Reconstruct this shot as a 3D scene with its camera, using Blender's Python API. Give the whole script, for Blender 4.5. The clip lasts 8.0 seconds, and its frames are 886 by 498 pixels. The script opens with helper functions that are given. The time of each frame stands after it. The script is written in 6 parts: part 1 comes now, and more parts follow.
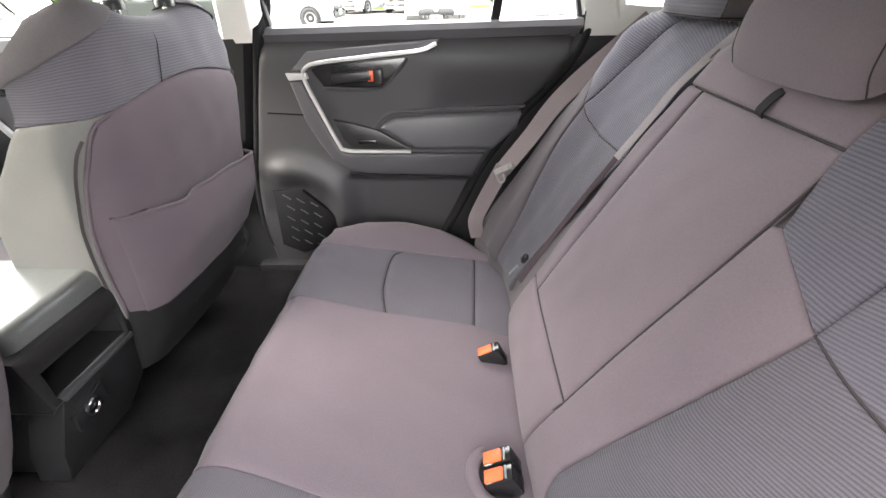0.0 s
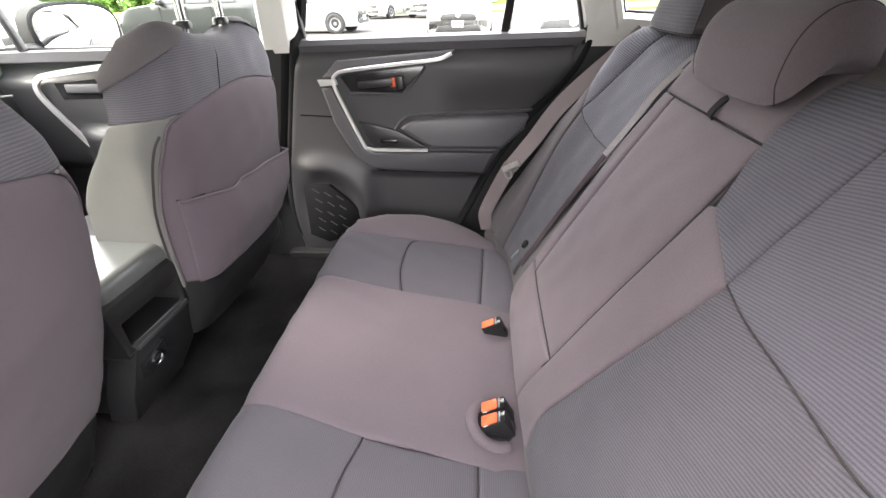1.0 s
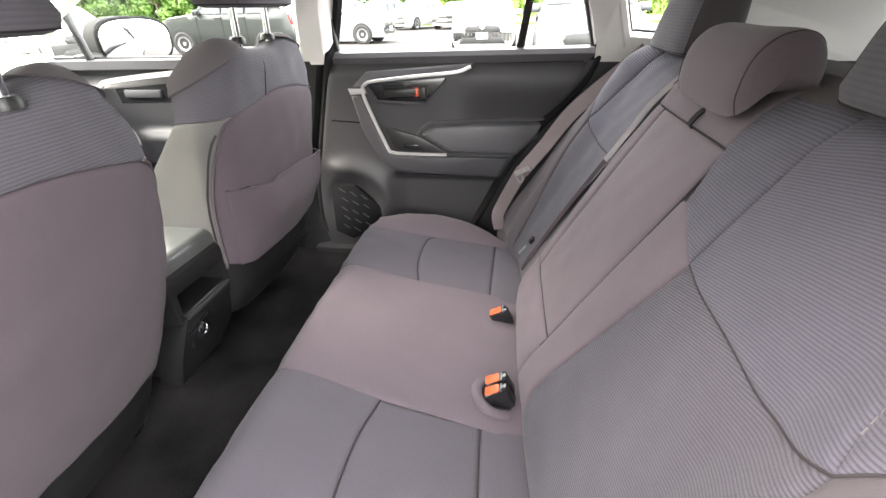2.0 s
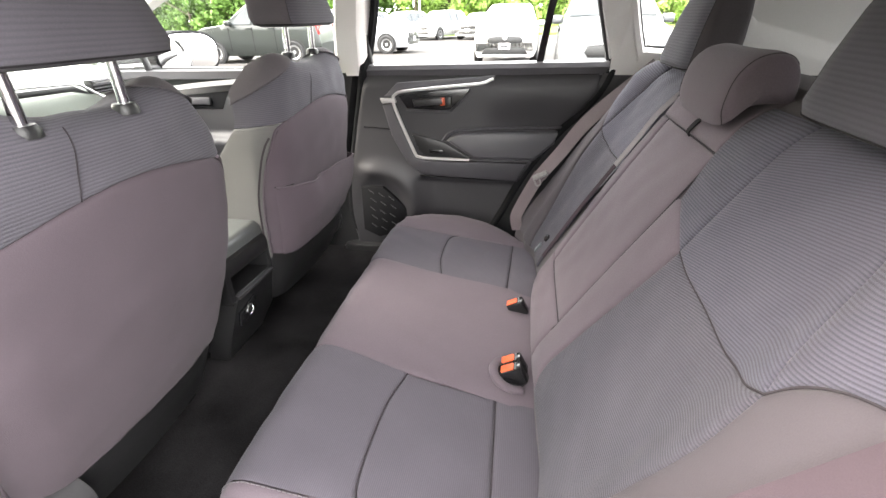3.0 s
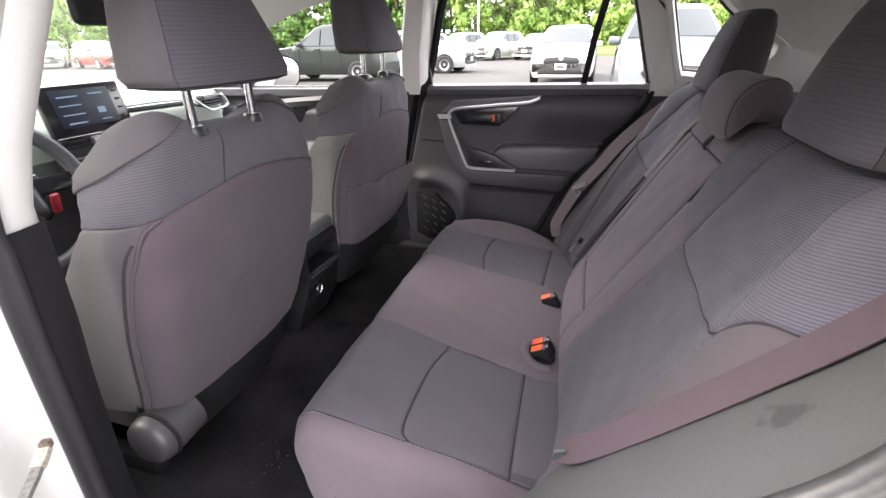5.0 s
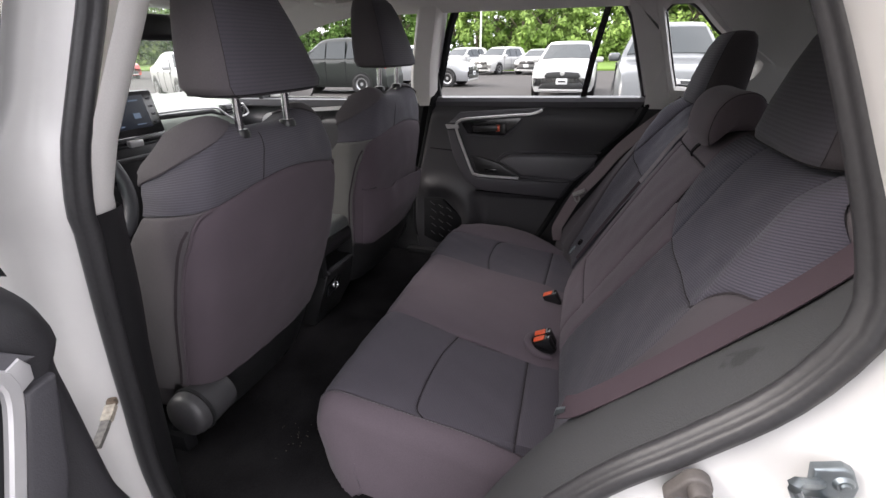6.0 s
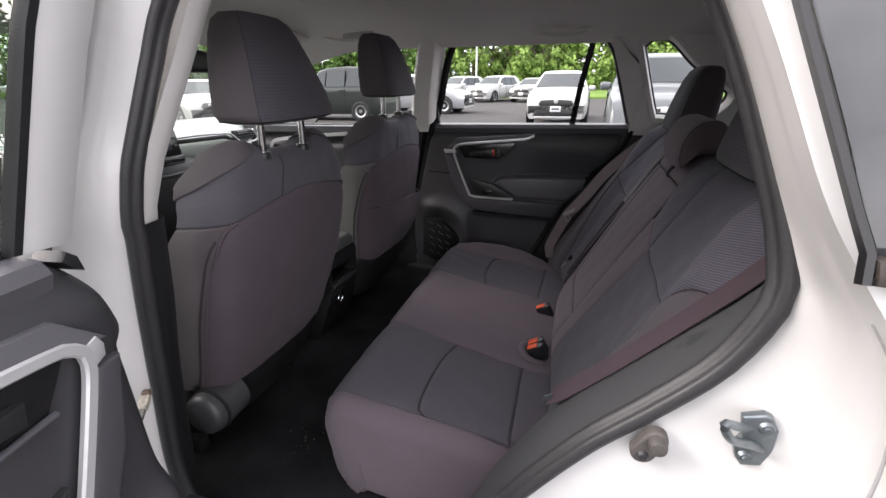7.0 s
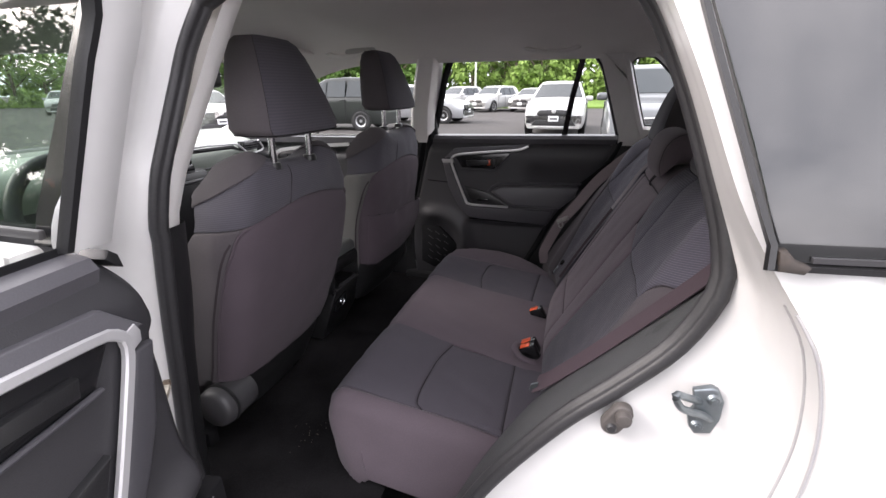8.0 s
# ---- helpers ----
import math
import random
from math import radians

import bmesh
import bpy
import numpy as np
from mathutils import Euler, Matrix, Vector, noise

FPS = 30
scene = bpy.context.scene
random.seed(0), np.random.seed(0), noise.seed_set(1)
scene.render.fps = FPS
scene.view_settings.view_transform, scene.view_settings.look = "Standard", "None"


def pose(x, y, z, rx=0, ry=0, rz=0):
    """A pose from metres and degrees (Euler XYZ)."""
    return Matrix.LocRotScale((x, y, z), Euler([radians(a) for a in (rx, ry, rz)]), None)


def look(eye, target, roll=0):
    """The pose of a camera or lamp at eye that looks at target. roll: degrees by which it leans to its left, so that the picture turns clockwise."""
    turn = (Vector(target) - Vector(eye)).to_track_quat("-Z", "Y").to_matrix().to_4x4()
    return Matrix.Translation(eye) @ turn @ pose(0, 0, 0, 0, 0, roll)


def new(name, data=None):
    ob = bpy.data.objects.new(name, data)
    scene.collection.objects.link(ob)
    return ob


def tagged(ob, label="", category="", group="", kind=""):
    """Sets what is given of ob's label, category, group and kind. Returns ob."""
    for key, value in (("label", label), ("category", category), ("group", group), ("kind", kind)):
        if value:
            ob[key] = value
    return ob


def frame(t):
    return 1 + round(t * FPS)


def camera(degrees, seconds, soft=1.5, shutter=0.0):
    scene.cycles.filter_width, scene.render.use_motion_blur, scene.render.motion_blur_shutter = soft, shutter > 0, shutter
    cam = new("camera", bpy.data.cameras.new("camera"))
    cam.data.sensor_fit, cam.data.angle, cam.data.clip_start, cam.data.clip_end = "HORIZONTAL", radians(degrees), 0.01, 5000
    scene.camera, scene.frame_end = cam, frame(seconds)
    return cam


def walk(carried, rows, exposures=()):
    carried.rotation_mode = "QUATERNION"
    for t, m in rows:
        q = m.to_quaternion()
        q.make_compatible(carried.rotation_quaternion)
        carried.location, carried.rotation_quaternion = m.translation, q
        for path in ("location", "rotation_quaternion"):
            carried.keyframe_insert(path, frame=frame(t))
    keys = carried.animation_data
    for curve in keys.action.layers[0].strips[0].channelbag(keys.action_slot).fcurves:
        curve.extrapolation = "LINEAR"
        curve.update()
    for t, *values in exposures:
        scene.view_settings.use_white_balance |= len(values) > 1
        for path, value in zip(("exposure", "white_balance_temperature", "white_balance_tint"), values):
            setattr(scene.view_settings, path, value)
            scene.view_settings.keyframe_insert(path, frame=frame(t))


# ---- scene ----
# camera
cam = camera(90.5, 8.0)
PATH = [
    (0, (0.525, -0.489, 1.264), (0.447, 1.228, 0.24), -1.1),
    (0.5, (0.535, -0.548, 1.278), (0.417, 1.17, 0.261), -1.5),
    (1, (0.55, -0.615, 1.291), (0.388, 1.104, 0.283), -1.5),
    (1.5, (0.566, -0.669, 1.3), (0.359, 1.056, 0.31), -1.3),
    (3, (0.576, -0.834, 1.33), (0.247, 0.902, 0.392), -1.1),
    (3.5, (0.584, -0.88, 1.338), (0.2, 0.852, 0.415), -1.3),
    (4, (0.595, -0.916, 1.343), (0.138, 0.806, 0.434), -1.7),
    (4.5, (0.613, -0.962, 1.346), (0.086, 0.751, 0.458), -1.8),
    (5, (0.621, -1.0, 1.35), (0.077, 0.718, 0.484), -1.3),
    (6.5, (0.634, -1.154, 1.358), (0.079, 0.605, 0.585), -0.5),
    (7, (0.648, -1.196, 1.364), (0.098, 0.588, 0.648), -0.6),
    (7.5, (0.661, -1.235, 1.37), (0.114, 0.558, 0.673), -0.5),
    (8, (0.676, -1.263, 1.378), (0.124, 0.535, 0.699), -0.6),
]
walk(cam, [(t, look(eye, target, roll)) for t, eye, target, roll in PATH], [(0, 3.97, 6810, 10), (1.0, 3.79, 6820, 10), (1.5, 3.82, 6840, 10), (3.0, 3.63, 6870, 11), (3.5, 3.62, 6880, 12), (4.0, 3.47, 6770, 13), (4.5, 3.2, 6770, 14), (5.2, 2.72, 6600, 16), (6.4, 1.53, 6550, 16), (8, 1.71, 6520, 18)])

# world and sun
world = bpy.data.worlds.new("world")
scene.world = world
world.use_nodes = True
wn, wl = world.node_tree.nodes, world.node_tree.links
sky = wn.new("ShaderNodeTexSky")
sky.sky_type, sky.sun_disc = "NISHITA", False
sky.sun_elevation, sky.sun_rotation = radians(27), radians(253)
sky.air_density, sky.dust_density, sky.ozone_density = 1.0, 6.0, 1.0
cover = wn.new("ShaderNodeTexNoise")
cover.inputs["Scale"].default_value, cover.inputs["Detail"].default_value = 2.2, 6.0
ramp = wn.new("ShaderNodeValToRGB")
ramp.color_ramp.elements[0].position, ramp.color_ramp.elements[1].position = 0.35, 0.68
ramp.color_ramp.elements[0].color, ramp.color_ramp.elements[1].color = (7.0, 7.3, 7.8, 1), (15.0, 15.0, 15.0, 1)
blend = wn.new("ShaderNodeMixRGB")
blend.inputs[0].default_value = 0.8
wl.new(wn.new("ShaderNodeTexCoord").outputs["Generated"], cover.inputs["Vector"])
wl.new(cover.outputs[0], ramp.inputs[0])
wl.new(sky.outputs[0], blend.inputs[1])
wl.new(ramp.outputs[0], blend.inputs[2])
wl.new(blend.outputs[0], wn["Background"].inputs[0])
wn["Background"].inputs[1].default_value = 0.138
sun = new("sun", bpy.data.lights.new("sun", "SUN"))
sun.data.energy, sun.data.angle, sun.data.color = 2.3, radians(40), (1, 0.97, 0.92)
sun.matrix_world = look((0, 0, 23), (44, 13, 0))

# materials
def material(name, colour, rough=0.6, metal=0.0, vary=0.12, scale=40.0, bump=0.0, coarse=3.0, sheen=0.0, coat=0.0, rib=None, tint=None, spec=0.5):
    """A procedural surface: colour varied at two scales, fine relief, and ribs (axis, period, depth) where the weave has them."""
    m = bpy.data.materials.new(name)
    m.use_nodes = True
    n, l = m.node_tree.nodes, m.node_tree.links
    b = n["Principled BSDF"]
    b.inputs["Roughness"].default_value, b.inputs["Metallic"].default_value = rough, metal
    b.inputs["Sheen Weight"].default_value, b.inputs["Coat Weight"].default_value = sheen, coat
    b.inputs["Sheen Roughness"].default_value = 0.5
    b.inputs["Specular IOR Level"].default_value = spec
    b.inputs["Coat Roughness"].default_value = 0.06
    co = n.new("ShaderNodeTexCoord")
    fine, broad = n.new("ShaderNodeTexNoise"), n.new("ShaderNodeTexNoise")
    for t, s, d in ((fine, scale, 4.0), (broad, coarse, 3.0)):
        t.inputs["Scale"].default_value, t.inputs["Detail"].default_value = s, d
        l.new(co.outputs["Object"], t.inputs["Vector"])
    add = n.new("ShaderNodeMath")
    add.operation = "ADD"
    l.new(fine.outputs[0], add.inputs[0])
    l.new(broad.outputs[0], add.inputs[1])
    rg = n.new("ShaderNodeMapRange")
    rg.inputs["From Min"].default_value, rg.inputs["From Max"].default_value = 0.7, 1.3
    l.new(add.outputs[0], rg.inputs["Value"])
    mix = n.new("ShaderNodeMixRGB")
    mix.inputs[1].default_value = (*[c * (1 - vary) for c in colour], 1)
    mix.inputs[2].default_value = (*[min(1, c * (1 + vary)) for c in (tint or colour)], 1)
    l.new(rg.outputs[0], mix.inputs[0])
    out = mix.outputs[0]
    height = fine.outputs[0]
    if rib:
        axis, period, depth = rib
        sep, cloth = n.new("ShaderNodeSeparateXYZ"), n.new("ShaderNodeUVMap")
        cloth.uv_map = "cloth"
        l.new(cloth.outputs[0], sep.inputs[0])
        mul, sn = n.new("ShaderNodeMath"), n.new("ShaderNodeMath")
        mul.operation, sn.operation = "MULTIPLY", "SINE"
        mul.inputs[1].default_value = 2 * math.pi / period
        l.new(sep.outputs[axis], mul.inputs[0])
        l.new(mul.outputs[0], sn.inputs[0])
        dk = n.new("ShaderNodeMapRange")
        dk.inputs["From Min"].default_value, dk.inputs["From Max"].default_value = -1, 0.4
        dk.inputs["To Min"].default_value, dk.inputs["To Max"].default_value = 1 - depth, 1.0
        l.new(sn.outputs[0], dk.inputs["Value"])
        m2 = n.new("ShaderNodeMixRGB")
        m2.blend_type = "MULTIPLY"
        m2.inputs[0].default_value = 1
        l.new(out, m2.inputs[1])
        l.new(dk.outputs[0], m2.inputs[2])
        out = m2.outputs[0]
        ad = n.new("ShaderNodeMath")
        ad.operation = "MULTIPLY_ADD"
        ad.inputs[1].default_value = 0.5
        l.new(sn.outputs[0], ad.inputs[0])
        l.new(fine.outputs[0], ad.inputs[2])
        height = ad.outputs[0]
    l.new(out, b.inputs["Base Color"])
    if bump:
        bp = n.new("ShaderNodeBump")
        bp.inputs["Strength"].default_value, bp.inputs["Distance"].default_value = bump, 0.0012
        l.new(height, bp.inputs["Height"])
        l.new(bp.outputs[0], b.inputs["Normal"])
    return m


def glass(name, tint, rough=0.0, base=0.03):
    """A thin sheet: it lets the view straight through, tinted, under a clear gloss."""
    m = bpy.data.materials.new(name)
    m.use_nodes = True
    n, l = m.node_tree.nodes, m.node_tree.links
    n.remove(n["Principled BSDF"])
    tr, gl, mx, fr = n.new("ShaderNodeBsdfTransparent"), n.new("ShaderNodeBsdfGlossy"), n.new("ShaderNodeMixShader"), n.new("ShaderNodeLayerWeight")
    tr.inputs[0].default_value = (*tint, 1)
    gl.inputs["Roughness"].default_value = rough
    fr.inputs["Blend"].default_value = 0.5
    pw, ad = n.new("ShaderNodeMath"), n.new("ShaderNodeMath")
    pw.operation, ad.operation = "POWER", "MULTIPLY_ADD"
    pw.inputs[1].default_value, ad.inputs[1].default_value, ad.inputs[2].default_value = 5.0, 0.9, base
    l.new(fr.outputs["Facing"], pw.inputs[0])
    l.new(pw.outputs[0], ad.inputs[0])
    l.new(ad.outputs[0], mx.inputs[0])
    l.new(tr.outputs[0], mx.inputs[1])
    l.new(gl.outputs[0], mx.inputs[2])
    l.new(mx.outputs[0], n["Material Output"].inputs[0])
    return m


def glow(name, colour, strength):
    m = bpy.data.materials.new(name)
    m.use_nodes = True
    b = m.node_tree.nodes["Principled BSDF"]
    b.inputs["Base Color"].default_value = (*[c * 0.2 for c in colour], 1)
    b.inputs["Emission Color"].default_value, b.inputs["Emission Strength"].default_value = (*colour, 1), strength
    return m


M_PLAIN = material("plum grey knit", (0.11, 0.0888, 0.103), 0.9, vary=0.09, scale=420, bump=0.35, coarse=5, sheen=0.08, spec=0.12)
# Lighter copy of the grey knit: windscreen light painted into the passenger's flanks.
M_LITFLANK = material("window-lit grey flank knit", (0.106, 0.104, 0.101), 0.8, vary=0.07, scale=600, bump=0.25, coarse=5, sheen=0.15, spec=0.2)
M_SIDE = material("grey knit", (0.082, 0.073, 0.078), 0.9, vary=0.09, scale=420, bump=0.35, coarse=5, sheen=0.08, spec=0.12)
M_RIBZ = material("ribbed blue grey weave", (0.0805, 0.0751, 0.0907), 0.85, vary=0.10, scale=700, bump=0.5, coarse=4, sheen=0.08, rib=(1, 0.0033, 0.42), spec=0.12)
M_RIBD = material("dark ribbed blue grey weave", (0.0858, 0.0814, 0.103), 0.85, vary=0.10, scale=700, bump=0.45, coarse=4, sheen=0.08, rib=(1, 0.0033, 0.40), spec=0.12)
M_RIBX = material("fine ribbed blue grey weave", (0.0884, 0.0797, 0.0948), 0.85, vary=0.10, scale=700, bump=0.2, coarse=4, sheen=0.08, rib=(1, 0.0034, 0.22), spec=0.12)
M_RIBF = material("ribbed blue grey seat cover", (0.092, 0.0869, 0.102), 0.85, vary=0.10, scale=700, bump=0.3, coarse=4, sheen=0.08, rib=(1, 0.0044, 0.26), spec=0.12)
M_RIBH = material("softly ribbed headrest cloth", (0.0807, 0.0754, 0.0882), 0.85, vary=0.10, scale=700, bump=0.25, coarse=4, sheen=0.08, rib=(1, 0.006, 0.14), spec=0.12)
# Darker copy of the plum knit, with the front seat backs' shade painted in.
M_BACK = material("shaded plum seat back cloth", (0.082, 0.066, 0.077), 0.92, vary=0.08, scale=800, bump=0.3, coarse=7, sheen=0.05, spec=0.1)
M_CORNER = material("grey corner knit", (0.0857, 0.0769, 0.0827), 0.9, vary=0.09, scale=420, bump=0.35, coarse=5, sheen=0.08, spec=0.12)
M_GROOVE = material("plum black groove shade", (0.036, 0.031, 0.035), 0.9, spec=0.12)
M_GRIP = material("worn grey grip plastic", (0.21, 0.199, 0.195), 0.5, vary=0.2, scale=200)
M_STRAP = material("stained grey steel", (0.20, 0.19, 0.175), 0.6, vary=0.5, scale=150, bump=0.4)
M_BOLSTER = material("smooth grey knit", (0.066, 0.0575, 0.064), 0.9, vary=0.06, scale=900, bump=0.3, coarse=6, sheen=0.08, spec=0.12)
M_SEAM = material("dark thread and painted shade", (0.02, 0.018, 0.02), 0.9, spec=0.12)
M_STITCH = material("pale stitching", (0.14, 0.128, 0.138), 0.9)
M_RIBS = material("coarse ribbed grey weave", (0.0864, 0.082, 0.104), 0.85, vary=0.10, scale=700, bump=0.5, coarse=4, sheen=0.08, rib=(1, 0.0036, 0.40), spec=0.12)
M_CAP = material("grey plastic cap", (0.0408, 0.0396, 0.042), 0.45, vary=0.08, scale=300, bump=0.15)
M_LID = material("soft black vinyl", (0.102, 0.108, 0.106), 0.3, vary=0.08, scale=350, bump=0.2)
M_BLACK = material("black grained plastic", (0.0144, 0.0144, 0.0152), 0.38, vary=0.15, scale=500, bump=0.25, spec=0.45)
M_SOFT = material("soft charcoal trim", (0.054, 0.0524, 0.0583), 0.45, vary=0.12, scale=600, bump=0.25, spec=0.35)
M_LINING = material("dark charcoal door skin", (0.028, 0.0272, 0.03), 0.5, vary=0.12, scale=600, bump=0.25, spec=0.5)
M_PAD = material("soft grey armrest vinyl", (0.0744, 0.072, 0.0792), 0.4, vary=0.10, scale=500, bump=0.2, spec=0.4)
M_GLOSS = material("gloss black plastic", (0.012, 0.012, 0.013), 0.18, vary=0.1)
M_DASH = material("glare-paled dashboard skin", (0.32, 0.355, 0.31), 0.6, vary=0.08, scale=500, bump=0.2)
M_DARK = material("black sponge rubber", (0.012, 0.012, 0.013), 0.75, spec=0.06)
M_RUBBER = material("grey black rubber seal", (0.0286, 0.0281, 0.0299), 0.42, vary=0.2, scale=200, bump=0.2, spec=0.45)
M_CARPET = material("black carpet", (0.0127, 0.012, 0.0127), 1.0, vary=0.6, scale=450, bump=0.9, coarse=8, spec=0.06)
M_SILVER = material("satin silver trim", (0.52, 0.515, 0.52), 0.36, metal=0.45, vary=0.04)
M_CHROME = material("chrome", (0.75, 0.75, 0.76), 0.12, metal=1.0, vary=0.03)
M_STEEL = material("zinc plated steel", (0.211, 0.237, 0.251), 0.4, metal=0.9, vary=0.25, scale=60)
M_WHITE = material("white car paint", (0.55, 0.544, 0.535), 0.32, vary=0.02, coat=0.25)
M_LINER = material("pale grey headliner", (0.754, 0.727, 0.702), 0.95, vary=0.05, scale=600, bump=0.2, spec=0.12)
M_TRIM = material("pale grey pillar trim", (0.74, 0.72, 0.70), 0.7, vary=0.05, scale=500, bump=0.15)
M_RECESS = material("shaded handle recess grey", (0.42, 0.41, 0.40), 0.8, vary=0.05, scale=500, bump=0.15)
M_DASHTOP = material("grey green dashboard top, darkened against strong sun", (0.15, 0.168, 0.145), 0.6, vary=0.1, scale=500, bump=0.2)
M_BELT = material("grey mauve webbing", (0.0552, 0.0408, 0.048), 0.75, vary=0.08, scale=900, bump=0.3, spec=0.12)
M_PALEBELT = material("pale grey webbing", (0.24, 0.215, 0.23), 0.7, vary=0.12, scale=500, bump=0.3)
M_WHEELTRIM = material("grained dark grey plastic", (0.0509, 0.0518, 0.0537), 0.6, vary=0.1, scale=450, bump=0.3, spec=0.25)
# Lighter copy of the belt webbing, making up for weak light on that side.
M_BELTR = material("lightened pink grey webbing", (0.135, 0.108, 0.115), 0.75, vary=0.12, scale=500, bump=0.3)
M_SWITCH = material("aged grey rubber", (0.07, 0.062, 0.058), 0.6, vary=0.2, scale=200)
M_EDGESHADE = material("grey painted edge shade", (0.36, 0.355, 0.36), 0.5)
M_RUST = material("rusty steel", (0.20, 0.15, 0.11), 0.8, vary=0.6, scale=150, bump=0.5)
M_ZIP = material("plum black zipper cloth", (0.042, 0.035, 0.038), 0.9, spec=0.12)
M_RED = material("orange red plastic", (0.75, 0.11, 0.035), 0.4, vary=0.06)


def stain(m, centre, r0, r1, depth):
    """A soft-edged uneven stain of a material round one spot of the car."""
    n, l = m.node_tree.nodes, m.node_tree.links
    b = n["Principled BSDF"]
    co, noise = n.new("ShaderNodeTexCoord"), n.new("ShaderNodeTexNoise")
    noise.inputs["Scale"].default_value, noise.inputs["Detail"].default_value = 60, 1
    l.new(co.outputs["Object"], noise.inputs["Vector"])
    dist = n.new("ShaderNodeVectorMath")
    dist.operation = "DISTANCE"
    dist.inputs[1].default_value = centre
    l.new(co.outputs["Object"], dist.inputs[0])
    warp = n.new("ShaderNodeMath")
    warp.operation = "MULTIPLY_ADD"
    warp.inputs[1].default_value = 0.05
    l.new(noise.outputs[0], warp.inputs[0])
    l.new(dist.outputs["Value"], warp.inputs[2])
    rg = n.new("ShaderNodeMapRange")
    for k, v in zip(("From Min", "From Max", "To Min", "To Max"), (r0 + 0.025, r1 + 0.025, depth, 1.0)):
        rg.inputs[k].default_value = v
    l.new(warp.outputs[0], rg.inputs["Value"])
    mix = n.new("ShaderNodeMixRGB")
    mix.blend_type = "MULTIPLY"
    mix.inputs[0].default_value = 1
    l.new(b.inputs["Base Color"].links[0].from_socket, mix.inputs[1])
    l.new(rg.outputs[0], mix.inputs[2])
    l.new(mix.outputs[0], b.inputs["Base Color"])


stain(M_WHEELTRIM, (0.803, -0.67, 1.069), 0.009, 0.018, 0.62)
M_CLEAR = glass("clear window glass", (0.93, 0.95, 0.94))
M_SIDEGLASS = glass("green tinted side glass", (0.42, 0.50, 0.45))
M_TAIL = glass("smoked tail glass", (0.45, 0.46, 0.46))
M_PRIVACY = material("dark privacy glass", (0.02, 0.021, 0.022), 0.03, vary=0.1, coat=0.3)
M_PRIVACY.node_tree.nodes["Principled BSDF"].inputs["IOR"].default_value = 1.62
M_ASPHALT = material("worn asphalt", (0.055, 0.051, 0.0495), 0.95, vary=0.25, scale=30, bump=0.5, coarse=0.25, spec=0.2)
M_GRASS = material("grass", (0.10, 0.16, 0.035), 1.0, vary=0.4, scale=9, coarse=0.4, spec=0.2)
M_LEAF = material("spring leaves", (0.155, 0.245, 0.06), 0.7, vary=0.4, scale=1.5, coarse=0.3, tint=(0.205, 0.295, 0.075), spec=0.2)
M_LEAFD = material("dark leaves", (0.085, 0.15, 0.035), 0.7, vary=0.4, scale=1.5, coarse=0.3, spec=0.2)
M_BARK = material("bark", (0.10, 0.08, 0.06), 0.95, vary=0.3, scale=12)
M_POLE = material("galvanised pole", (0.55, 0.55, 0.55), 0.5, vary=0.05)
M_TYRE = material("tyre rubber", (0.015, 0.015, 0.016), 0.8)
M_RIM = material("alloy rim", (0.35, 0.35, 0.36), 0.35, metal=0.8)
M_CARGLASS = material("dark car glass", (0.025, 0.03, 0.032), 0.06, vary=0.1)
M_LAMP = material("lamp glass", (0.62, 0.64, 0.66), 0.1, vary=0.05, coat=1.0)
M_PLATE = material("pale plate", (0.7, 0.71, 0.73), 0.5)
M_SCREEN = glow("lit navy screen", (0.006, 0.011, 0.024), 0.14)
M_SCRTEXT = glow("lit pale screen marks", (0.10, 0.14, 0.20), 0.28)


# geometry helpers
def part(name, bm, mat, parent, label="", smooth=35):
    """Links a bmesh as one mesh object under a thing or a part."""
    me = bpy.data.meshes.new(name)
    bm.to_mesh(me)
    bm.free()
    me.materials.append(mat)
    if smooth:
        me.polygons.foreach_set("use_smooth", [True] * len(me.polygons))
        me.set_sharp_from_angle(angle=radians(smooth))
    ob = new(name, me)
    ob.parent = parent
    if label:
        ob["label"] = label
    return ob


def thing(name, label, category, at=(0, 0, 0), group="", kind=""):
    ob = new(name)
    ob.location = at
    ob.empty_display_size = 0.05
    return tagged(ob, label, category, group, kind)


def solid(name, bm, mat, label, category="", kind="", smooth=35, group=""):
    return tagged(part(name, bm, mat, None, "", smooth), label, category, group, kind)


def interp(pts, n):
    """n points evenly along a smooth line through pts."""
    p = [np.array(q, float) for q in pts]
    if len(p) == 2:
        return [p[0] + (p[1] - p[0]) * i / (n - 1) for i in range(n)]
    dense = []
    ext = [2 * p[0] - p[1]] + p + [2 * p[-1] - p[-2]]
    for i in range(1, len(ext) - 2):
        a, b, c, d = ext[i - 1:i + 3]
        for k in range(16):
            t = k / 16
            dense.append(0.5 * (2 * b + (c - a) * t + (2 * a - 5 * b + 4 * c - d) * t * t + (3 * b - a - 3 * c + d) * t ** 3))
    dense.append(p[-1])
    cum = [0.0]
    for a, b in zip(dense, dense[1:]):
        cum.append(cum[-1] + float(np.linalg.norm(b - a)))
    dense = np.array(dense)
    at = np.linspace(0, cum[-1], n)
    return [np.array([np.interp(s, cum, dense[:, k]) for k in range(dense.shape[1])]) for s in at]


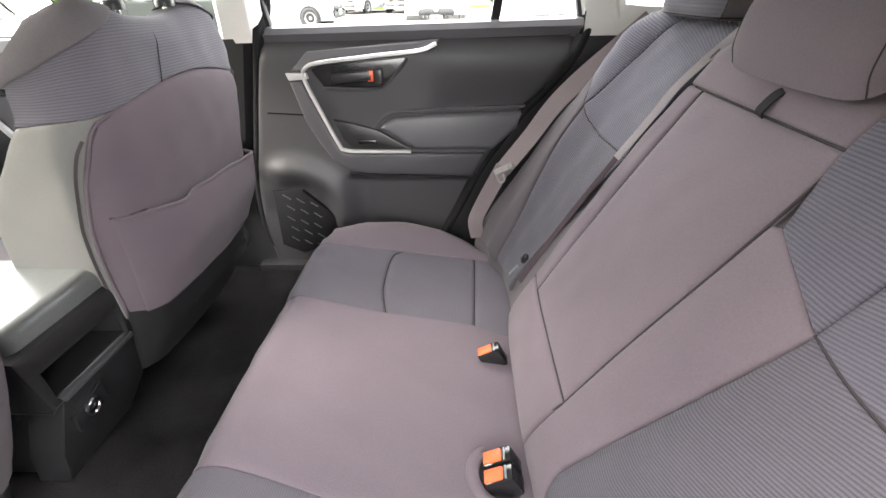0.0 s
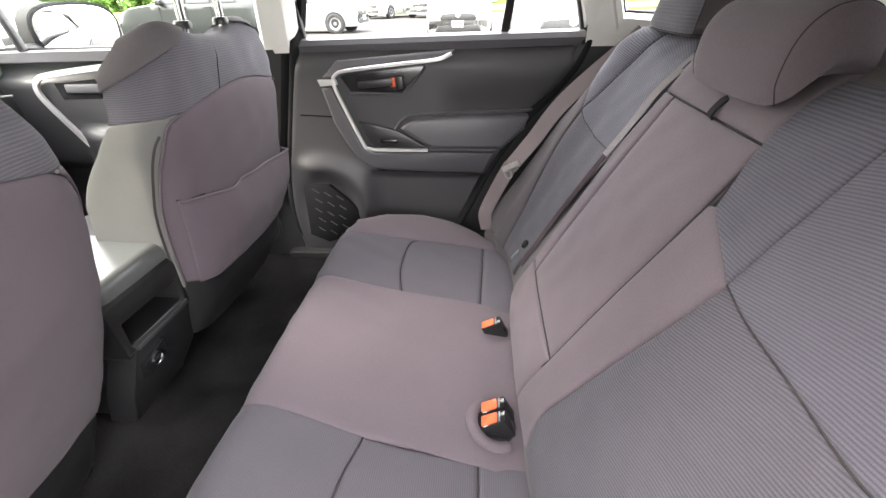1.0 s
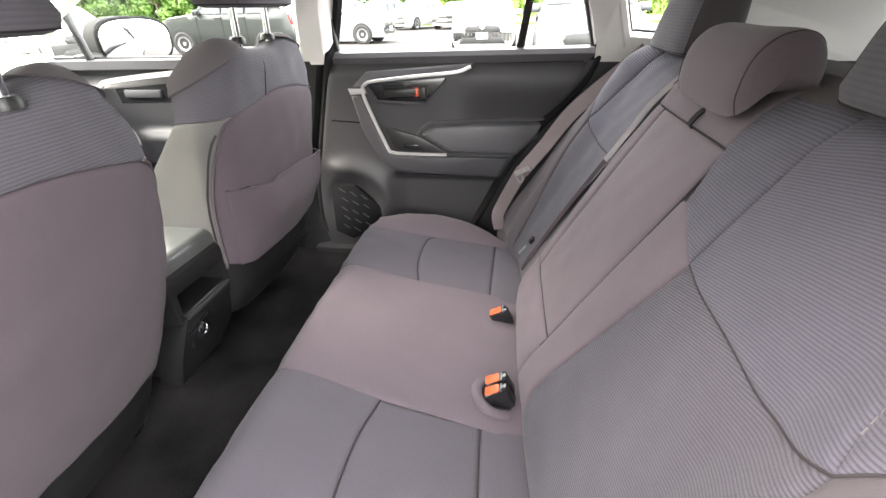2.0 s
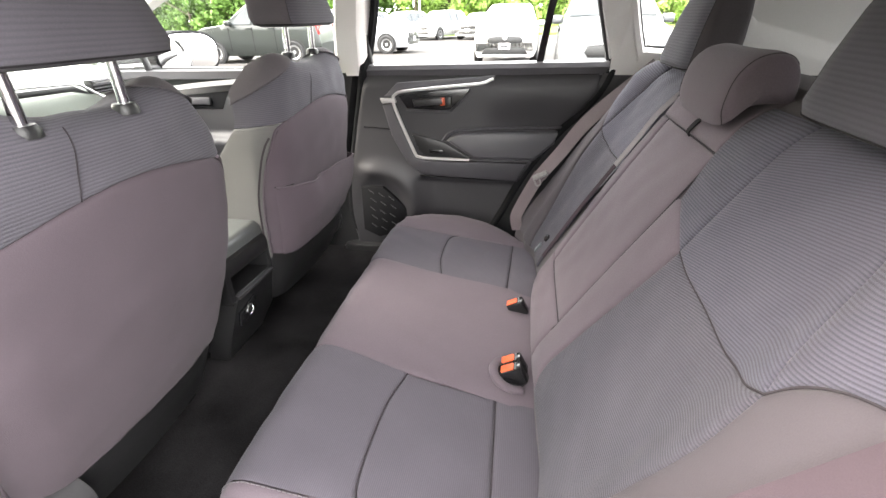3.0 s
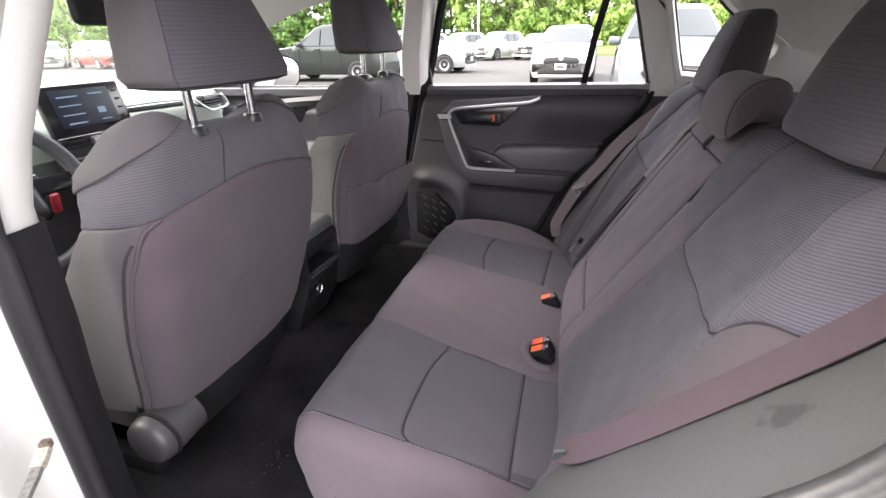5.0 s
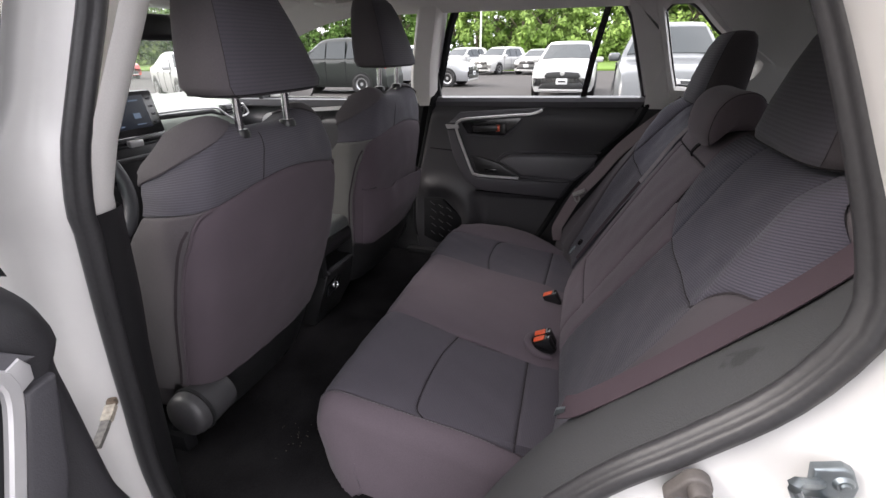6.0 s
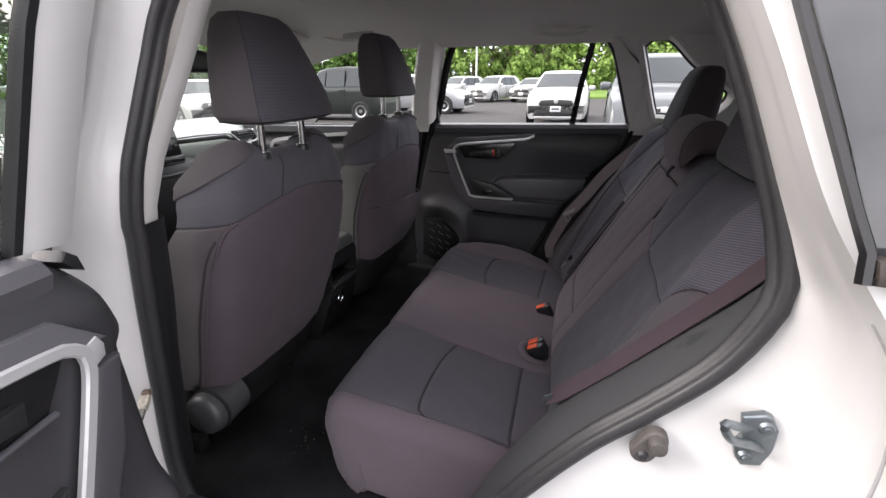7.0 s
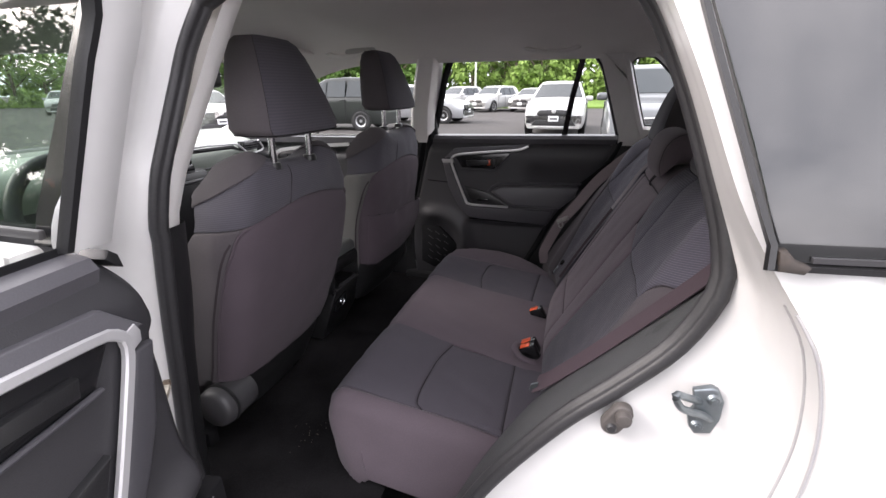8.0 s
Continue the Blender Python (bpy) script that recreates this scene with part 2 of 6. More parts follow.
def grid_bm(rows, bm=None, close_u=False, flip=False):
    bm = bm or bmesh.new()
    vs = [[bm.verts.new(tuple(map(float, p))) for p in r] for r in rows]
    m = len(vs[0])
    for i in range(len(vs) - 1):
        for j in range(m if close_u else m - 1):
            f = (vs[i][j], vs[i][(j + 1) % m], vs[i + 1][(j + 1) % m], vs[i + 1][j])
            bm.faces.new(f[::-1] if flip else f)
    return bm


def rows_to(n, length, r):
    """Steps 0..1 that crowd at both ends, within r of a length."""
    e = [d for d in (0, 0.12, 0.3, 0.55, 1.0)]
    k = min(r / max(length, 1e-6), 0.3)
    mid = list(np.linspace(k, 1 - k, n))
    return [k * d for d in e[:-1]] + mid + [1 - k * d for d in e[:-1]][::-1]


def cloth_map(bm, flat_at=None):
    """Lays the weave's coordinates: those given for each vertex, or else across and up."""
    uv = bm.loops.layers.uv.new("cloth")
    bm.verts.index_update()
    for f in bm.faces:
        for lp in f.loops:
            lp[uv].uv = flat_at[lp.vert.index] if flat_at else (lp.vert.co.y, lp.vert.co.z)
    return bm


def rumple(p):
    """Slight unevenness of stuffed cloth, in metres."""
    x, y, z = p
    return 0.0011 * math.sin(43 * y + 19 * z + 3) * math.sin(31 * x + 23 * y) + 0.0006 * math.sin(71 * z - 37 * y + 29 * x) + 0.0004 * math.sin(97 * y + 53 * x + 5 * math.sin(17 * z))


def panel(surf, bottom, top, left, right, roll=0.009, sink=0.007, puff=0.004, n=18, sides="btlr", flip=False, fall=0.0):
    """An upholstery panel: a patch between four lines of a surface's two coordinates, whose edges roll down into the seams.
    surf(a, b) gives a place; sides names the edges that roll; fall tilts the weave towards the outer side."""
    B, T, L, R = interp(bottom, 60), interp(top, 60), interp(left, 60), interp(right, 60)

    def along(line, t):
        k = t * 59
        i = min(58, int(k))
        return line[i] + (line[i + 1] - line[i]) * (k - i)
    w = np.linalg.norm(np.array(bottom[0]) - np.array(bottom[-1])) * 0.5 + np.linalg.norm(np.array(top[0]) - np.array(top[-1])) * 0.5
    h = np.linalg.norm(np.array(left[0]) - np.array(left[-1])) * 0.5 + np.linalg.norm(np.array(right[0]) - np.array(right[-1])) * 0.5
    us, vs = rows_to(n, w, roll), rows_to(n, h, roll)
    rows, flat_at = [], []
    for v in vs:
        row = []
        for u in us:
            q = (1 - v) * along(B, u) + v * along(T, u) + (1 - u) * along(L, v) + u * along(R, v) - ((1 - u) * (1 - v) * B[0] + u * (1 - v) * B[-1] + (1 - u) * v * T[0] + u * v * T[-1])
            flat_at.append((float(q[0]), float(q[1] - fall * max(0.0, abs(q[0]) - 0.2))))
            e = 1e-3
            p = np.array(surf(q[0], q[1]))
            nn = np.cross(np.array(surf(q[0] + e, q[1])) - p, np.array(surf(q[0], q[1] + e)) - p)
            nn /= np.linalg.norm(nn) + 1e-12
            if flip:
                nn = -nn
            d = 9.0
            if "l" in sides:
                d = min(d, u * w)
            if "r" in sides:
                d = min(d, (1 - u) * w)
            if "b" in sides:
                d = min(d, v * h)
            if "t" in sides:
                d = min(d, (1 - v) * h)
            k = max(0.0, 1 - d / roll)
            drop = sink * (1 - math.sqrt(max(0.0, 1 - k * k)))
            lift = puff * (16 * u * (1 - u) * v * (1 - v)) ** 0.5
            row.append(p + nn * (lift - drop + rumple(p) * min(1.0, d / (3 * roll))))
        rows.append(row)
    return cloth_map(grid_bm(rows, flip=flip), flat_at)


def sweep(path, section, up=(0, 0, 1), close=True, caps=True, bm=None, twist=None):
    """Carries a section (pairs: across, along up) along a path. up: one vector, or one for each point."""
    P = [Vector(p) for p in path]
    bm = bm or bmesh.new()
    rings = []
    for i, p in enumerate(P):
        t = (P[min(i + 1, len(P) - 1)] - P[max(i - 1, 0)]).normalized()
        u = Vector(up[i] if isinstance(up[0], (tuple, list, Vector, np.ndarray)) else up)
        s = t.cross(u).normalized()
        w = s.cross(t).normalized()
        rings.append([bm.verts.new(p + s * a + w * b) for a, b in section])
    m = len(section)
    for r, q in zip(rings, rings[1:]):
        for j in range(m if close else m - 1):
            bm.faces.new((r[j], r[(j + 1) % m], q[(j + 1) % m], q[j]))
    if caps and close:
        bm.faces.new(rings[0][::-1])
        bm.faces.new(rings[-1])
    return bm


def circle(r, n=10, sx=1.0, sy=1.0):
    return [(r * sx * math.cos(2 * math.pi * i / n), r * sy * math.sin(2 * math.pi * i / n)) for i in range(n)]


def strap(w, t):
    return [(-w / 2, -t / 2), (w / 2, -t / 2), (w / 2, t / 2), (-w / 2, t / 2)]


def rbox(sx, sy, sz, at=(0, 0, 0), bevel=0.004, turn=(0, 0, 0), segs=2, bm=None):
    b2 = bmesh.new()
    bmesh.ops.create_cube(b2, size=1)
    bmesh.ops.scale(b2, vec=(sx, sy, sz), verts=b2.verts)
    if bevel:
        bmesh.ops.bevel(b2, geom=b2.edges[:], offset=bevel, segments=segs, profile=0.5, affect="EDGES")
    bmesh.ops.transform(b2, matrix=pose(*at, *turn), verts=b2.verts)
    if bm is None:
        return b2
    me = bpy.data.meshes.new("t")
    b2.to_mesh(me)
    b2.free()
    bm.from_mesh(me)
    bpy.data.meshes.remove(me)
    return bm


def prism(poly, place, depth, bevel=0.0, segs=2):
    """A flat outline pushed to a depth: place(a, b, d) gives the point of outline coordinates a, b at depth d."""
    bm = bmesh.new()
    top = [bm.verts.new(tuple(map(float, place(a, b, 0)))) for a, b in poly]
    low = [bm.verts.new(tuple(map(float, place(a, b, depth)))) for a, b in poly]
    f = bm.faces.new(top)
    g = bm.faces.new(low[::-1])
    n = len(poly)
    for i in range(n):
        bm.faces.new((top[i], low[i], low[(i + 1) % n], top[(i + 1) % n]))
    bmesh.ops.recalc_face_normals(bm, faces=bm.faces)
    if bevel:
        bmesh.ops.bevel(bm, geom=list(f.edges), offset=bevel, segments=segs, profile=0.5, affect="EDGES")
    return bm


def lathe(profile, at, axis="y", n=20, bm=None):
    """Spins (radius, along) pairs round an axis through a place."""
    rows = []
    for r, h in profile:
        row = []
        for i in range(n):
            a = 2 * math.pi * i / n
            c, s = r * math.cos(a), r * math.sin(a)
            v = {"x": (h, c, s), "y": (c, h, s), "z": (c, s, h)}[axis]
            row.append((at[0] + v[0], at[1] + v[1], at[2] + v[2]))
        rows.append(row)
    bm = grid_bm(rows, bm, close_u=True)
    bmesh.ops.recalc_face_normals(bm, faces=bm.faces)
    return bm


def smooth_step(t):
    t = max(0.0, min(1.0, t))
    return t * t * (3 - 2 * t)


def pl(x, xs, ys):
    return float(np.interp(x, xs, ys))


# the cabin's shell: x towards the tail, y towards the passenger's side, z up
def wall_y(z):
    """Half width of the cabin's inner side at a height."""
    return 0.76 - 0.33 * max(0.0, z - 1.17)


# outline of a rear door's opening, seen from its own side
OPENING = [(0.129, 1.512), (0.09, 1.432), (0.052, 1.307), (0.042, 1.196), (0.03, 1.02), (0.009, 0.85), (-0.007, 0.653), (0.02, 0.52), (0.09, 0.44), (0.25, 0.42),
           (0.40, 0.47), (0.50, 0.64), (0.569, 0.782), (0.618, 0.864), (0.69, 0.963), (0.753, 1.031), (0.807, 1.097), (0.837, 1.166), (0.838, 1.21), (0.822, 1.275),
           (0.785, 1.382), (0.741, 1.473), (0.69, 1.53), (0.60, 1.545), (0.40, 1.55), (0.20, 1.545)]

OPENING_R = [(0.129, 1.512), (0.09, 1.432), (0.052, 1.307), (0.012, 1.19), (-0.020, 1.05), (-0.055, 0.90), (-0.085, 0.757), (-0.090, 0.62), (-0.06, 0.53), (0.02, 0.47)] + OPENING[8:]
OPENING_L = [(0.112, 1.505), (0.075, 1.43), (0.046, 1.32), (0.020, 1.20), (-0.010, 1.02), (-0.032, 0.85), (-0.052, 0.653), (-0.02, 0.52)] + OPENING[8:]


def side_y(x, z):
    """Half width at the open doorway: the B pillar's foot stands further in."""
    return wall_y(z) - pl(z, (1.15, 1.25, 1.4, 1.5), (0.035, 0.015, 0.011, 0.0)) * smooth_step((0.2 - x) / 0.15)


floor_bm = grid_bm([[(x, y, 0.475 + 0.05 * math.exp(-(y / 0.12) ** 2) * (1 if x < 0.2 else 0.4) - 0.012 * math.exp(-((abs(y) - 0.36) / 0.14) ** 2)) for y in np.linspace(-0.74, 0.76, 60)] for x in np.linspace(-1.5, 0.3, 40)])
floor = solid("floor", floor_bm, M_CARPET, "black carpeted car floor with a low tunnel", "floor", "structure")
cargo = solid("cargo_floor", rbox(0.9, 1.4, 0.03, (1.3, 0, 0.75), 0.005), M_CARPET, "black carpeted cargo floor", "floor", "structure")

rows = []
for x in np.linspace(-0.62, 1.75, 40):
    crown = 1.585 - 0.10 * max(0, (-0.2 - x) / 0.42) ** 2 - 0.05 * max(0, (x - 1.0) / 0.7) ** 2
    rows.append([(x, y, crown - (0.075 if y > 0 else 0.022) * abs(y / 0.64) ** 5 - 0.02 * (y / 0.64) ** 2) for y in np.linspace(-0.645, 0.645, 41)])
ceiling = solid("ceiling", grid_bm(rows), M_LINER, "pale grey woven headliner over the cabin", "ceiling", "structure")
roof = solid("roof", grid_bm([[(x, y, 1.68 - 0.07 * abs(y / 0.68) ** 4 - 0.1 * max(0, (-0.2 - x) / 0.4) ** 2) for y in np.linspace(-0.68, 0.68, 21)] for x in np.linspace(-0.62, 1.8, 12)]), M_WHITE, "white painted car roof", "roof", "structure")
tail = solid("tail_wall", rbox(0.05, 1.5, 0.75, (1.78, 0, 0.85), 0.02), M_BLACK, "black tailgate trim below the rear window", "wall", "structure")
tail_glass = part("window_rear", rbox(0.006, 1.2, 0.42, (1.74, 0, 1.36), 0.001, (0, -20, 0)), M_TAIL, None)
tagged(tail_glass, "dark sloping rear window glass of the car", "window", kind="structure")
dark_cover = solid("cargo_cover", rbox(0.5, 1.34, 0.03, (1.33, 0, 1.12), 0.008), M_BLACK, "black cargo cover behind the rear seat", "cover")
cargo_wall = solid("cargo_bulkhead", rbox(0.02, 1.36, 0.55, (1.15, 0, 0.86), 0.004), M_BLACK, "black carpeted wall behind the rear seat", "wall", "structure")


# pillar trim and quarter panel on the passenger's side
QUARTER = [(0.838, 1.468), (0.852, 1.484), (0.872, 1.491), (0.921, 1.482), (1.01, 1.404), (1.127, 1.323), (1.138, 1.300), (1.124, 1.272), (1.091, 1.240), (1.047, 1.231), (0.935, 1.236), (0.912, 1.255)]


def quarter_trim(sign, label):
    c = np.array((0.96, 1.36))
    inner = interp([*QUARTER, QUARTER[0]], 73)[:-1]
    base = thing("quarter_trim", label, "trim", kind="structure")
    rows = []
    for k, inset in ((1.0, -0.0), (1.02, 0.012), (1.12, 0.03), (1.3, 0.034), (1.36, 0.03)):
        row = []
        for p in inner:
            q = c + (p - c) * k
            q[1] = min(q[1], 1.545)
            row.append((q[0], sign * (wall_y(q[1]) - inset), q[1]))
        rows.append(row)
    # carry on to the trim's outer outline
    def outer(p):
        d = p - c
        a = math.atan2(d[1], d[0])
        r = 0.62
        q = c + np.array((math.cos(a), math.sin(a))) * r
        q[0] = max(0.828 if q[1] < 1.2 else 0.828 - 0.36 * (q[1] - 1.2), min(1.70, q[0]))
        q[1] = max(1.155, min(1.55, q[1]))
        return q
    rows.append([(*(lambda q: (q[0], sign * (wall_y(q[1]) - 0.03), q[1]))(outer(p)),) for p in inner])
    part("panel", grid_bm(rows, close_u=True), M_TRIM, base)
    g = bmesh.new()
    g.faces.new([g.verts.new((p[0], sign * (wall_y(p[1]) + 0.004), p[1])) for p in inner])
    pane = part("pane", g, M_CLEAR, base)
    pane.visible_shadow = False
    part("seal", sweep([(p[0], sign * (wall_y(p[1]) - 0.002), p[1]) for p in [*inner, inner[0]]], circle(0.006, 8), (0, 1, 0)), M_RUBBER, base)
    low = grid_bm([[(x, sign * (wall_y(z) - 0.03), z) for x in np.linspace(pl(z, (0.5, 0.66, 0.825, 0.945, 1.04, 1.11, 1.16), (0.425, 0.505, 0.585, 0.665, 0.75, 0.798, 0.81)), 1.75, 24)] for z in np.linspace(0.5, 1.16, 12)])
    part("lower_panel", low, M_BLACK, base, "black plastic lower panel")
    return base


quarter_trim(1, "pale grey rear pillar trim with a small window")


def rail(sign):
    """Roof rail trim over the doors and the B pillar."""
    base = thing("pillar_trim", "pale grey pillar and roof rail trim, dark below the belt", "trim", kind="structure")
    if sign > 0:
        rows = []
        for x in np.linspace(-0.62, 0.86, 30):
            rows.append([(x, sign * (wall_y(1.515) + d), z) for d, z in ((0.005, 1.50), (-0.03, 1.505), (-0.045, 1.52), (-0.03, 1.56))])
        part("roof_rail", grid_bm(rows), M_LINER, base)
    rows = []
    if sign < 0:
        for z in np.linspace(1.15, 1.54, 16):
            xp, ys = pl(z, (1.15, 1.25, 1.34, 1.42, 1.54), (-0.004, 0.032, 0.064, 0.095, 0.15)), side_y(0.05, z)
            rows.append([(xp + a, -(ys - d), z) for a, d in ((0.005, 0.010), (0.005, 0.030), (0.0, 0.052), (-0.012, 0.064), (-0.06, 0.068), (-0.12, 0.05), (-0.14, 0.0))])
    for z in np.linspace(1.15, 1.54, 14) if sign > 0 else ():
        cx = pl(z, (1.15, 1.3, 1.54), (-0.045, -0.02, 0.045))
        w = pl(z, (1.15, 1.54), (0.052, 0.045))
        rows.append([(cx + a * w, sign * (wall_y(z) - d), z) for a, d in ((-1.25, -0.03), (-1, 0.02), (-0.7, 0.036), (0.0, 0.04), (0.7, 0.036), (1, 0.02), (1.25, -0.03))])
    part("upper_pillar", grid_bm(rows), M_TRIM if sign < 0 else M_LINER, base)
    rows = []
    if sign < 0:
        for z in np.linspace(0.42, 1.16, 16):
            xt = pl(z, (0.42, 0.6, 0.775, 0.9, 1.0, 1.16), (-0.10, -0.08, -0.060, -0.042, -0.020, 0.002))
            rows.append([(xt + a, y, z) for a, y in ((0.014, -0.735), (0.012, -0.70), (0.008, -0.678), (0.0, -0.664), (-0.02, -0.656), (-0.06, -0.654), (-0.11, -0.658), (-0.15, -0.72))])
    for z in np.linspace(0.42, 1.16, 14) if sign > 0 else ():
        cx = pl(z, (0.42, 0.7, 0.9, 1.16), (-0.22, -0.195, -0.135, -0.072) if sign > 0 else (-0.12, -0.075, -0.062, -0.028))
        w = pl(z, (0.42, 0.7, 0.9, 1.16), (0.16, 0.072, 0.07, 0.062))
        rows.append([(cx + a * w, sign * (wall_y(z) - d), z) for a, d in (((-1.25, -0.03), (-1, 0.02), (-0.7, 0.038), (0.0, 0.042), (0.7, 0.038), (1, 0.02), (1.2, -0.03)) if sign > 0 else ((-1.25, -0.03), (-1.1, 0.05), (-0.9, 0.078), (0.0, 0.085), (0.85, 0.08), (1.02, 0.06), (1.3, 0.0)))])
    part("lower_pillar", grid_bm(rows), M_BLACK, base, "black plastic lower pillar cover")
    part("sill_plate", rbox(0.62, 0.10, 0.05, (0.18, sign * 0.74, 0.475), 0.012), M_BLACK, base, "black plastic sill plate")
    return base


rail(1)
rail(-1)


# rear doors: built closed on the passenger's side, mirrored for the other
CHROME = [(0.462, 1.143), (0.42, 1.128), (0.30, 1.117), (0.155, 1.102), (0.125, 1.092), (0.114, 1.072), (0.13, 1.02), (0.185, 0.886), (0.20, 0.873), (0.23, 0.869), (0.385, 0.868)]


def door_skin(x, z):
    """Inner face of the door lining: its distance from the car's middle plane."""
    y = 0.722 + 0.034 * smooth_step((z - 1.105) / 0.085)
    y += 0.016 * smooth_step((1.095 - z) / 0.12) * smooth_step((z - 0.86) / 0.10) * smooth_step((x - 0.40) / 0.12)
    y += 0.022 * smooth_step((0.80 - z) / 0.03) * smooth_step((x - 0.16) / 0.10)
    d = math.hypot(x - 0.035, z - 0.675)
    y -= 0.020 * math.exp(-((d - 0.135) / 0.035) ** 2) * smooth_step((x + z - 0.72) / 0.10)
    y += 0.010 * smooth_step((0.115 - d) / 0.05)
    return y


def rear_door(m, name, label, lid):
    """A rear door. m: matrix that carries the closed right-hand shape to its place."""
    base = thing(name, label, "car door", kind="structure")
    def P(x, z, d=0.0):
        return m @ Vector((x, door_skin(x, z) - d, z))
    def flat(x, z, y):
        return m @ Vector((x, y, z))
    rear = [(0.44, 0.50), (0.52, 0.66), (0.60, 0.825), (0.68, 0.945), (0.765, 1.04), (0.812, 1.11), (0.825, 1.192)]
    front = [(-0.085, 0.50), (-0.10, 0.62), (-0.095, 0.75), (-0.065, 0.90), (-0.035, 1.04), (-0.012, 1.12), (0.006, 1.182)]
    if lid:
        front = [(0.03, 0.50), (0.036, 0.65), (0.043, 0.85), (0.045, 1.0), (0.045, 1.055), (0.034, 1.072), (0.036, 1.09), (0.048, 1.13), (0.070, 1.165), (0.112, 1.184)]
    B, T, L, R = interp([front[0], rear[0]], 70), interp([front[-1], rear[-1]], 70), interp(front, 90), interp(rear, 90)
    rows = []
    for j in range(90):
        v = j / 89
        row = []
        for i in range(70):
            u = i / 69
            q = (1 - v) * B[i] + v * T[i] + (1 - u) * L[j] + u * R[j] - ((1 - u) * (1 - v) * B[0] + u * (1 - v) * B[-1] + (1 - u) * v * T[0] + u * v * T[-1])
            edge = max(0.0, 1 - min(u, 1 - u) / (0.05 if lid else 0.03)) ** 2 * (0.03 if lid else 0.02)
            row.append(P(q[0], q[1], -edge))
        rows.append(row)
    part("lining", grid_bm(rows), M_LINING, base, "charcoal soft trim lining", 60)
    # belt pad on top of the lining
    rows = []
    for x in np.linspace(0.10 if lid else 0.008, 0.828, 30):
        zt = 1.180 + 0.012 * x / 0.8
        rows.append([flat(x, zt - dz, y) for dz, y in ((0.042, 0.750), (0.036, 0.742), (0.014, 0.735), (0.0, 0.744), (-0.006, 0.768), (-0.004, 0.79))])
    part("belt_pad", grid_bm(rows), M_PAD, base, "grey padded window ledge")
    ledge_seam = [flat(x, 1.138 + 0.024 * x, 0.7435) for x in np.linspace(0.11 if lid else 0.012, 0.80, 20)]
    part("ledge_seam", sweep(ledge_seam, circle(0.0022, 6), m.to_3x3() @ Vector((0, -1, 0))), M_SEAM, base)
    if lid:
        part("belt_seal", sweep([flat(x, 1.187 + 0.012 * x / 0.8, 0.774) for x in np.linspace(0.105, 0.815, 12)], [(-0.006, -0.012), (0.006, -0.012), (0.005, 0.006), (-0.003, 0.008)], (0, 0, 1)), M_DARK, base, "black rubber glass seal")
    # shell: inner steel and outer skin
    out = [(-0.02, 0.42), (0.38, 0.42), (0.47, 0.50), (0.56, 0.68), (0.66, 0.86), (0.80, 1.02), (0.86, 1.12), (0.862, 1.165), (-0.03, 1.15)]
    if lid:
        out = [(max(0.055, a), b) for a, b in out]
    part("shell", prism(out, lambda a, b, d: flat(a, b, 0.775 + d), 0.10, 0.012), M_WHITE, base, "white painted steel door shell")
    # window frame and glass
    frame_in = [(0.035, 1.165), (0.035, 1.30), (0.052, 1.44), (0.075, 1.495), (0.12, 1.512), (0.40, 1.516), (0.66, 1.508), (0.705, 1.485), (0.735, 1.44), (0.775, 1.32), (0.818, 1.19)]
    if lid:
        frame_in[:5] = [(0.113, 1.190), (0.102, 1.288), (0.090, 1.392), (0.082, 1.46), (0.13, 1.512)]
    def FW(p, d=0.0):
        return flat(p[0], p[1], wall_y(p[1]) + 0.012 + d)
    ring = interp(frame_in, 60)
    ctr = np.array((0.42, 1.30))
    rows = []
    for k, d in ((0.0, 0.008), (0.0, -0.001), (0.002, -0.006), (0.010, -0.007), (0.011, -0.003), (0.011, 0.012)):
        row = []
        for i, p in enumerate(ring):
            t = ring[min(i + 1, 59)] - ring[max(i - 1, 0)]
            nr = np.array((-t[1], t[0])) / np.linalg.norm(t)
            row.append(FW(p + nr * k, d))
        rows.append(row)
    part("window_frame", grid_bm(rows), M_BLACK, base, "black window frame")
    rows = []
    for k, d in ((0.010, -0.004), (0.013, -0.006), (0.05, -0.006), (0.072, 0.0), (0.076, 0.03), (0.07, 0.07)):
        row = []
        for i, p in enumerate(ring):
            t = ring[min(i + 1, 59)] - ring[max(i - 1, 0)]
            nr = np.array((-t[1], t[0])) / np.linalg.norm(t)
            row.append(FW(p + nr * k, d))
        rows.append(row)
    part("frame_flange", grid_bm(rows), M_WHITE, base, "white painted outer window flange")
    # A thin dark line marks the flange's outer edge.
    if lid:
        part("edge_line", sweep(rows[4][:26], circle(0.0016, 6), (0, 1, 0)), M_SEAM, base, "thin dark line along the frame's edge")
    g = bmesh.new()
    g.faces.new([g.verts.new(FW(p, 0.006)) for p in ring])
    pane = part("pane", g, M_CLEAR, base, "clear wound-up window glass")
    pane.visible_shadow = False
    part("divider_bar", sweep([FW((0.607, 1.17), 0.0), FW((0.63, 1.34), 0.0), FW((0.664, 1.512), 0.0)], strap(0.022, 0.016), m.to_3x3() @ Vector((0, 1, 0))), M_GLOSS, base, "gloss black divider bar")
    if lid:
        part("corner_cap", prism([(0.052, 1.150), (0.056, 1.170), (0.068, 1.180), (0.076, 1.170), (0.066, 1.158)], lambda a, b, d: flat(a, b, 0.748 + d), 0.04, 0.003), M_BLACK, base, "black corner cap")
    # silver trim line
    path = [P(a, b, 0.010) for a, b in interp(CHROME, 60)]
    tw = 1.0 if lid else 0.68
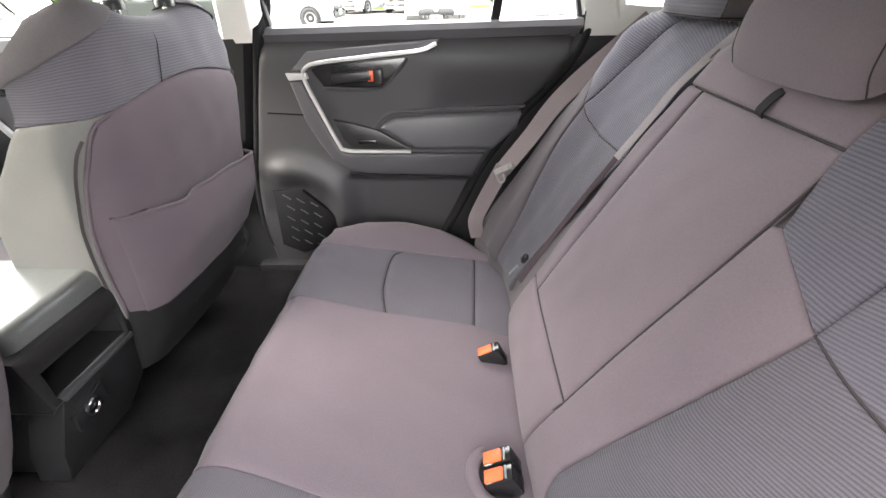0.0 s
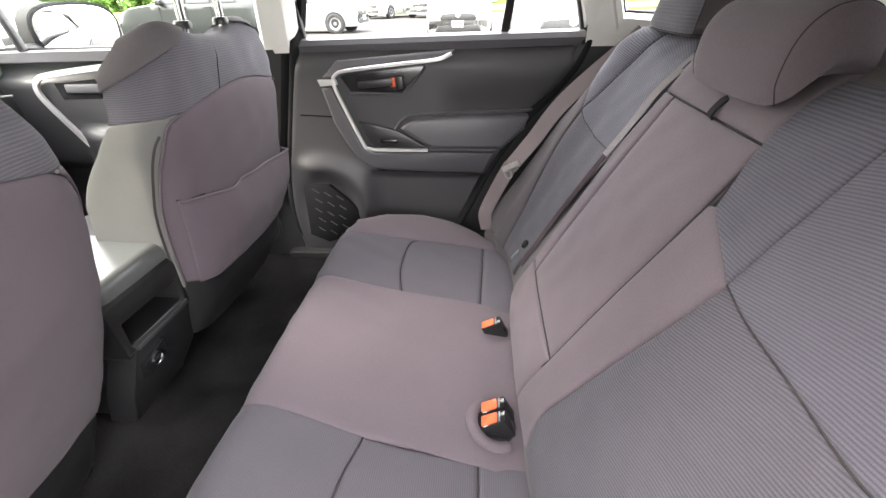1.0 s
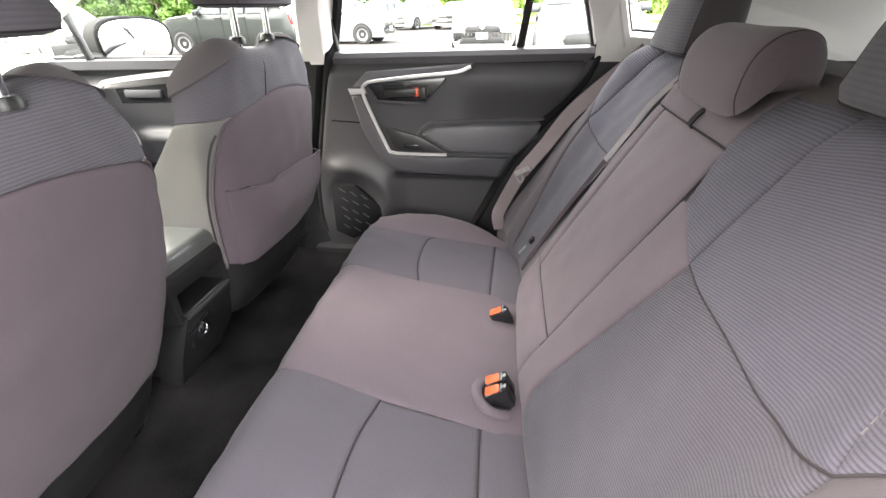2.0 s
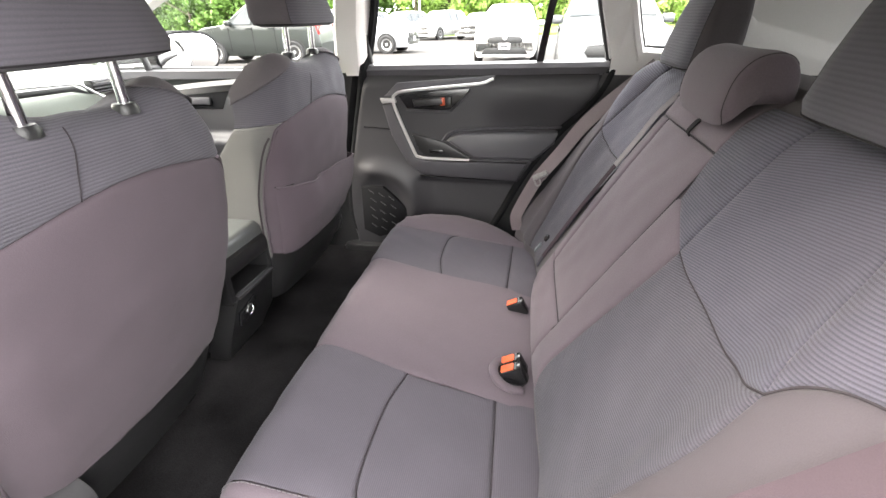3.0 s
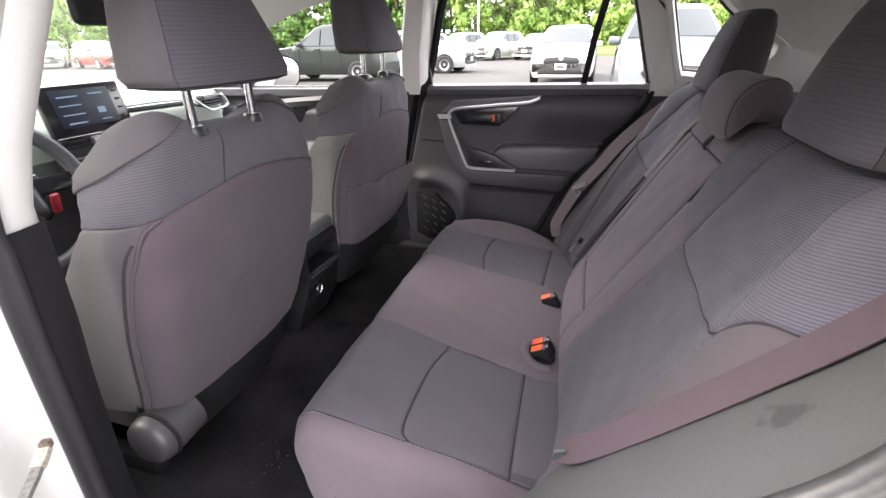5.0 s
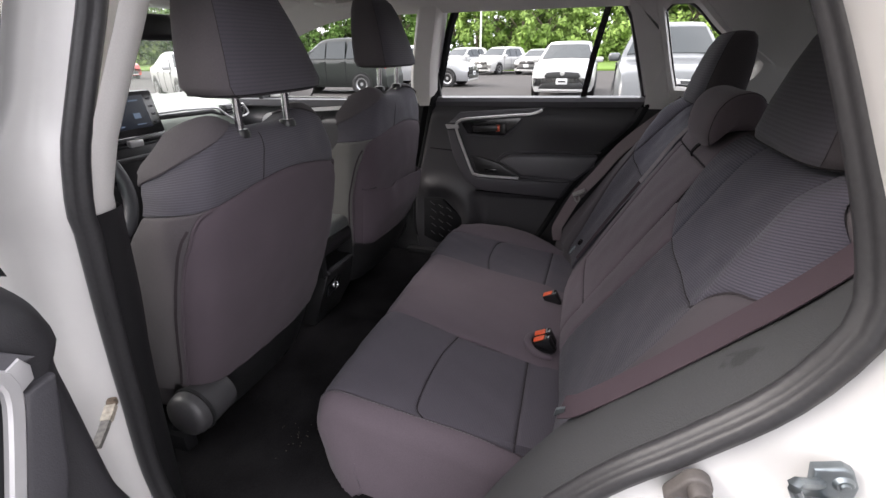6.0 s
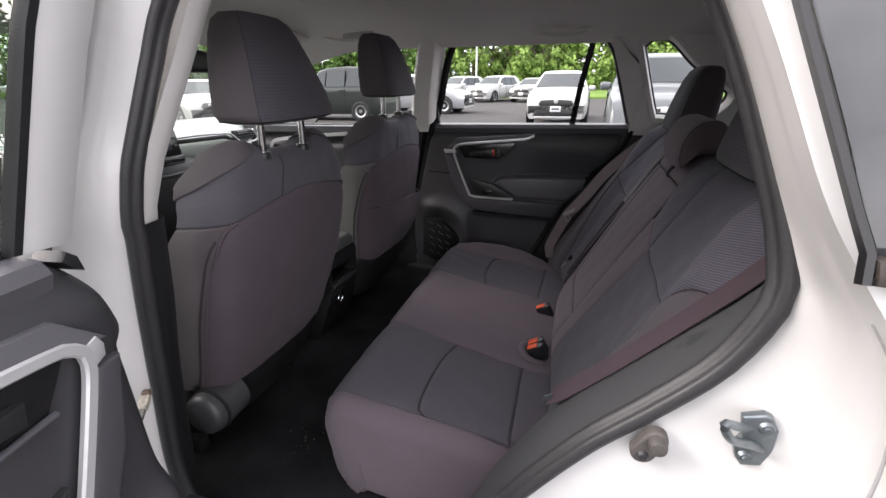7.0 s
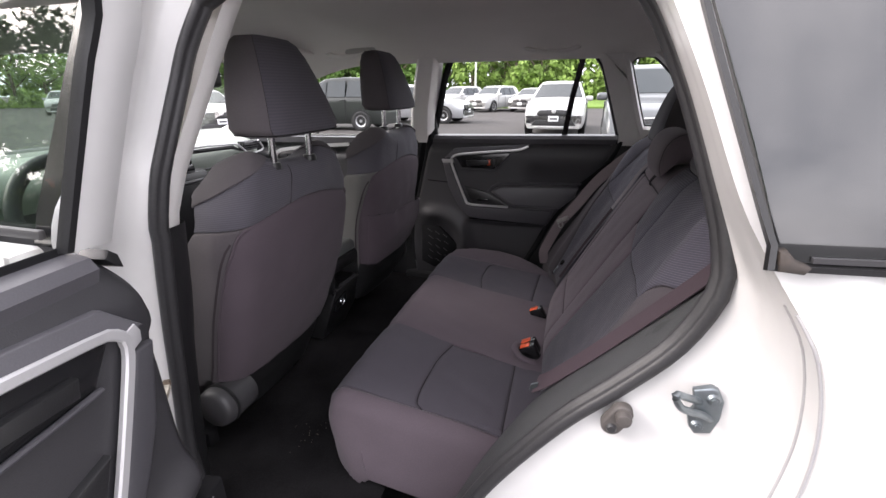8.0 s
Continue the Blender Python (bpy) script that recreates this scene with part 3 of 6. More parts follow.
    part("trim_line", sweep(path, [(a * tw, b) for a, b in [(-0.007, -0.004), (0.007, -0.004), (0.0075, 0.002), (0.005, 0.0045), (-0.005, 0.0045), (-0.0075, 0.002)]], m.to_3x3() @ Vector((0, -1, 0))), M_SILVER, base, "satin silver trim line", 25)
    tipm = prism([(0.068, 1.078), (0.122, 1.078), (0.126, 1.064), (0.075, 1.060)] if not lid else [(0.120, 1.088), (0.100, 1.094), (0.094, 1.082), (0.096, 1.068), (0.116, 1.060), (0.119, 1.072)], lambda a, b, d: P(a, b, 0.014 - d), 0.012, 0.002)
    part("trim_tip", tipm, M_SILVER, base, "satin silver trim plate")
    # dark bezel over the trim line
    bez = prism([(0.085, 1.085), (0.13, 1.128), (0.30, 1.140), (0.47, 1.152), (0.455, 1.137), (0.42, 1.132), (0.30, 1.121), (0.150, 1.107), (0.118, 1.085)], lambda a, b, d: P(a, b, 0.012 - d), 0.012, 0.003)
    part("bezel", bez, M_PAD, base, "charcoal bezel above the handle")
    low = prism([(0.074, 1.056), (0.100, 0.950), (0.130, 0.890), (0.160, 0.842), (0.200, 0.812), (0.25, 0.802), (0.56, 0.790), (0.592, 0.862), (0.39, 0.862), (0.225, 0.862), (0.195, 0.868), (0.178, 0.886), (0.123, 1.02), (0.108, 1.06)], lambda a, b, d: P(a, b, 0.012 - d), 0.03, 0.008, 3)
    part("pull_band", low, M_SOFT, base, "charcoal band below the trim line")
    # handle bowl, lever and lock
    bowl = prism([(0.135, 1.085), (0.16, 1.094), (0.385, 1.112), (0.375, 1.095), (0.325, 1.045), (0.305, 1.038), (0.165, 1.040)], lambda a, b, d: P(a, b, 0.004 - d), 0.003, 0.001)
    part("handle_bowl", bowl, M_GLOSS, base, "dark recess behind the door handle")
    edge = [P(a, b, 0.008) for a, b in interp([(0.16, 1.040), (0.30, 1.037), (0.325, 1.045), (0.375, 1.094), (0.388, 1.112)], 24)]
    part("bowl_edge", sweep(edge, circle(0.004, 8), m.to_3x3() @ Vector((0, -1, 0))), M_SOFT, base)
    part("handle_lever", prism([(0.185, 1.075), (0.29, 1.082), (0.292, 1.060), (0.19, 1.052)], lambda a, b, d: P(a, b, 0.016 - d), 0.012, 0.004), M_BLACK, base, "black door handle lever")
    part("lock_tab", prism([(0.283, 1.082), (0.298, 1.083), (0.299, 1.057), (0.284, 1.056)], lambda a, b, d: P(a, b, 0.014 - d), 0.01, 0.002), M_RED, base, "red lock indicator")
    part("lock_lever", prism([(0.302, 1.086), (0.322, 1.087), (0.323, 1.052), (0.303, 1.051)], lambda a, b, d: P(a, b, 0.02 - d), 0.016, 0.003), M_BLACK, base, "black lock lever")
    # switch plate in the pull cup
    part("pull_cup", prism([(0.176, 0.957), (0.24, 0.944), (0.298, 0.928), (0.345, 0.900), (0.388, 0.874), (0.222, 0.878), (0.20, 0.90)], lambda a, b, d: P(a, b, 0.012 - d), 0.02, 0.004), M_BLACK, base, "black pull cup with a window switch")
    part("window_switch", prism([(0.240, 0.903), (0.292, 0.903), (0.292, 0.892), (0.243, 0.892)], lambda a, b, d: P(a, b, 0.020 - d), 0.01, 0.002), M_GLOSS, base, "gloss black window switch")
    pad = prism([(0.303, 0.934), (0.320, 0.950), (0.350, 0.963), (0.46, 0.970), (0.70, 0.975), (0.68, 0.93), (0.615, 0.872), (0.40, 0.872)], lambda a, b, d: P(a, b, 0.016 - d), 0.03, 0.014, 4)
    part("armrest_pad", pad, M_PAD, base, "soft grey armrest pad")
    rest = [P(a, b, 0.003) for a, b in interp([(0.285, 0.93), (0.315, 0.962), (0.36, 0.975), (0.55, 0.982), (0.70, 0.985)], 40)]
    part("armrest_edge", sweep(rest, circle(0.005, 8), m.to_3x3() @ Vector((0, -1, 0))), M_SOFT, base)
    seam = [P(a, b, 0.001) for a, b in interp([(0.20, 0.800), (0.35, 0.796), (0.56, 0.792)], 30)]
    part("lower_seam", sweep(seam, circle(0.003, 6), m.to_3x3() @ Vector((0, -1, 0))), M_GLOSS, base)
    seam2 = not lid and [P(a, b, 0.0005) for a, b in interp([(-0.005, 0.975), (0.05, 0.972), (0.11, 0.968)], 12)]
    if not lid:
        part("front_seam", sweep(seam2, circle(0.002, 6), m.to_3x3() @ Vector((0, -1, 0))), M_GLOSS, base)
    # speaker cover with short ridges
    k0 = 0.05 if lid else 0.0
    spk = [(a + k0, b) for a, b in [(-0.040, 0.745), (0.050, 0.747), (0.160, 0.645), (0.11, 0.560), (0.02, 0.53), (-0.045, 0.56)]]
    part("speaker_cover", prism(spk, lambda a, b, d: flat(a, b, 0.714 + d), 0.03, 0.005), M_DARK, base, "black speaker cover with short ridges")
    rg = bmesh.new()
    rnd = random.Random(5)
    for row in range(5):
        for k in range(3):
            a, b = k0 - 0.010 + 0.040 * k + 0.006 * (row % 2), 0.735 - 0.036 * row - 0.012 * k
            if a > 0.15 - 0.01 * row:
                continue
            p, q = flat(a, b, 0.7135), flat(a + 0.022, b - 0.016, 0.7135)
            sweep([p, q], circle(0.0018, 5), m.to_3x3() @ Vector((0, -1, 0)), bm=rg)
    part("speaker_ridges", rg, M_LINING, base)
    return base


rear_door(Matrix.Identity(4), "door_1", "closed rear car door with charcoal lining and silver trim", False)
HINGE = Vector((0.051, -0.853, 0.012))
SWING = Matrix.Translation(HINGE) @ Matrix.Rotation(radians(-80), 4, "Z") @ Matrix.Translation((-0.025, 0.807, 0)) @ Matrix.Diagonal((1, -1, 1, 1))
rear_door(SWING, "door_2", "rear car door swung wide open, charcoal lining and silver trim", True)


# black rubber seals in the door openings
def door_seal(sign, label):
    ring = OPENING_R if sign > 0 else OPENING_L
    pts = [(p[0], sign * (wall_y(p[1]) - 0.024 + 0.05 * smooth_step((p[1] - 1.17) / 0.05) if sign > 0 else side_y(*p)), p[1]) for p in interp([*ring, ring[0]], 140)]
    sec = [(-0.007, -0.008), (-0.006, -0.012), (-0.001, -0.0135), (0.004, -0.012), (0.006, -0.008), (0.0055, -0.004), (0.0075, -0.002), (0.0105, 0.001), (0.011, 0.006), (0.008, 0.011), (0.003, 0.0125), (-0.003, 0.011), (-0.006, 0.007), (-0.007, 0.0)]
    solid("door_seal", sweep(pts, [(a * (1.15 if sign < 0 else 1.4), b * (1.1 if sign < 0 else 1.0)) for a, b in sec], (0, 1, 0), caps=False), M_RUBBER if sign < 0 else M_DARK, label, "seal", "structure", 75)


door_seal(1, "black rubber seal round the closed door")
door_seal(-1, "black rubber seal round the open doorway")

# white body side round the open doorway
body = thing("body_side", "white painted car body side round the open doorway", "car body", kind="structure")
OUTER = [(0.05, 1.56), (0.0, 1.45), (-0.03, 1.31), (-0.048, 1.20), (-0.10, 1.02), (-0.11, 0.85), (-0.115, 0.64), (-0.10, 0.45), (0.03, 0.33), (0.25, 0.31), (0.50, 0.33), (0.68, 0.48),
         (0.80, 0.62), (0.855, 0.74), (0.884, 0.86), (0.899, 0.97), (0.903, 1.07), (0.884, 1.16), (0.842, 1.232), (0.812, 1.288), (0.772, 1.39), (0.725, 1.49), (0.68, 1.56), (0.60, 1.585), (0.40, 1.59), (0.18, 1.59)]
ring_in, ring_out = [], []
for k in range(26):
    for t in range(6):
        def cr(L):
            a, b, c, d = (np.array(L[(k + o) % 26]) for o in (-1, 0, 1, 2))
            u = t / 6
            return 0.5 * (2 * b + (c - a) * u + (2 * a - 5 * b + 4 * c - d) * u * u + (3 * b - a - 3 * c + d) * u ** 3)
        ring_in.append(cr(OPENING_L))
        ring_out.append(cr(OUTER))
rows = []
for k, d in ((-0.02, -0.002), (0.06, 0.002), (0.20, 0.008), (0.40, 0.016), (0.56, 0.026), (0.64, 0.034), (0.68, 0.046), (0.72, 0.064), (0.76, 0.074), (0.86, 0.080), (0.91, 0.086), (0.94, 0.098), (0.97, 0.110), (1.0, 0.114), (1.03, 0.116)):
    rows.append([(lambda q: (q[0], -(side_y(*q) + d * (1 - 0.45 * smooth_step((q[1] - 1.2) / 0.12) * smooth_step((0.35 - q[0]) / 0.3))), q[1]))(a + (b - a) * k) for a, b in zip(ring_in, ring_out)])
part("jamb", grid_bm(rows, close_u=True, flip=True), M_WHITE, body, "white painted door jamb", 60)
rear_edge = [a + (b - a) * 1.03 for a, b in zip(ring_in, ring_out)]
rear_edge = [p for p in rear_edge if p[0] > 0.30]
rear_edge.sort(key=lambda p: p[1])
rows = []
for p in rear_edge:
    row = []
    for u in (0.0, 0.01, 0.03, 0.05, 0.08, 0.2, 0.4, 0.6, 0.8, 1.0):
        x = p[0] + (1.95 - p[0]) * u
        swell = 0.012 * math.exp(-(((x - p[0]) - 0.05) / 0.02) ** 2) + 0.03 * math.exp(-((math.hypot(x - 1.14, p[1] - 0.36) - 0.43) / 0.05) ** 2)
        row.append((x, -(wall_y(p[1]) + 0.116 + swell), p[1]))
    rows.append(row)
part("quarter_skin", grid_bm(rows), M_WHITE, body, "white painted rear quarter panel", 60)
# Thin grey strips paint the shading along the jamb's creased edge.
for k, d in ((0.925, 0.093), (0.985, 0.1135)):
    crease = [(a + (b - a) * k) for a, b in zip(ring_in, ring_out)]
    crease = [p for p in crease if p[0] > 0.70 and 0.5 < p[1] < 1.20]
    part("edge_shade", sweep([(p[0], -(side_y(*p) + d), p[1]) for p in crease], circle(0.0016, 6), (0, 1, 0)), M_EDGESHADE, body, "grey painted edge shade")
part("check_strap", sweep([(-0.020, -0.757, 0.872), (-0.010, -0.775, 0.862), (0.0, -0.795, 0.852), (0.008, -0.815, 0.842)], strap(0.012, 0.007), (0, 0, 1)), M_STRAP, body, "stained grey check strap")
part("strap_sleeve", sweep([(-0.016, -0.764, 0.8682), (-0.010, -0.775, 0.862), (-0.006, -0.783, 0.858)], strap(0.0145, 0.0095), (0, 0, 1)), material("dirty pale grease", (0.50, 0.45, 0.37), 0.6, vary=0.5, scale=150, bump=0.4), body, "pale greasy strap sleeve")
part("strap_end", rbox(0.013, 0.012, 0.013, (-0.0185, -0.760, 0.8705), 0.003, (0, 0, 30)), M_RUST, body, "rusty strap bracket")
GL = [(0.843, 1.243), (0.813, 1.334), (0.772, 1.451), (0.75, 1.52), (0.712, 1.63), (1.45, 1.63), (1.62, 1.40), (1.55, 1.28), (1.2, 1.262)]
part("quarter_glass", prism(GL, lambda a, b, d: (a, -(wall_y(b) + 0.128 - d), b), 0.02, 0.002), M_PRIVACY, body, "dark privacy quarter glass")
part("glass_seal", sweep([(p[0], -(wall_y(p[1]) + 0.130), p[1]) for p in interp([(1.55, 1.276), (1.2, 1.255), (0.852, 1.241), (0.839, 1.245), (0.806, 1.334), (0.765, 1.451), (0.742, 1.53), (0.706, 1.64)], 50)], strap(0.005, 0.010), (0, 1, 0)), M_BLACK, body, "black window surround")

part("glass_strip", sweep([(p[0], -(wall_y(p[1]) + 0.131), p[1]) for p in interp([(0.862, 1.2475), (1.2, 1.262), (1.55, 1.284)], 20)], strap(0.0045, 0.004), (0, 1, 0)), M_CAP, body, "grey lower window strip")
part("glass_corner", prism([(0.838, 1.238), (0.856, 1.237), (0.861, 1.243), (0.850, 1.247), (0.843, 1.255), (0.837, 1.254)], lambda a, b, d: (a, -(wall_y(b) + 0.138 - d), b), 0.012, 0.003), material("rust stained black rubber", (0.03, 0.022, 0.017), 0.7, vary=0.6, scale=120), body, "rust stained corner cap")

switch = thing("door_switch", "grey rubber courtesy light switch screwed to the door jamb", "switch")


def stadium(p, q, r, n=12):
    """Outline of two rounds of radius r joined by straight sides."""
    d = math.atan2(q[1] - p[1], q[0] - p[0])
    return [(p[0] + r * math.cos(d + math.pi / 2 + math.pi * k / n), p[1] + r * math.sin(d + math.pi / 2 + math.pi * k / n)) for k in range(n + 1)] + [(q[0] + r * math.cos(d - math.pi / 2 + math.pi * k / n), q[1] + r * math.sin(d - math.pi / 2 + math.pi * k / n)) for k in range(n + 1)]


part("base_plate", prism(stadium((0.745, 0.984), (0.756, 1.003), 0.0125), lambda a, b, d: (a, -0.786 + d, b), 0.012, 0.003, 3), M_SWITCH, switch)
part("screw", lathe([(0.0, -0.004), (0.0045, -0.004), (0.0065, -0.001), (0.007, 0.002)], (0.745, -0.786, 0.983), "y", 14), M_RUBBER, switch, "dark screw")
part("plunger", lathe([(0.0095, 0.0), (0.0095, -0.007), (0.008, -0.011), (0.0, -0.012)], (0.757, -0.786, 1.003), "y", 18), M_SWITCH, switch, "rubber plunger")

striker = thing("door_striker", "zinc plated door striker bolted to the white jamb", "striker")
part("plate", prism([(0.823, 1.060), (0.841, 1.067), (0.848, 1.064), (0.855, 1.050), (0.855, 1.025), (0.849, 1.006), (0.832, 1.002), (0.826, 1.010), (0.822, 1.026), (0.827, 1.036)], lambda a, b, d: (a, -0.793 + d, b), 0.008, 0.0025, 3), M_STEEL, striker)
part("loop", sweep(interp([(0.832, -0.790, 1.046), (0.820, -0.803, 1.056), (0.803, -0.817, 1.068), (0.798, -0.820, 1.070), (0.802, -0.820, 1.060), (0.810, -0.816, 1.050), (0.830, -0.803, 1.038), (0.846, -0.790, 1.024)], 30), circle(0.0042, 10), (0, 0, 1)), M_STEEL, striker, "bent steel loop")
for a, b in ((0.844, 1.052), (0.833, 1.014)):
    part("bolt", lathe([(0.0, -0.004), (0.003, -0.004), (0.0035, -0.002), (0.0055, -0.002), (0.0075, 0.001)], (a, -0.794, b), "y", 14), M_STEEL, striker)

inner = interp([(0.46, 0.50), (0.56, 0.72), (0.655, 0.880), (0.735, 0.966), (0.815, 1.050), (0.880, 1.115), (0.97, 1.22)], 40)
outer = interp([(0.47, 0.56), (0.569, 0.775), (0.618, 0.856), (0.69, 0.955), (0.753, 1.023), (0.807, 1.089), (0.84, 1.16), (0.85, 1.25)], 40)
rows = [[(a[0] + (b[0] - a[0]) * k, -(0.600 + 0.140 * k), a[1] + (b[1] - a[1]) * k + 0.012 * math.sin(k * math.pi)) for k in np.linspace(0, 1, 10)] for a, b in zip(inner, outer)]
trim = solid("side_trim", grid_bm(rows), M_WHEELTRIM, "dark grey plastic wheel house trim beside the seat", "trim", "structure")

# outer skins that close the body
right_skin = thing("body_skin", "white painted outer side of the car with dark wheels", "car body", kind="structure")
rows = [[(x, 0.905 - 0.02 * ((z - 0.75) / 0.4) ** 2 - 0.05 * max(0, (abs(x + 0.1) - 1.7) / 0.5) ** 2, z) for x in np.linspace(-2.25, 1.95, 40)] for z in np.linspace(0.30, 1.165, 14)]
part("outer_panel", grid_bm(rows), M_WHITE, right_skin)
part("rocker", rbox(2.0, 0.16, 0.14, (-0.35, 0.83, 0.39), 0.03), M_BLACK, right_skin, "black rocker panel")
part("pillar_skin", grid_bm([[(pl(z, (1.15, 1.54), (-0.10, -0.01)) + dx, wall_y(z) + 0.05, z) for dx in (0.0, 0.10)] for z in np.linspace(1.15, 1.54, 8)]), M_GLOSS, right_skin, "gloss black pillar cover")
left_skin = thing("body_skin", "white painted front outer side of the car", "car body", kind="structure")
rows = [[(x, -0.905 + 0.02 * ((z - 0.75) / 0.4) ** 2 + 0.05 * max(0, (abs(x + 0.1) - 1.7) / 0.5) ** 2, z) for x in np.linspace(-2.25, -0.10, 24)] for z in np.linspace(0.30, 1.165, 14)]
part("outer_panel", grid_bm(rows, flip=True), M_WHITE, left_skin)
part("rocker", rbox(1.9, 0.15, 0.14, (-0.40, -0.835, 0.34), 0.03), M_BLACK, left_skin, "black rocker panel")
part("pillar_skin", grid_bm([[(pl(z, (1.15, 1.54), (-0.15, -0.06)) + dx, -(wall_y(z) + 0.056), z) for dx in (0.0, 0.12)] for z in np.linspace(1.15, 1.54, 8)]), M_GLOSS, left_skin, "gloss black pillar cover")
under = solid("underbody", rbox(4.0, 1.70, 0.06, (-0.15, 0, 0.33), 0.02), M_BLACK, "black underbody of the car", "car body", "structure")
nose = solid("nose", rbox(0.30, 1.70, 0.62, (-2.30, 0, 0.66), 0.12, segs=4), M_WHITE, "white front bumper of the car", "bumper", "structure")
bumper = solid("rear_bumper", rbox(0.25, 1.70, 0.60, (1.92, 0, 0.66), 0.10, segs=4), M_WHITE, "white rear bumper of the car", "bumper", "structure")
for x in (-1.55, 1.14):
    for sg in (-1, 1):
        wh = thing("road_wheel", "black tyre on a grey alloy rim under the car", "wheel", group="road wheels")
        part("tyre", lathe([(0.20, 0.0), (0.31, 0.012), (0.350, -0.01), (0.355, -0.10), (0.345, -0.2), (0.2, -0.21)] if sg > 0 else [(0.20, 0.0), (0.31, -0.012), (0.350, 0.01), (0.355, 0.10), (0.345, 0.2), (0.2, 0.21)], (x, sg * 0.915, 0.356), "y", 30), M_TYRE, wh)
        part("rim", lathe([(0.0, 0.0), (0.06, 0.0), (0.08, -sg * 0.02), (0.20, -sg * 0.005), (0.225, sg * 0.008), (0.23, -sg * 0.02)], (x, sg * 0.915, 0.356), "y", 22), M_RIM, wh)


# rear seat
def back_surf(y, z):
    a = abs(y)
    x = 0.605 + 0.53 * (z - 0.625)
    x -= 0.032 * smooth_step((a - 0.43) / 0.10)
    x += 0.010 * math.exp(-((a - 0.33) / 0.10) ** 2)
    if a > 0.535:
        x += pl(z, (0.75, 1.0, 1.12, 1.2), (-0.4, 0.0, 0.4, 1.7) if y > 0 else (-0.6, 0.1, 0.6, 1.7)) * (a - 0.535) ** 2 / 0.07
    if z > 1.165:
        x += 0.030 * ((z - 1.165) / 0.05) ** 2
    if z < 0.70:
        x += 0.02 * ((0.70 - z) / 0.08) ** 2
    return (x, y, z)


def seam(base, surf, lines, r=0.0017, lift=-0.002, mat=None, flip=True):
    """A dark cord in each of the grooves along lines of a surface, painting the groove's shade."""
    for line in lines:
        pts = []
        for a, b in interp(line, 36):
            p, e = np.array(surf(a, b)), 1e-3
            nn = np.cross(np.array(surf(a + e, b)) - p, np.array(surf(a, b + e)) - p)
            nn /= np.linalg.norm(nn) + 1e-12
            pts.append(p + nn * lift * (-1 if flip else 1))
        part("seam", sweep(pts, circle(r, 6), (-0.6, 0.1, 0.7)), mat or M_GROOVE, base)


def seat_core(y0, y1):
    rows = []
    ys = np.linspace(y0, y1, 48)
    zs = np.linspace(0.60, 1.225, 40)
    def inset(y, z):
        x = back_surf(y, z)[0] + 0.010
        return x
    front = [[(inset(y, z), y, z) for y in ys] for z in zs]
    bm = grid_bm(front)
    rear = [[(0.74 + 0.50 * (z - 0.625) + 0.03, y * 0.995, z) for y in ys] for z in zs]
    grid_bm(rear, bm, flip=True)
    grid_bm([front[-1], [((p[0] + q[0]) / 2, p[1], p[2] + 0.008) for p, q in zip(front[-1], rear[-1])], rear[-1]], bm)
    for k in (0, -1):
        grid_bm([[r[k] for r in front], [r[k] for r in rear]], bm)
    return bm


def mir(line, s):
    return [(s * a, b) for a, b in line]


def outer_back(base, s, inner_low, inner_up, with_tip):
    """Panels of one outer seat's back. s: side."""
    flip = True
    u_line = [(inner_low[-1][0], inner_low[-1][1]), (0.26, 1.004), (0.332, 0.999), (0.415, 0.999), (0.47, 1.012), (0.513, 1.037)]
    out_low = [(0.47, 0.655), (0.483, 0.766), (0.504, 0.87), (0.519, 0.961), (0.513, 1.037)]
    out_up = [(0.513, 1.037), (0.492, 1.070), (0.471, 1.122), (0.453, 1.160), (0.440, 1.215)]
    edge_low = [(0.585, 0.655), (0.60, 0.80), (0.605, 0.95), (0.60, 1.098)]
    S = back_surf
    part("lower_insert", panel(S, mir([inner_low[0], out_low[0]], s), mir(u_line, s), mir(inner_low, s), mir(out_low, s), n=26, flip=flip, fall=0.25), M_RIBZ, base, "ribbed blue grey seat insert")
    part("upper_insert", panel(S, mir(u_line, s), mir([inner_up[-1], out_up[-1]], s), mir(inner_up, s), mir(out_up, s), n=22, flip=flip, sides="blr", roll=0.006, sink=0.004, fall=0.2), M_RIBD, base, "dark ribbed seat insert")
    part("side_bolster", panel(S, mir([out_low[0], edge_low[0]], s), mir([(0.513, 1.037), (0.532, 1.066), (0.560, 1.086), (0.60, 1.094)], s), mir(out_low, s), mir([*edge_low[:-1], (0.60, 1.094)], s), flip=flip, sides="btl"), M_BOLSTER, base, "plain grey side bolster")
    part("shoulder_strip", panel(S, mir([(0.513, 1.037), (0.532, 1.066), (0.560, 1.086), (0.60, 1.094)], s), mir([(0.440, 1.215), (0.54, 1.215)], s), mir([(0.513, 1.037), (0.492, 1.070), (0.471, 1.122), (0.453, 1.160), (0.440, 1.215)], s), mir([(0.60, 1.094), (0.595, 1.15), (0.54, 1.215)], s), flip=flip, sides="bl", roll=0.006, sink=0.004, fall=0.26), M_RIBS, base, "coarsely ribbed shoulder strip")


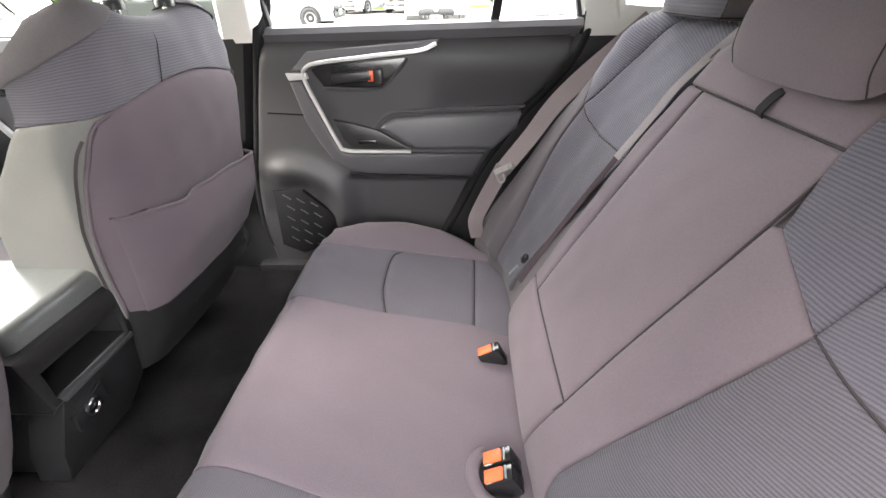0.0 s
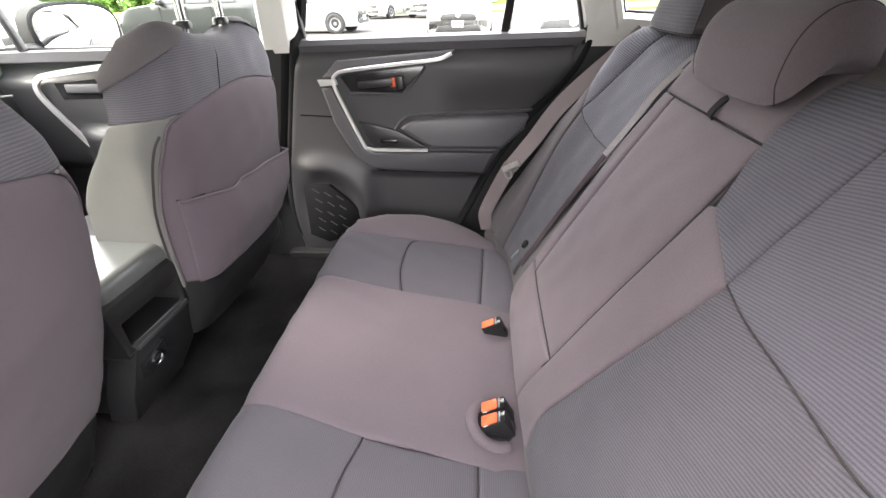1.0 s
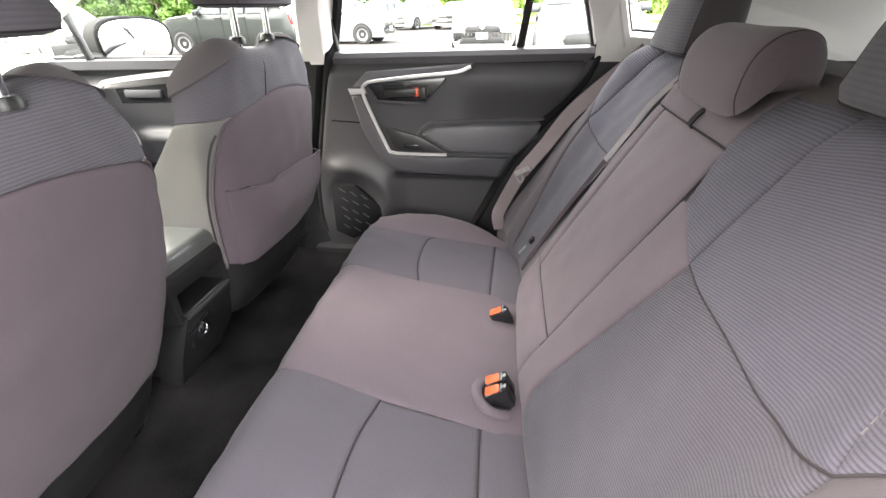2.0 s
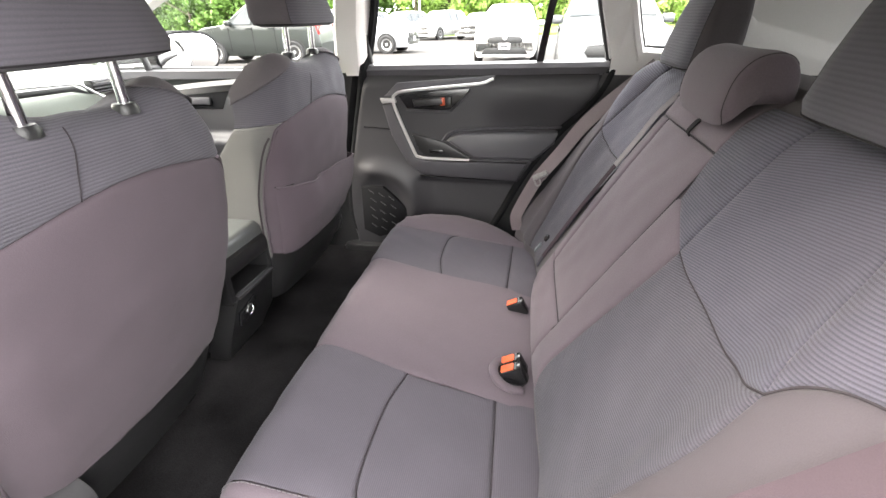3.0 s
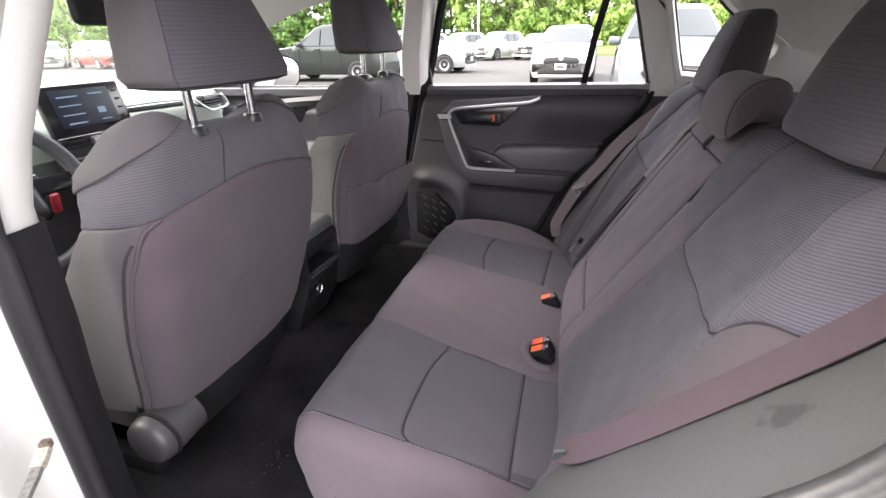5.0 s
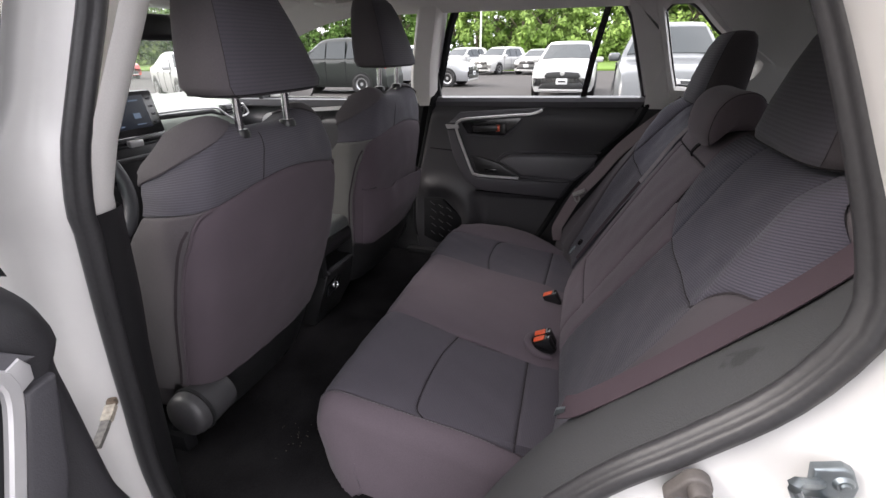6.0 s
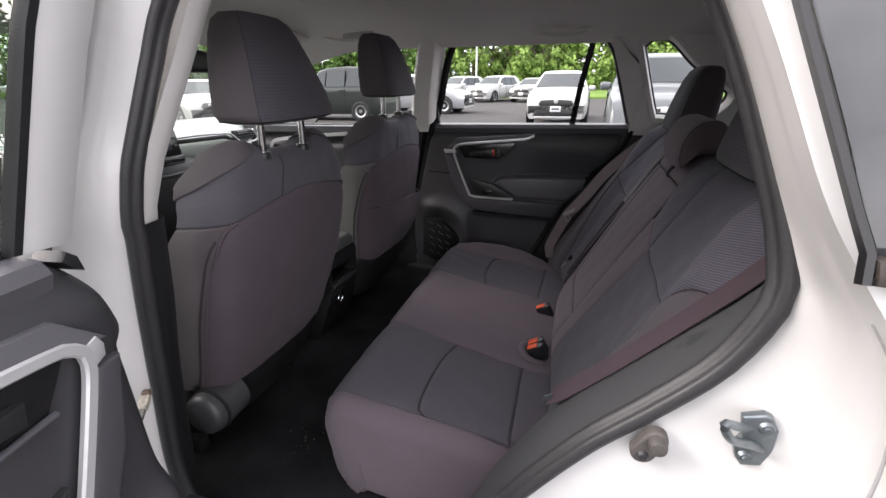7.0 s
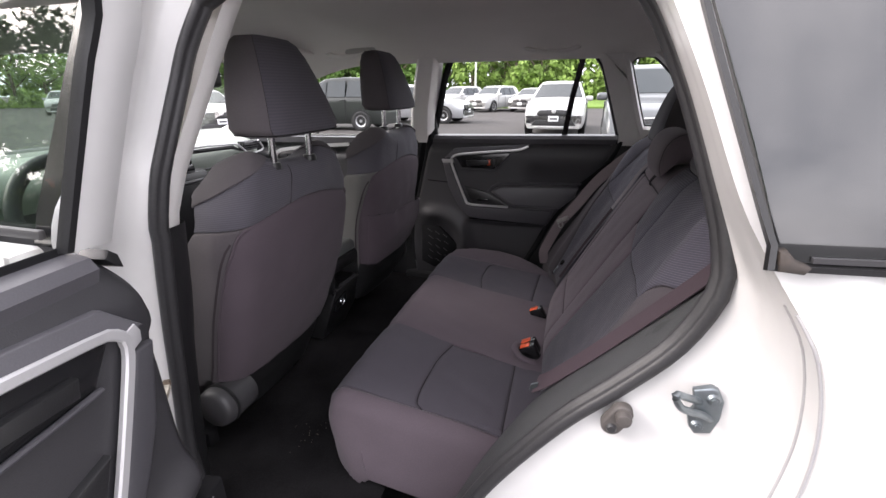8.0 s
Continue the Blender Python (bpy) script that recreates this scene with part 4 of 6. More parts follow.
def stitches(base, surf, line, lift=0.0015, gap=0.009, flip=True):
    """One row of short pale stitches along a line of a surface."""
    pts = []
    for a, b in interp(line, 80):
        p, e = np.array(surf(a, b)), 1e-3
        nn = np.cross(np.array(surf(a + e, b)) - p, np.array(surf(a, b + e)) - p)
        nn /= np.linalg.norm(nn) + 1e-12
        pts.append(p - nn * lift if flip else p + nn * lift)
    length = sum(float(np.linalg.norm(q - p)) for p, q in zip(pts, pts[1:]))
    n = int(length / gap)
    fine = interp([tuple(p) for p in pts[::4]], 3 * n)
    bm = bmesh.new()
    for k in range(n - 1):
        sweep([fine[3 * k], fine[3 * k + 2]], circle(0.0009, 5), (-0.6, 0.2, 0.7), bm=bm)
    part("stitching", bm, M_STITCH, base, "row of pale stitches")


def back_seams(base, s, inner_low):
    u_line = [(inner_low[-1][0], inner_low[-1][1]), (0.26, 1.004), (0.332, 0.999), (0.415, 0.999), (0.47, 1.012), (0.513, 1.037)]
    stitches(base, back_surf, mir([(0.497, 1.060), (0.486, 1.085), (0.471, 1.122), (0.453, 1.160), (0.442, 1.205)], s), flip=s > 0)
    seam(base, back_surf, [mir(u_line, s), mir([(0.513, 1.037), (0.532, 1.066), (0.560, 1.086), (0.60, 1.094)], s)], r=0.0014, flip=True)


LOW_L = [(0.165, 0.660), (0.140, 0.705), (0.150, 0.771), (0.174, 0.877), (0.194, 0.960), (0.206, 1.015)]
UP_L = [(0.206, 1.015), (0.211, 1.089), (0.218, 1.166), (0.222, 1.215)]
LOW_R = [(0.345, 0.655), (0.335, 0.72), (0.315, 0.88), (0.285, 0.998)]
UP_R = [(0.285, 0.998), (0.272, 1.045), (0.235, 1.15), (0.222, 1.215)]

seat60 = thing("folding_rear_seat", "wide rear seat backrest with fold-down centre armrest, ribbed grey cloth", "car seat", (0.8, -0.2, 0.6), "rear seat backs")
seat60.location = (0, 0, 0)
part("core", seat_core(-0.612, 0.262), M_SIDE, seat60)
outer_back(seat60, -1, LOW_L, UP_L, True)
ARM_L = [(-0.057, 0.752), (-0.065, 0.86), (-0.082, 1.0), (-0.095, 1.131)]
ARM_R = [(0.215, 0.752), (0.212, 0.86), (0.20, 1.0), (0.187, 1.131)]
part("armrest", panel(back_surf, [ARM_L[0], ARM_R[0]], [ARM_L[-1], ARM_R[-1]], ARM_L, ARM_R, n=22, puff=0.008, flip=True), M_PLAIN, seat60, "folded-up plum grey centre armrest")
part("lower_pad", panel(back_surf, [(-0.047, 0.640), (0.27, 0.640)], [(-0.057, 0.752), (0.215, 0.752), (0.27, 0.752)], [(-0.047, 0.640), (-0.057, 0.752)], [(0.27, 0.640), (0.27, 0.752)], puff=0.006, flip=True), M_PLAIN, seat60, "plum grey pad below the armrest")
part("inner_flank", panel(back_surf, [(-0.165, 0.655), (-0.047, 0.640)], [(-0.206, 1.015), (-0.115, 1.056), (-0.088, 1.056)], mir(LOW_L, -1), [(-0.047, 0.640), (-0.057, 0.752), (-0.065, 0.86), (-0.082, 1.0), (-0.088, 1.056)], flip=True), M_PLAIN, seat60, "plum grey flank beside the armrest")
part("inner_strip", panel(back_surf, [(-0.206, 1.015), (-0.104, 1.058)], [(-0.222, 1.205), (-0.10, 1.205)], mir(UP_L[:-1], -1) + [(-0.222, 1.205)], [(-0.104, 1.058), (-0.088, 1.131), (-0.10, 1.205)], flip=True, roll=0.005, sink=0.003), M_RIBS, seat60, "coarsely ribbed strip beside the top flap")
part("right_flank", panel(back_surf, [(0.215, 0.752), (0.27, 0.752)], [(0.187, 1.131), (0.235, 1.131)], ARM_R, [(0.27, 0.752), (0.268, 0.9), (0.262, 1.03), (0.235, 1.131)], flip=True), M_PLAIN, seat60)
part("top_flap", panel(back_surf, [(-0.088, 1.131), (0.235, 1.131)], [(-0.10, 1.218), (0.215, 1.218)], [(-0.088, 1.131), (-0.10, 1.218)], [(0.235, 1.131), (0.215, 1.218)], flip=True, sides="blr"), M_PLAIN, seat60, "plum grey top flap")
back_seams(seat60, -1, LOW_L)
seam(seat60, back_surf, [ARM_L, ARM_R, [ARM_L[0], ARM_R[0]], [(-0.088, 1.131), (0.215, 1.131)], [(-0.057, 0.752), (-0.032, 0.66)]], flip=True)
part("pull_tab", sweep(interp([(back_surf(0.036, z)[0] - b, 0.036 - 0.2 * (z - 1.15), z) for z, b in ((1.130, 0.001), (1.135, 0.007), (1.146, 0.008), (1.156, 0.006), (1.160, -0.002))], 14), strap(0.013, 0.0025), (-1, 0, 0)), M_SEAM, seat60, "black webbing pull tab")

seat40 = thing("folding_rear_seat", "narrow rear seat backrest in ribbed grey cloth", "car seat", group="rear seat backs")
part("core", seat_core(0.285, 0.612), M_SIDE, seat40)
outer_back(seat40, 1, LOW_R, UP_R, False)
back_seams(seat40, 1, LOW_R)


def headrest(name, label, c, w, d, h, lean, mat, group, posts, top_w=0.8, face=0):
    """A padded headrest on two posts. c: middle of its foot."""
    base = thing(name, label, "headrest", group=group)
    rows = []
    n = 44
    prof = [(0.0, 0.45, 0.4), (0.004, 0.80, 0.78), (0.03, 0.95, 0.95), (0.10, 1.0, 1.0), (0.35, 0.985, 0.97), (0.6, 0.95, 0.88), (0.8, 0.90, 0.76), (0.92, 0.83, 0.62), (0.98, 0.70, 0.44), (1.0, 0.40, 0.2)]
    for t, fw, fd in prof:
        fw = fw * (1 + (top_w - 1) * max(0, t - 0.1)) if t < 0.99 else fw * top_w
        row = []
        for i in range(n):
            a = 2 * math.pi * i / n
            ca, sa = math.cos(a), math.sin(a)
            k = (abs(ca) ** 4.5 + abs(sa) ** 4.5) ** (-1 / 4.5)
            row.append((c[0] + lean * t + k * ca * d / 2 * fd, c[1] + k * sa * w / 2 * fw, c[2] + h * t))
        rows.append(row)
    turn = face * n // 2
    bm = grid_bm([[r[(turn + i) % n] for i in range(6, n - 5)] for r in rows])
    bm.faces.new([bm.verts.new(p) for p in rows[0]][::-1])
    bm.faces.new([bm.verts.new(p) for p in rows[-1]])
    part("cushion", cloth_map(bm), M_CORNER, base, "plain grey sides", 60)
    part("face_panel", cloth_map(grid_bm([[r[(turn + i) % n] for i in range(-6, 7)] for r in rows])), mat, base, "ribbed face panel", 60)
    for k in ((turn + 6) % n, (turn - 6) % n):
        part("seam", sweep([r[k] for r in rows[1:-1]], circle(0.0006, 6), (1, 0, 0)), M_GROOVE, base)
    part("seam", sweep([rows[2][i % n] for i in range(n + 1)], circle(0.0012, 6), (0, 0, 1)), M_SEAM, base)
    for dy in posts:
        part("post", sweep([(c[0], c[1] + dy, c[2] + 0.03), (c[0] - 0.004, c[1] + dy, c[2] - 0.085)], circle(0.0075, 12), (1, 0, 0)), M_CHROME, base, "chrome post")
        part("guide", lathe([(0.0, 0.006), (0.014, 0.006), (0.017, 0.0), (0.017, -0.008)], (c[0] - 0.004, c[1] + dy, c[2] - 0.062), "z", 14), M_BLACK, base, "black post guide")
    return base


headrest("rear_headrest", "tall grey cloth rear headrest", (0.955, 0.375, 1.212), 0.25, 0.115, 0.185, 0.035, M_RIBH, "rear headrests", (-0.07, 0.07), face=1)
headrest("rear_headrest", "tall grey cloth rear headrest", (0.960, -0.325, 1.211), 0.28, 0.13, 0.195, 0.03, M_RIBH, "rear headrests", (-0.07, 0.07), face=1)


def centre_headrest(label):
    """A low saddle-shaped headrest: its front lip overhangs, its ends round off behind a seam."""
    base = thing("rear_headrest", label, "headrest", group="rear headrests")
    prof = interp([(0.868, 1.168), (0.862, 1.195), (0.870, 1.240), (0.892, 1.268), (0.922, 1.277), (0.946, 1.270), (0.960, 1.247), (0.963, 1.215), (0.955, 1.200), (0.925, 1.202), (0.893, 1.194), (0.868, 1.168)], 49)[:-1]
    mid = np.array((0.914, 1.228))
    rows = []
    for u in np.linspace(-1, 1, 33):
        k = (1 - abs(u) ** 8) ** 0.3 if abs(u) < 1 else 0.30
        rows.append([(mid[0] + (p[0] - mid[0]) * max(k, 0.30), 0.020 + 0.128 * u, mid[1] + (p[1] - mid[1]) * max(k, 0.30) + 0.004 * u * u) for p in prof])
    bm = grid_bm(rows, close_u=True)
    for r in (0, len(rows) - 1):
        bm.verts.ensure_lookup_table()
        bm.faces.new([bm.verts[r * 48 + i] for i in range(48)])
    bmesh.ops.recalc_face_normals(bm, faces=bm.faces)
    part("cushion", cloth_map(bm), M_PLAIN, base, "", 60)
    for u in (-0.84, 0.84):
        ring = [(mid[0] + (p[0] - mid[0]) * 1.003 * (1 - abs(u) ** 8) ** 0.3, 0.020 + 0.128 * u, mid[1] + (p[1] - mid[1]) * 1.003 * (1 - abs(u) ** 8) ** 0.3 + 0.004 * u * u) for p in prof[:26]]
        part("seam", sweep(ring, circle(0.0007, 6), (0, 1, 0)), M_ZIP, base)
    for dy in (-0.05, 0.05):
        part("post", sweep([(0.930, 0.020 + dy, 1.21), (0.925, 0.020 + dy, 1.13)], circle(0.006, 12), (1, 0, 0)), M_CHROME, base, "chrome post")
    return base


centre_headrest("low plum grey centre headrest pushed down on the backrest")

# bench cushion
Q0 = 0.178


def cush_surf(p, q):
    a, s = abs(p), (1 if p >= 0 else -1)
    z0 = 0.655 - 0.13 * (Q0 - 0.374)
    if q >= Q0:
        x, z = q, 0.655 - 0.13 * (q - 0.374)
    else:
        t, r = Q0 - q, 0.055
        if t < r * 1.5708:
            x, z = Q0 - r * math.sin(t / r), z0 - r + r * math.cos(t / r)
        else:
            x, z = Q0 - r + 0.12 * (t - r * 1.5708), z0 - r - (t - r * 1.5708)
    y, dz, r = a, 0.0, 0.055
    a0 = 0.445 if s < 0 else pl(x, (0.12, 0.17, 0.25, 0.355, 0.44, 0.54, 0.6), (0.50, 0.585, 0.64, 0.665, 0.65, 0.61, 0.56))
    if a > a0:
        t = a - a0
        if t < r * 1.4:
            y, dz = a0 + r * math.sin(t / r), r - r * math.cos(t / r)
        else:
            y, dz = a0 + r * math.sin(1.4) + 0.30 * (t - 1.4 * r), r - r * math.cos(1.4) + 0.95 * (t - 1.4 * r)
        dz += 0.02 * smooth_step((q - 0.45) / 0.2)
    k = smooth_step((0.26 - x) / 0.12)
    x += 0.6 * dz * k
    return (x + 0.0, s * y, max(0.47, z - dz))


bench = thing("rear_bench_seat", "rear bench cushion in plum grey and ribbed blue grey cloth", "car seat")
rows = [[(lambda v: (v[0] + 0.004, v[1] * 0.99, v[2] - 0.010))(cush_surf(p, q)) for p in np.linspace(-0.66, 0.84, 110)] for q in np.linspace(-0.02, 0.66, 60)]
part("core", grid_bm(rows, flip=True), M_PLAIN, bench)
LINE_L = [(-0.118, -0.02), (-0.118, 0.15), (-0.135, 0.272), (-0.155, 0.365), (-0.168, 0.50), (-0.170, 0.558)]
LINE_R = [(0.29, -0.02), (0.285, 0.17), (0.268, 0.272), (0.25, 0.365), (0.228, 0.47), (0.214, 0.558)]
F0 = -0.02
part("centre_panel", panel(cush_surf, [LINE_L[0], LINE_R[0]], [(-0.170, 0.558), (-0.16, 0.65), (0.22, 0.65), (0.214, 0.558)], LINE_L, LINE_R, n=30, puff=0.004, roll=0.005, sink=0.003, flip=True), M_PLAIN, bench, "plum grey centre panel")
for s, line in ((-1, LINE_L), (1, LINE_R)):
    a0, a1 = abs(line[3][0]), (0.452 if s < 0 else 0.515)
    a2 = 0.66 if s < 0 else 0.84
    fl = True
    front = [(s * a0, 0.365), (s * (a0 + 0.09), 0.346), (s * (a1 - 0.085), 0.343), (s * (a1 - 0.02), 0.350), (s * a1, 0.370)]
    rear = [(s * abs(line[-1][0]), 0.556), (s * a1, 0.564)]
    part("insert", panel(cush_surf, front, rear, [front[0], (s * abs(line[4][0]), 0.48), rear[0]], [front[-1], rear[-1]], n=22, flip=fl, sides="btl"), M_RIBX, bench, "finely ribbed seat insert")
    seam(bench, cush_surf, [front, rear] + ([[front[-1], rear[-1]]] if s > 0 else []))
    part("front_panel", panel(cush_surf, [line[0], (s * a1, F0)], front, line[:4], [(s * a1, F0), front[-1]], n=22, flip=fl, sides="t"), M_RIBX, bench, "finely ribbed front panel")
    stitches(bench, cush_surf, [(s * (a1 + 0.004), 0.10), (s * (a1 + 0.004), 0.34), (s * (a1 + 0.004), 0.55)])
    part("rear_strip", panel(cush_surf, rear, [(s * abs(line[-1][0]), 0.65), (s * a1, 0.65)], [rear[0], (s * abs(line[-1][0]), 0.65)], [rear[-1], (s * a1, 0.65)], n=14, flip=fl, sides="bl"), M_RIBX, bench)
    part("side_panel", panel(cush_surf, [(s * a1, F0), (s * a2, F0)], [(s * a1, 0.65), (s * a2, 0.65)], [(s * a1, F0), (s * a1, 0.65)], [(s * a2, F0), (s * a2, 0.65)], n=26, flip=fl, sides="l", roll=0.006, sink=0.003), M_PLAIN, bench, "plain plum grey side panel")


# seat belt buckles
def buckle(name, label, at, turn, pair):
    base = thing(name, label, "buckle", group="belt buckles")
    for k in range(2 if pair else 1):
        x, y, z = at
        y -= 0.029 * k
        m = pose(x, y, z, *turn)
        b = rbox(0.046, 0.026, 0.045, (0, 0, 0), 0.004)
        bmesh.ops.transform(b, matrix=m, verts=b.verts)
        part("case", b, M_GLOSS, base, "black buckle case")
        b = rbox(0.030, 0.020, 0.012, (-0.006, 0, 0.0195), 0.003)
        bmesh.ops.transform(b, matrix=m, verts=b.verts)
        part("button", b, M_RED, base, "orange red press button")
        b = rbox(0.0035, 0.020, 0.002, (0.0125, 0, 0.0222), 0.0005)
        bmesh.ops.transform(b, matrix=m, verts=b.verts)
        part("slot_edge", b, M_STEEL, base, "bright slot edge")
    return base


buckle("belt_buckle", "pair of black belt buckles with orange red buttons in the seat", (0.590, -0.083, 0.645), (0, -28, 0), True)
buckle("belt_buckle", "black belt buckle with an orange red button in the seat", (0.590, 0.150, 0.636), (0, -28, 0), False)
collar = thing("buckle_pocket", "plum grey cloth fold round the paired buckles", "cloth fold", kind="structure")
ringp = []
for a in np.linspace(radians(-120), radians(60), 30):
    x, y = 0.586 - 0.042 * math.cos(a), -0.097 + 0.045 * math.sin(a)
    ringp.append((x, y, cush_surf(y, x)[2] + 0.004 + 0.006 * math.cos(a)))
part("hem", sweep(ringp, circle(0.008, 10, 1.3), (0, 0, 1)), M_PLAIN, collar)
# A flat dark disc stands in for the shade inside the fold.
b = bmesh.new()
b.faces.new([b.verts.new((0.586 - 0.036 * math.cos(a), -0.097 + 0.040 * math.sin(a), cush_surf(-0.097, 0.586 - 0.036 * math.cos(a))[2] + 0.004)) for a in np.linspace(0, 2 * math.pi, 30)[:-1]])
part("hollow", b, M_SEAM, collar, "dark disc painted as shade in the fold")


# belts
def belt(name, label, path, ups, w=0.047, mat=None):
    base = thing(name, label, "seat belt", group="seat belts")
    part("webbing", sweep(interp(path, 40), strap(w, 0.0018), [tuple(u) for u in interp(ups, 40)], caps=True), mat or M_BELT, base)
    return base


bl = belt("seat_belt", "grey mauve belt lying along the backrest, fixed low beside the cushion", [(0.960, -0.595, 1.235), (0.868, -0.612, 1.134), (0.806, -0.614, 1.066), (0.728, -0.612, 0.981), (0.664, -0.607, 0.914), (0.640, -0.590, 0.885)], [(-0.72, -0.12, 0.68)] * 2, 0.037)
part("anchor", prism([(0.0, 0.0), (0.034, 0.0), (0.036, 0.014), (0.006, 0.02)], lambda a, b, d: (0.630 + a * 0.4, -0.600 - d, 0.880 + b * 0.5 + a * 0.3), 0.005, 0.001), M_STEEL, bl, "metal anchor plate")
br = belt("seat_belt", "grey mauve belt with a metal tongue hanging beside the backrest", [(0.93, 0.575, 1.20), (0.772, 0.598, 1.045), (0.694, 0.600, 0.935), (0.648, 0.600, 0.873), (0.636, 0.600, 0.855)], [(-0.5, -0.8, 0.3)] * 2, 0.044, M_BELTR)
part("lower_webbing", sweep(interp([(0.636, 0.601, 0.862), (0.604, 0.604, 0.795), (0.578, 0.608, 0.735), (0.566, 0.602, 0.700), (0.575, 0.596, 0.655)], 20), strap(0.042, 0.0018), (-0.4, -0.9, 0.2)), M_BELTR, br, "darker lower webbing")
part("tongue", rbox(0.012, 0.052, 0.017, (0.636, 0.590, 0.860), 0.003, (-32, 20, 65)), M_GRIP, br, "worn grey plastic tongue grip")
turn = Euler([math.radians(v) for v in (-32, 20, 65)]).to_matrix()
loop = [(0, -0.009, 0.016), (0, -0.009, 0.002), (0, -0.008, -0.012), (0, -0.005, -0.016), (0, 0.005, -0.016), (0, 0.008, -0.012), (0, 0.009, 0.002), (0, 0.009, 0.016)]
part("tongue_plate", sweep([tuple(Vector((0.628, 0.588, 0.842)) + turn @ Vector(q)) for q in loop], strap(0.005, 0.003), tuple(turn @ Vector((1, 0, 0)))), M_GRIP, br, "open steel tongue plate")
# The upper stretch is paler than the webbing below it.
bc = belt("seat_belt", "pale belt edge in the gap between the seat backs", [(0.925, 0.225, 1.205), (0.868, 0.245, 1.13), (0.835, 0.258, 1.065), (0.80, 0.270, 1.00)], [(-0.6, -0.55, 0.5)] * 2, 0.013, M_PALEBELT)
part("lower_webbing", sweep(interp([(0.80, 0.270, 1.00), (0.72, 0.275, 0.86), (0.65, 0.275, 0.73)], 20), strap(0.010, 0.0018), (-0.6, -0.55, 0.5)), M_BELT, bc, "dark lower webbing")
part("tongue_plate", rbox(0.004, 0.012, 0.030, (0.634, 0.262, 0.765), 0.001, (15, 28, 0)), M_STEEL, bc, "steel tongue plate")
part("tongue", rbox(0.010, 0.014, 0.018, (0.655, 0.266, 0.792), 0.003, (15, 28, 0)), M_GLOSS, bc, "black tongue grip")


# front seats
def front_seat(name, label, yc, pb, backs, flank, pocket, hinge_side):
    base = thing(name, label, "car seat", group="front seats")
    zs = (0.60, 0.70, 0.77, 0.945, 1.07, 1.15, 1.22, 1.30)
    xb, xo = backs, backs[4]
    wz = ((0.60, 0.70, 0.80, 0.95, 1.07, 1.15, 1.20, 1.28), (0.212, 0.222, 0.233, 0.246, 0.250, 0.238, 0.222, 0.19))

    def top_z(dy):
        a = abs(dy)
        return 1.230 + 0.026 * math.exp(-((a - 0.135) / 0.055) ** 2) - 0.080 * max(0, (a - 0.150) / 0.09) ** 1.5

    def surf(p, s):
        """p: across, 1 where the flat of the back ends; s: up, in metres, over the top at the end."""
        a, sg = abs(p), (1 if p >= 0 else -1)
        r = 0.07
        z = s
        w = pl(s, *wz)
        if a <= 1:
            dy, fx = a * (w - r), 0.010 * a * a
        elif a <= 1.5:
            t = (a - 1) / 0.5 * 1.45
            dy, fx = w - r + r * math.sin(t), 0.010 + r * (1 - math.cos(t))
        else:
            dy, fx = w - r + r * math.sin(1.45) + 0.0 * (a - 1.5), 0.010 + r * (1 - math.cos(1.45)) + (a - 1.5) * 0.13
        zt = top_z(dy * sg)
        rt = 0.045
        f2 = 0.0
        if s > zt - rt:
            t = (s - (zt - rt)) / rt
            if t < 1.5:
                z, f2 = zt - rt + rt * math.sin(t), rt * (1 - math.cos(t))
            else:
                z, f2 = zt - 0.01 * (t - 1.5), min(rt + (t - 1.5) * rt, 0.10)
        return (pl(z, zs, xb) - fx - f2, yc + sg * dy, z)

    arch = [(-1.3, 1.060), (-1.24, 1.098), (-1.1, 1.115), (-0.5, 1.135), (0.0, 1.142), (0.5, 1.135), (1.1, 1.115), (1.24, 1.098), (1.3, 1.060)]
    PB = pb
    part("back_panel", panel(surf, [(-1.44, PB + 0.016), (-1.2, PB + 0.003), (-0.95, PB), (0.0, PB), (0.95, PB), (1.2, PB + 0.003), (1.44, PB + 0.016)], arch, [(-1.44, PB + 0.016), (-1.44, 0.90), (-1.37, 1.01), (-1.3, 1.060)], [(1.44, PB + 0.016), (1.44, 0.90), (1.37, 1.01), (1.3, 1.060)], n=30, sides="tlr", roll=0.03, sink=0.006, puff=0.008), M_BACK, base, "plum grey seat back panel")
    part("shoulder_cover", panel(surf, [(-1.85, 1.106), (-1.35, 1.112), *arch[2:-2], (1.35, 1.112), (1.85, 1.106)], [(-1.25, 1.30), (1.25, 1.30)], [(-1.85, 1.106), (-1.66, 1.17), (-1.25, 1.30)], [(1.85, 1.106), (1.66, 1.17), (1.25, 1.30)], n=44, sides="b", roll=0.012, sink=0.004, puff=0.0), M_RIBF, base, "ribbed blue grey shoulder cover", 60)
    for sg in (-1, 1):
        lo = [(sg * 1.44, PB), (sg * 2.65, PB - 0.03)]
        hi = [(sg * 1.12, 1.113), (sg * 1.35, 1.112), (sg * 1.85, 1.106)]
        part("side_cover", panel(surf, lo, hi, [lo[0], (sg * 1.44, 0.90), (sg * 1.37, 1.01), (sg * 1.24, 1.098), hi[0]], [lo[1], (sg * 2.6, 0.875), (sg * 2.45, 0.98), hi[-1]], n=16, sides="tl", roll=0.03, sink=0.006, puff=0.002), flank, base, "smooth grey side cover")
        pipe = [np.array(surf(a, b)) + np.array((0.001, sg * 0.001, 0)) for a, b in interp([(sg * 1.44, PB + 0.016), (sg * 1.44, 0.90), (sg * 1.37, 1.01), (sg * 1.3, 1.058), (sg * 1.24, 1.098), (sg * 1.12, 1.114)], 40)]
        part("piping", sweep(pipe, circle(0.0028, 8), (1, 0, 0)), M_BACK, base, "plum grey piping")
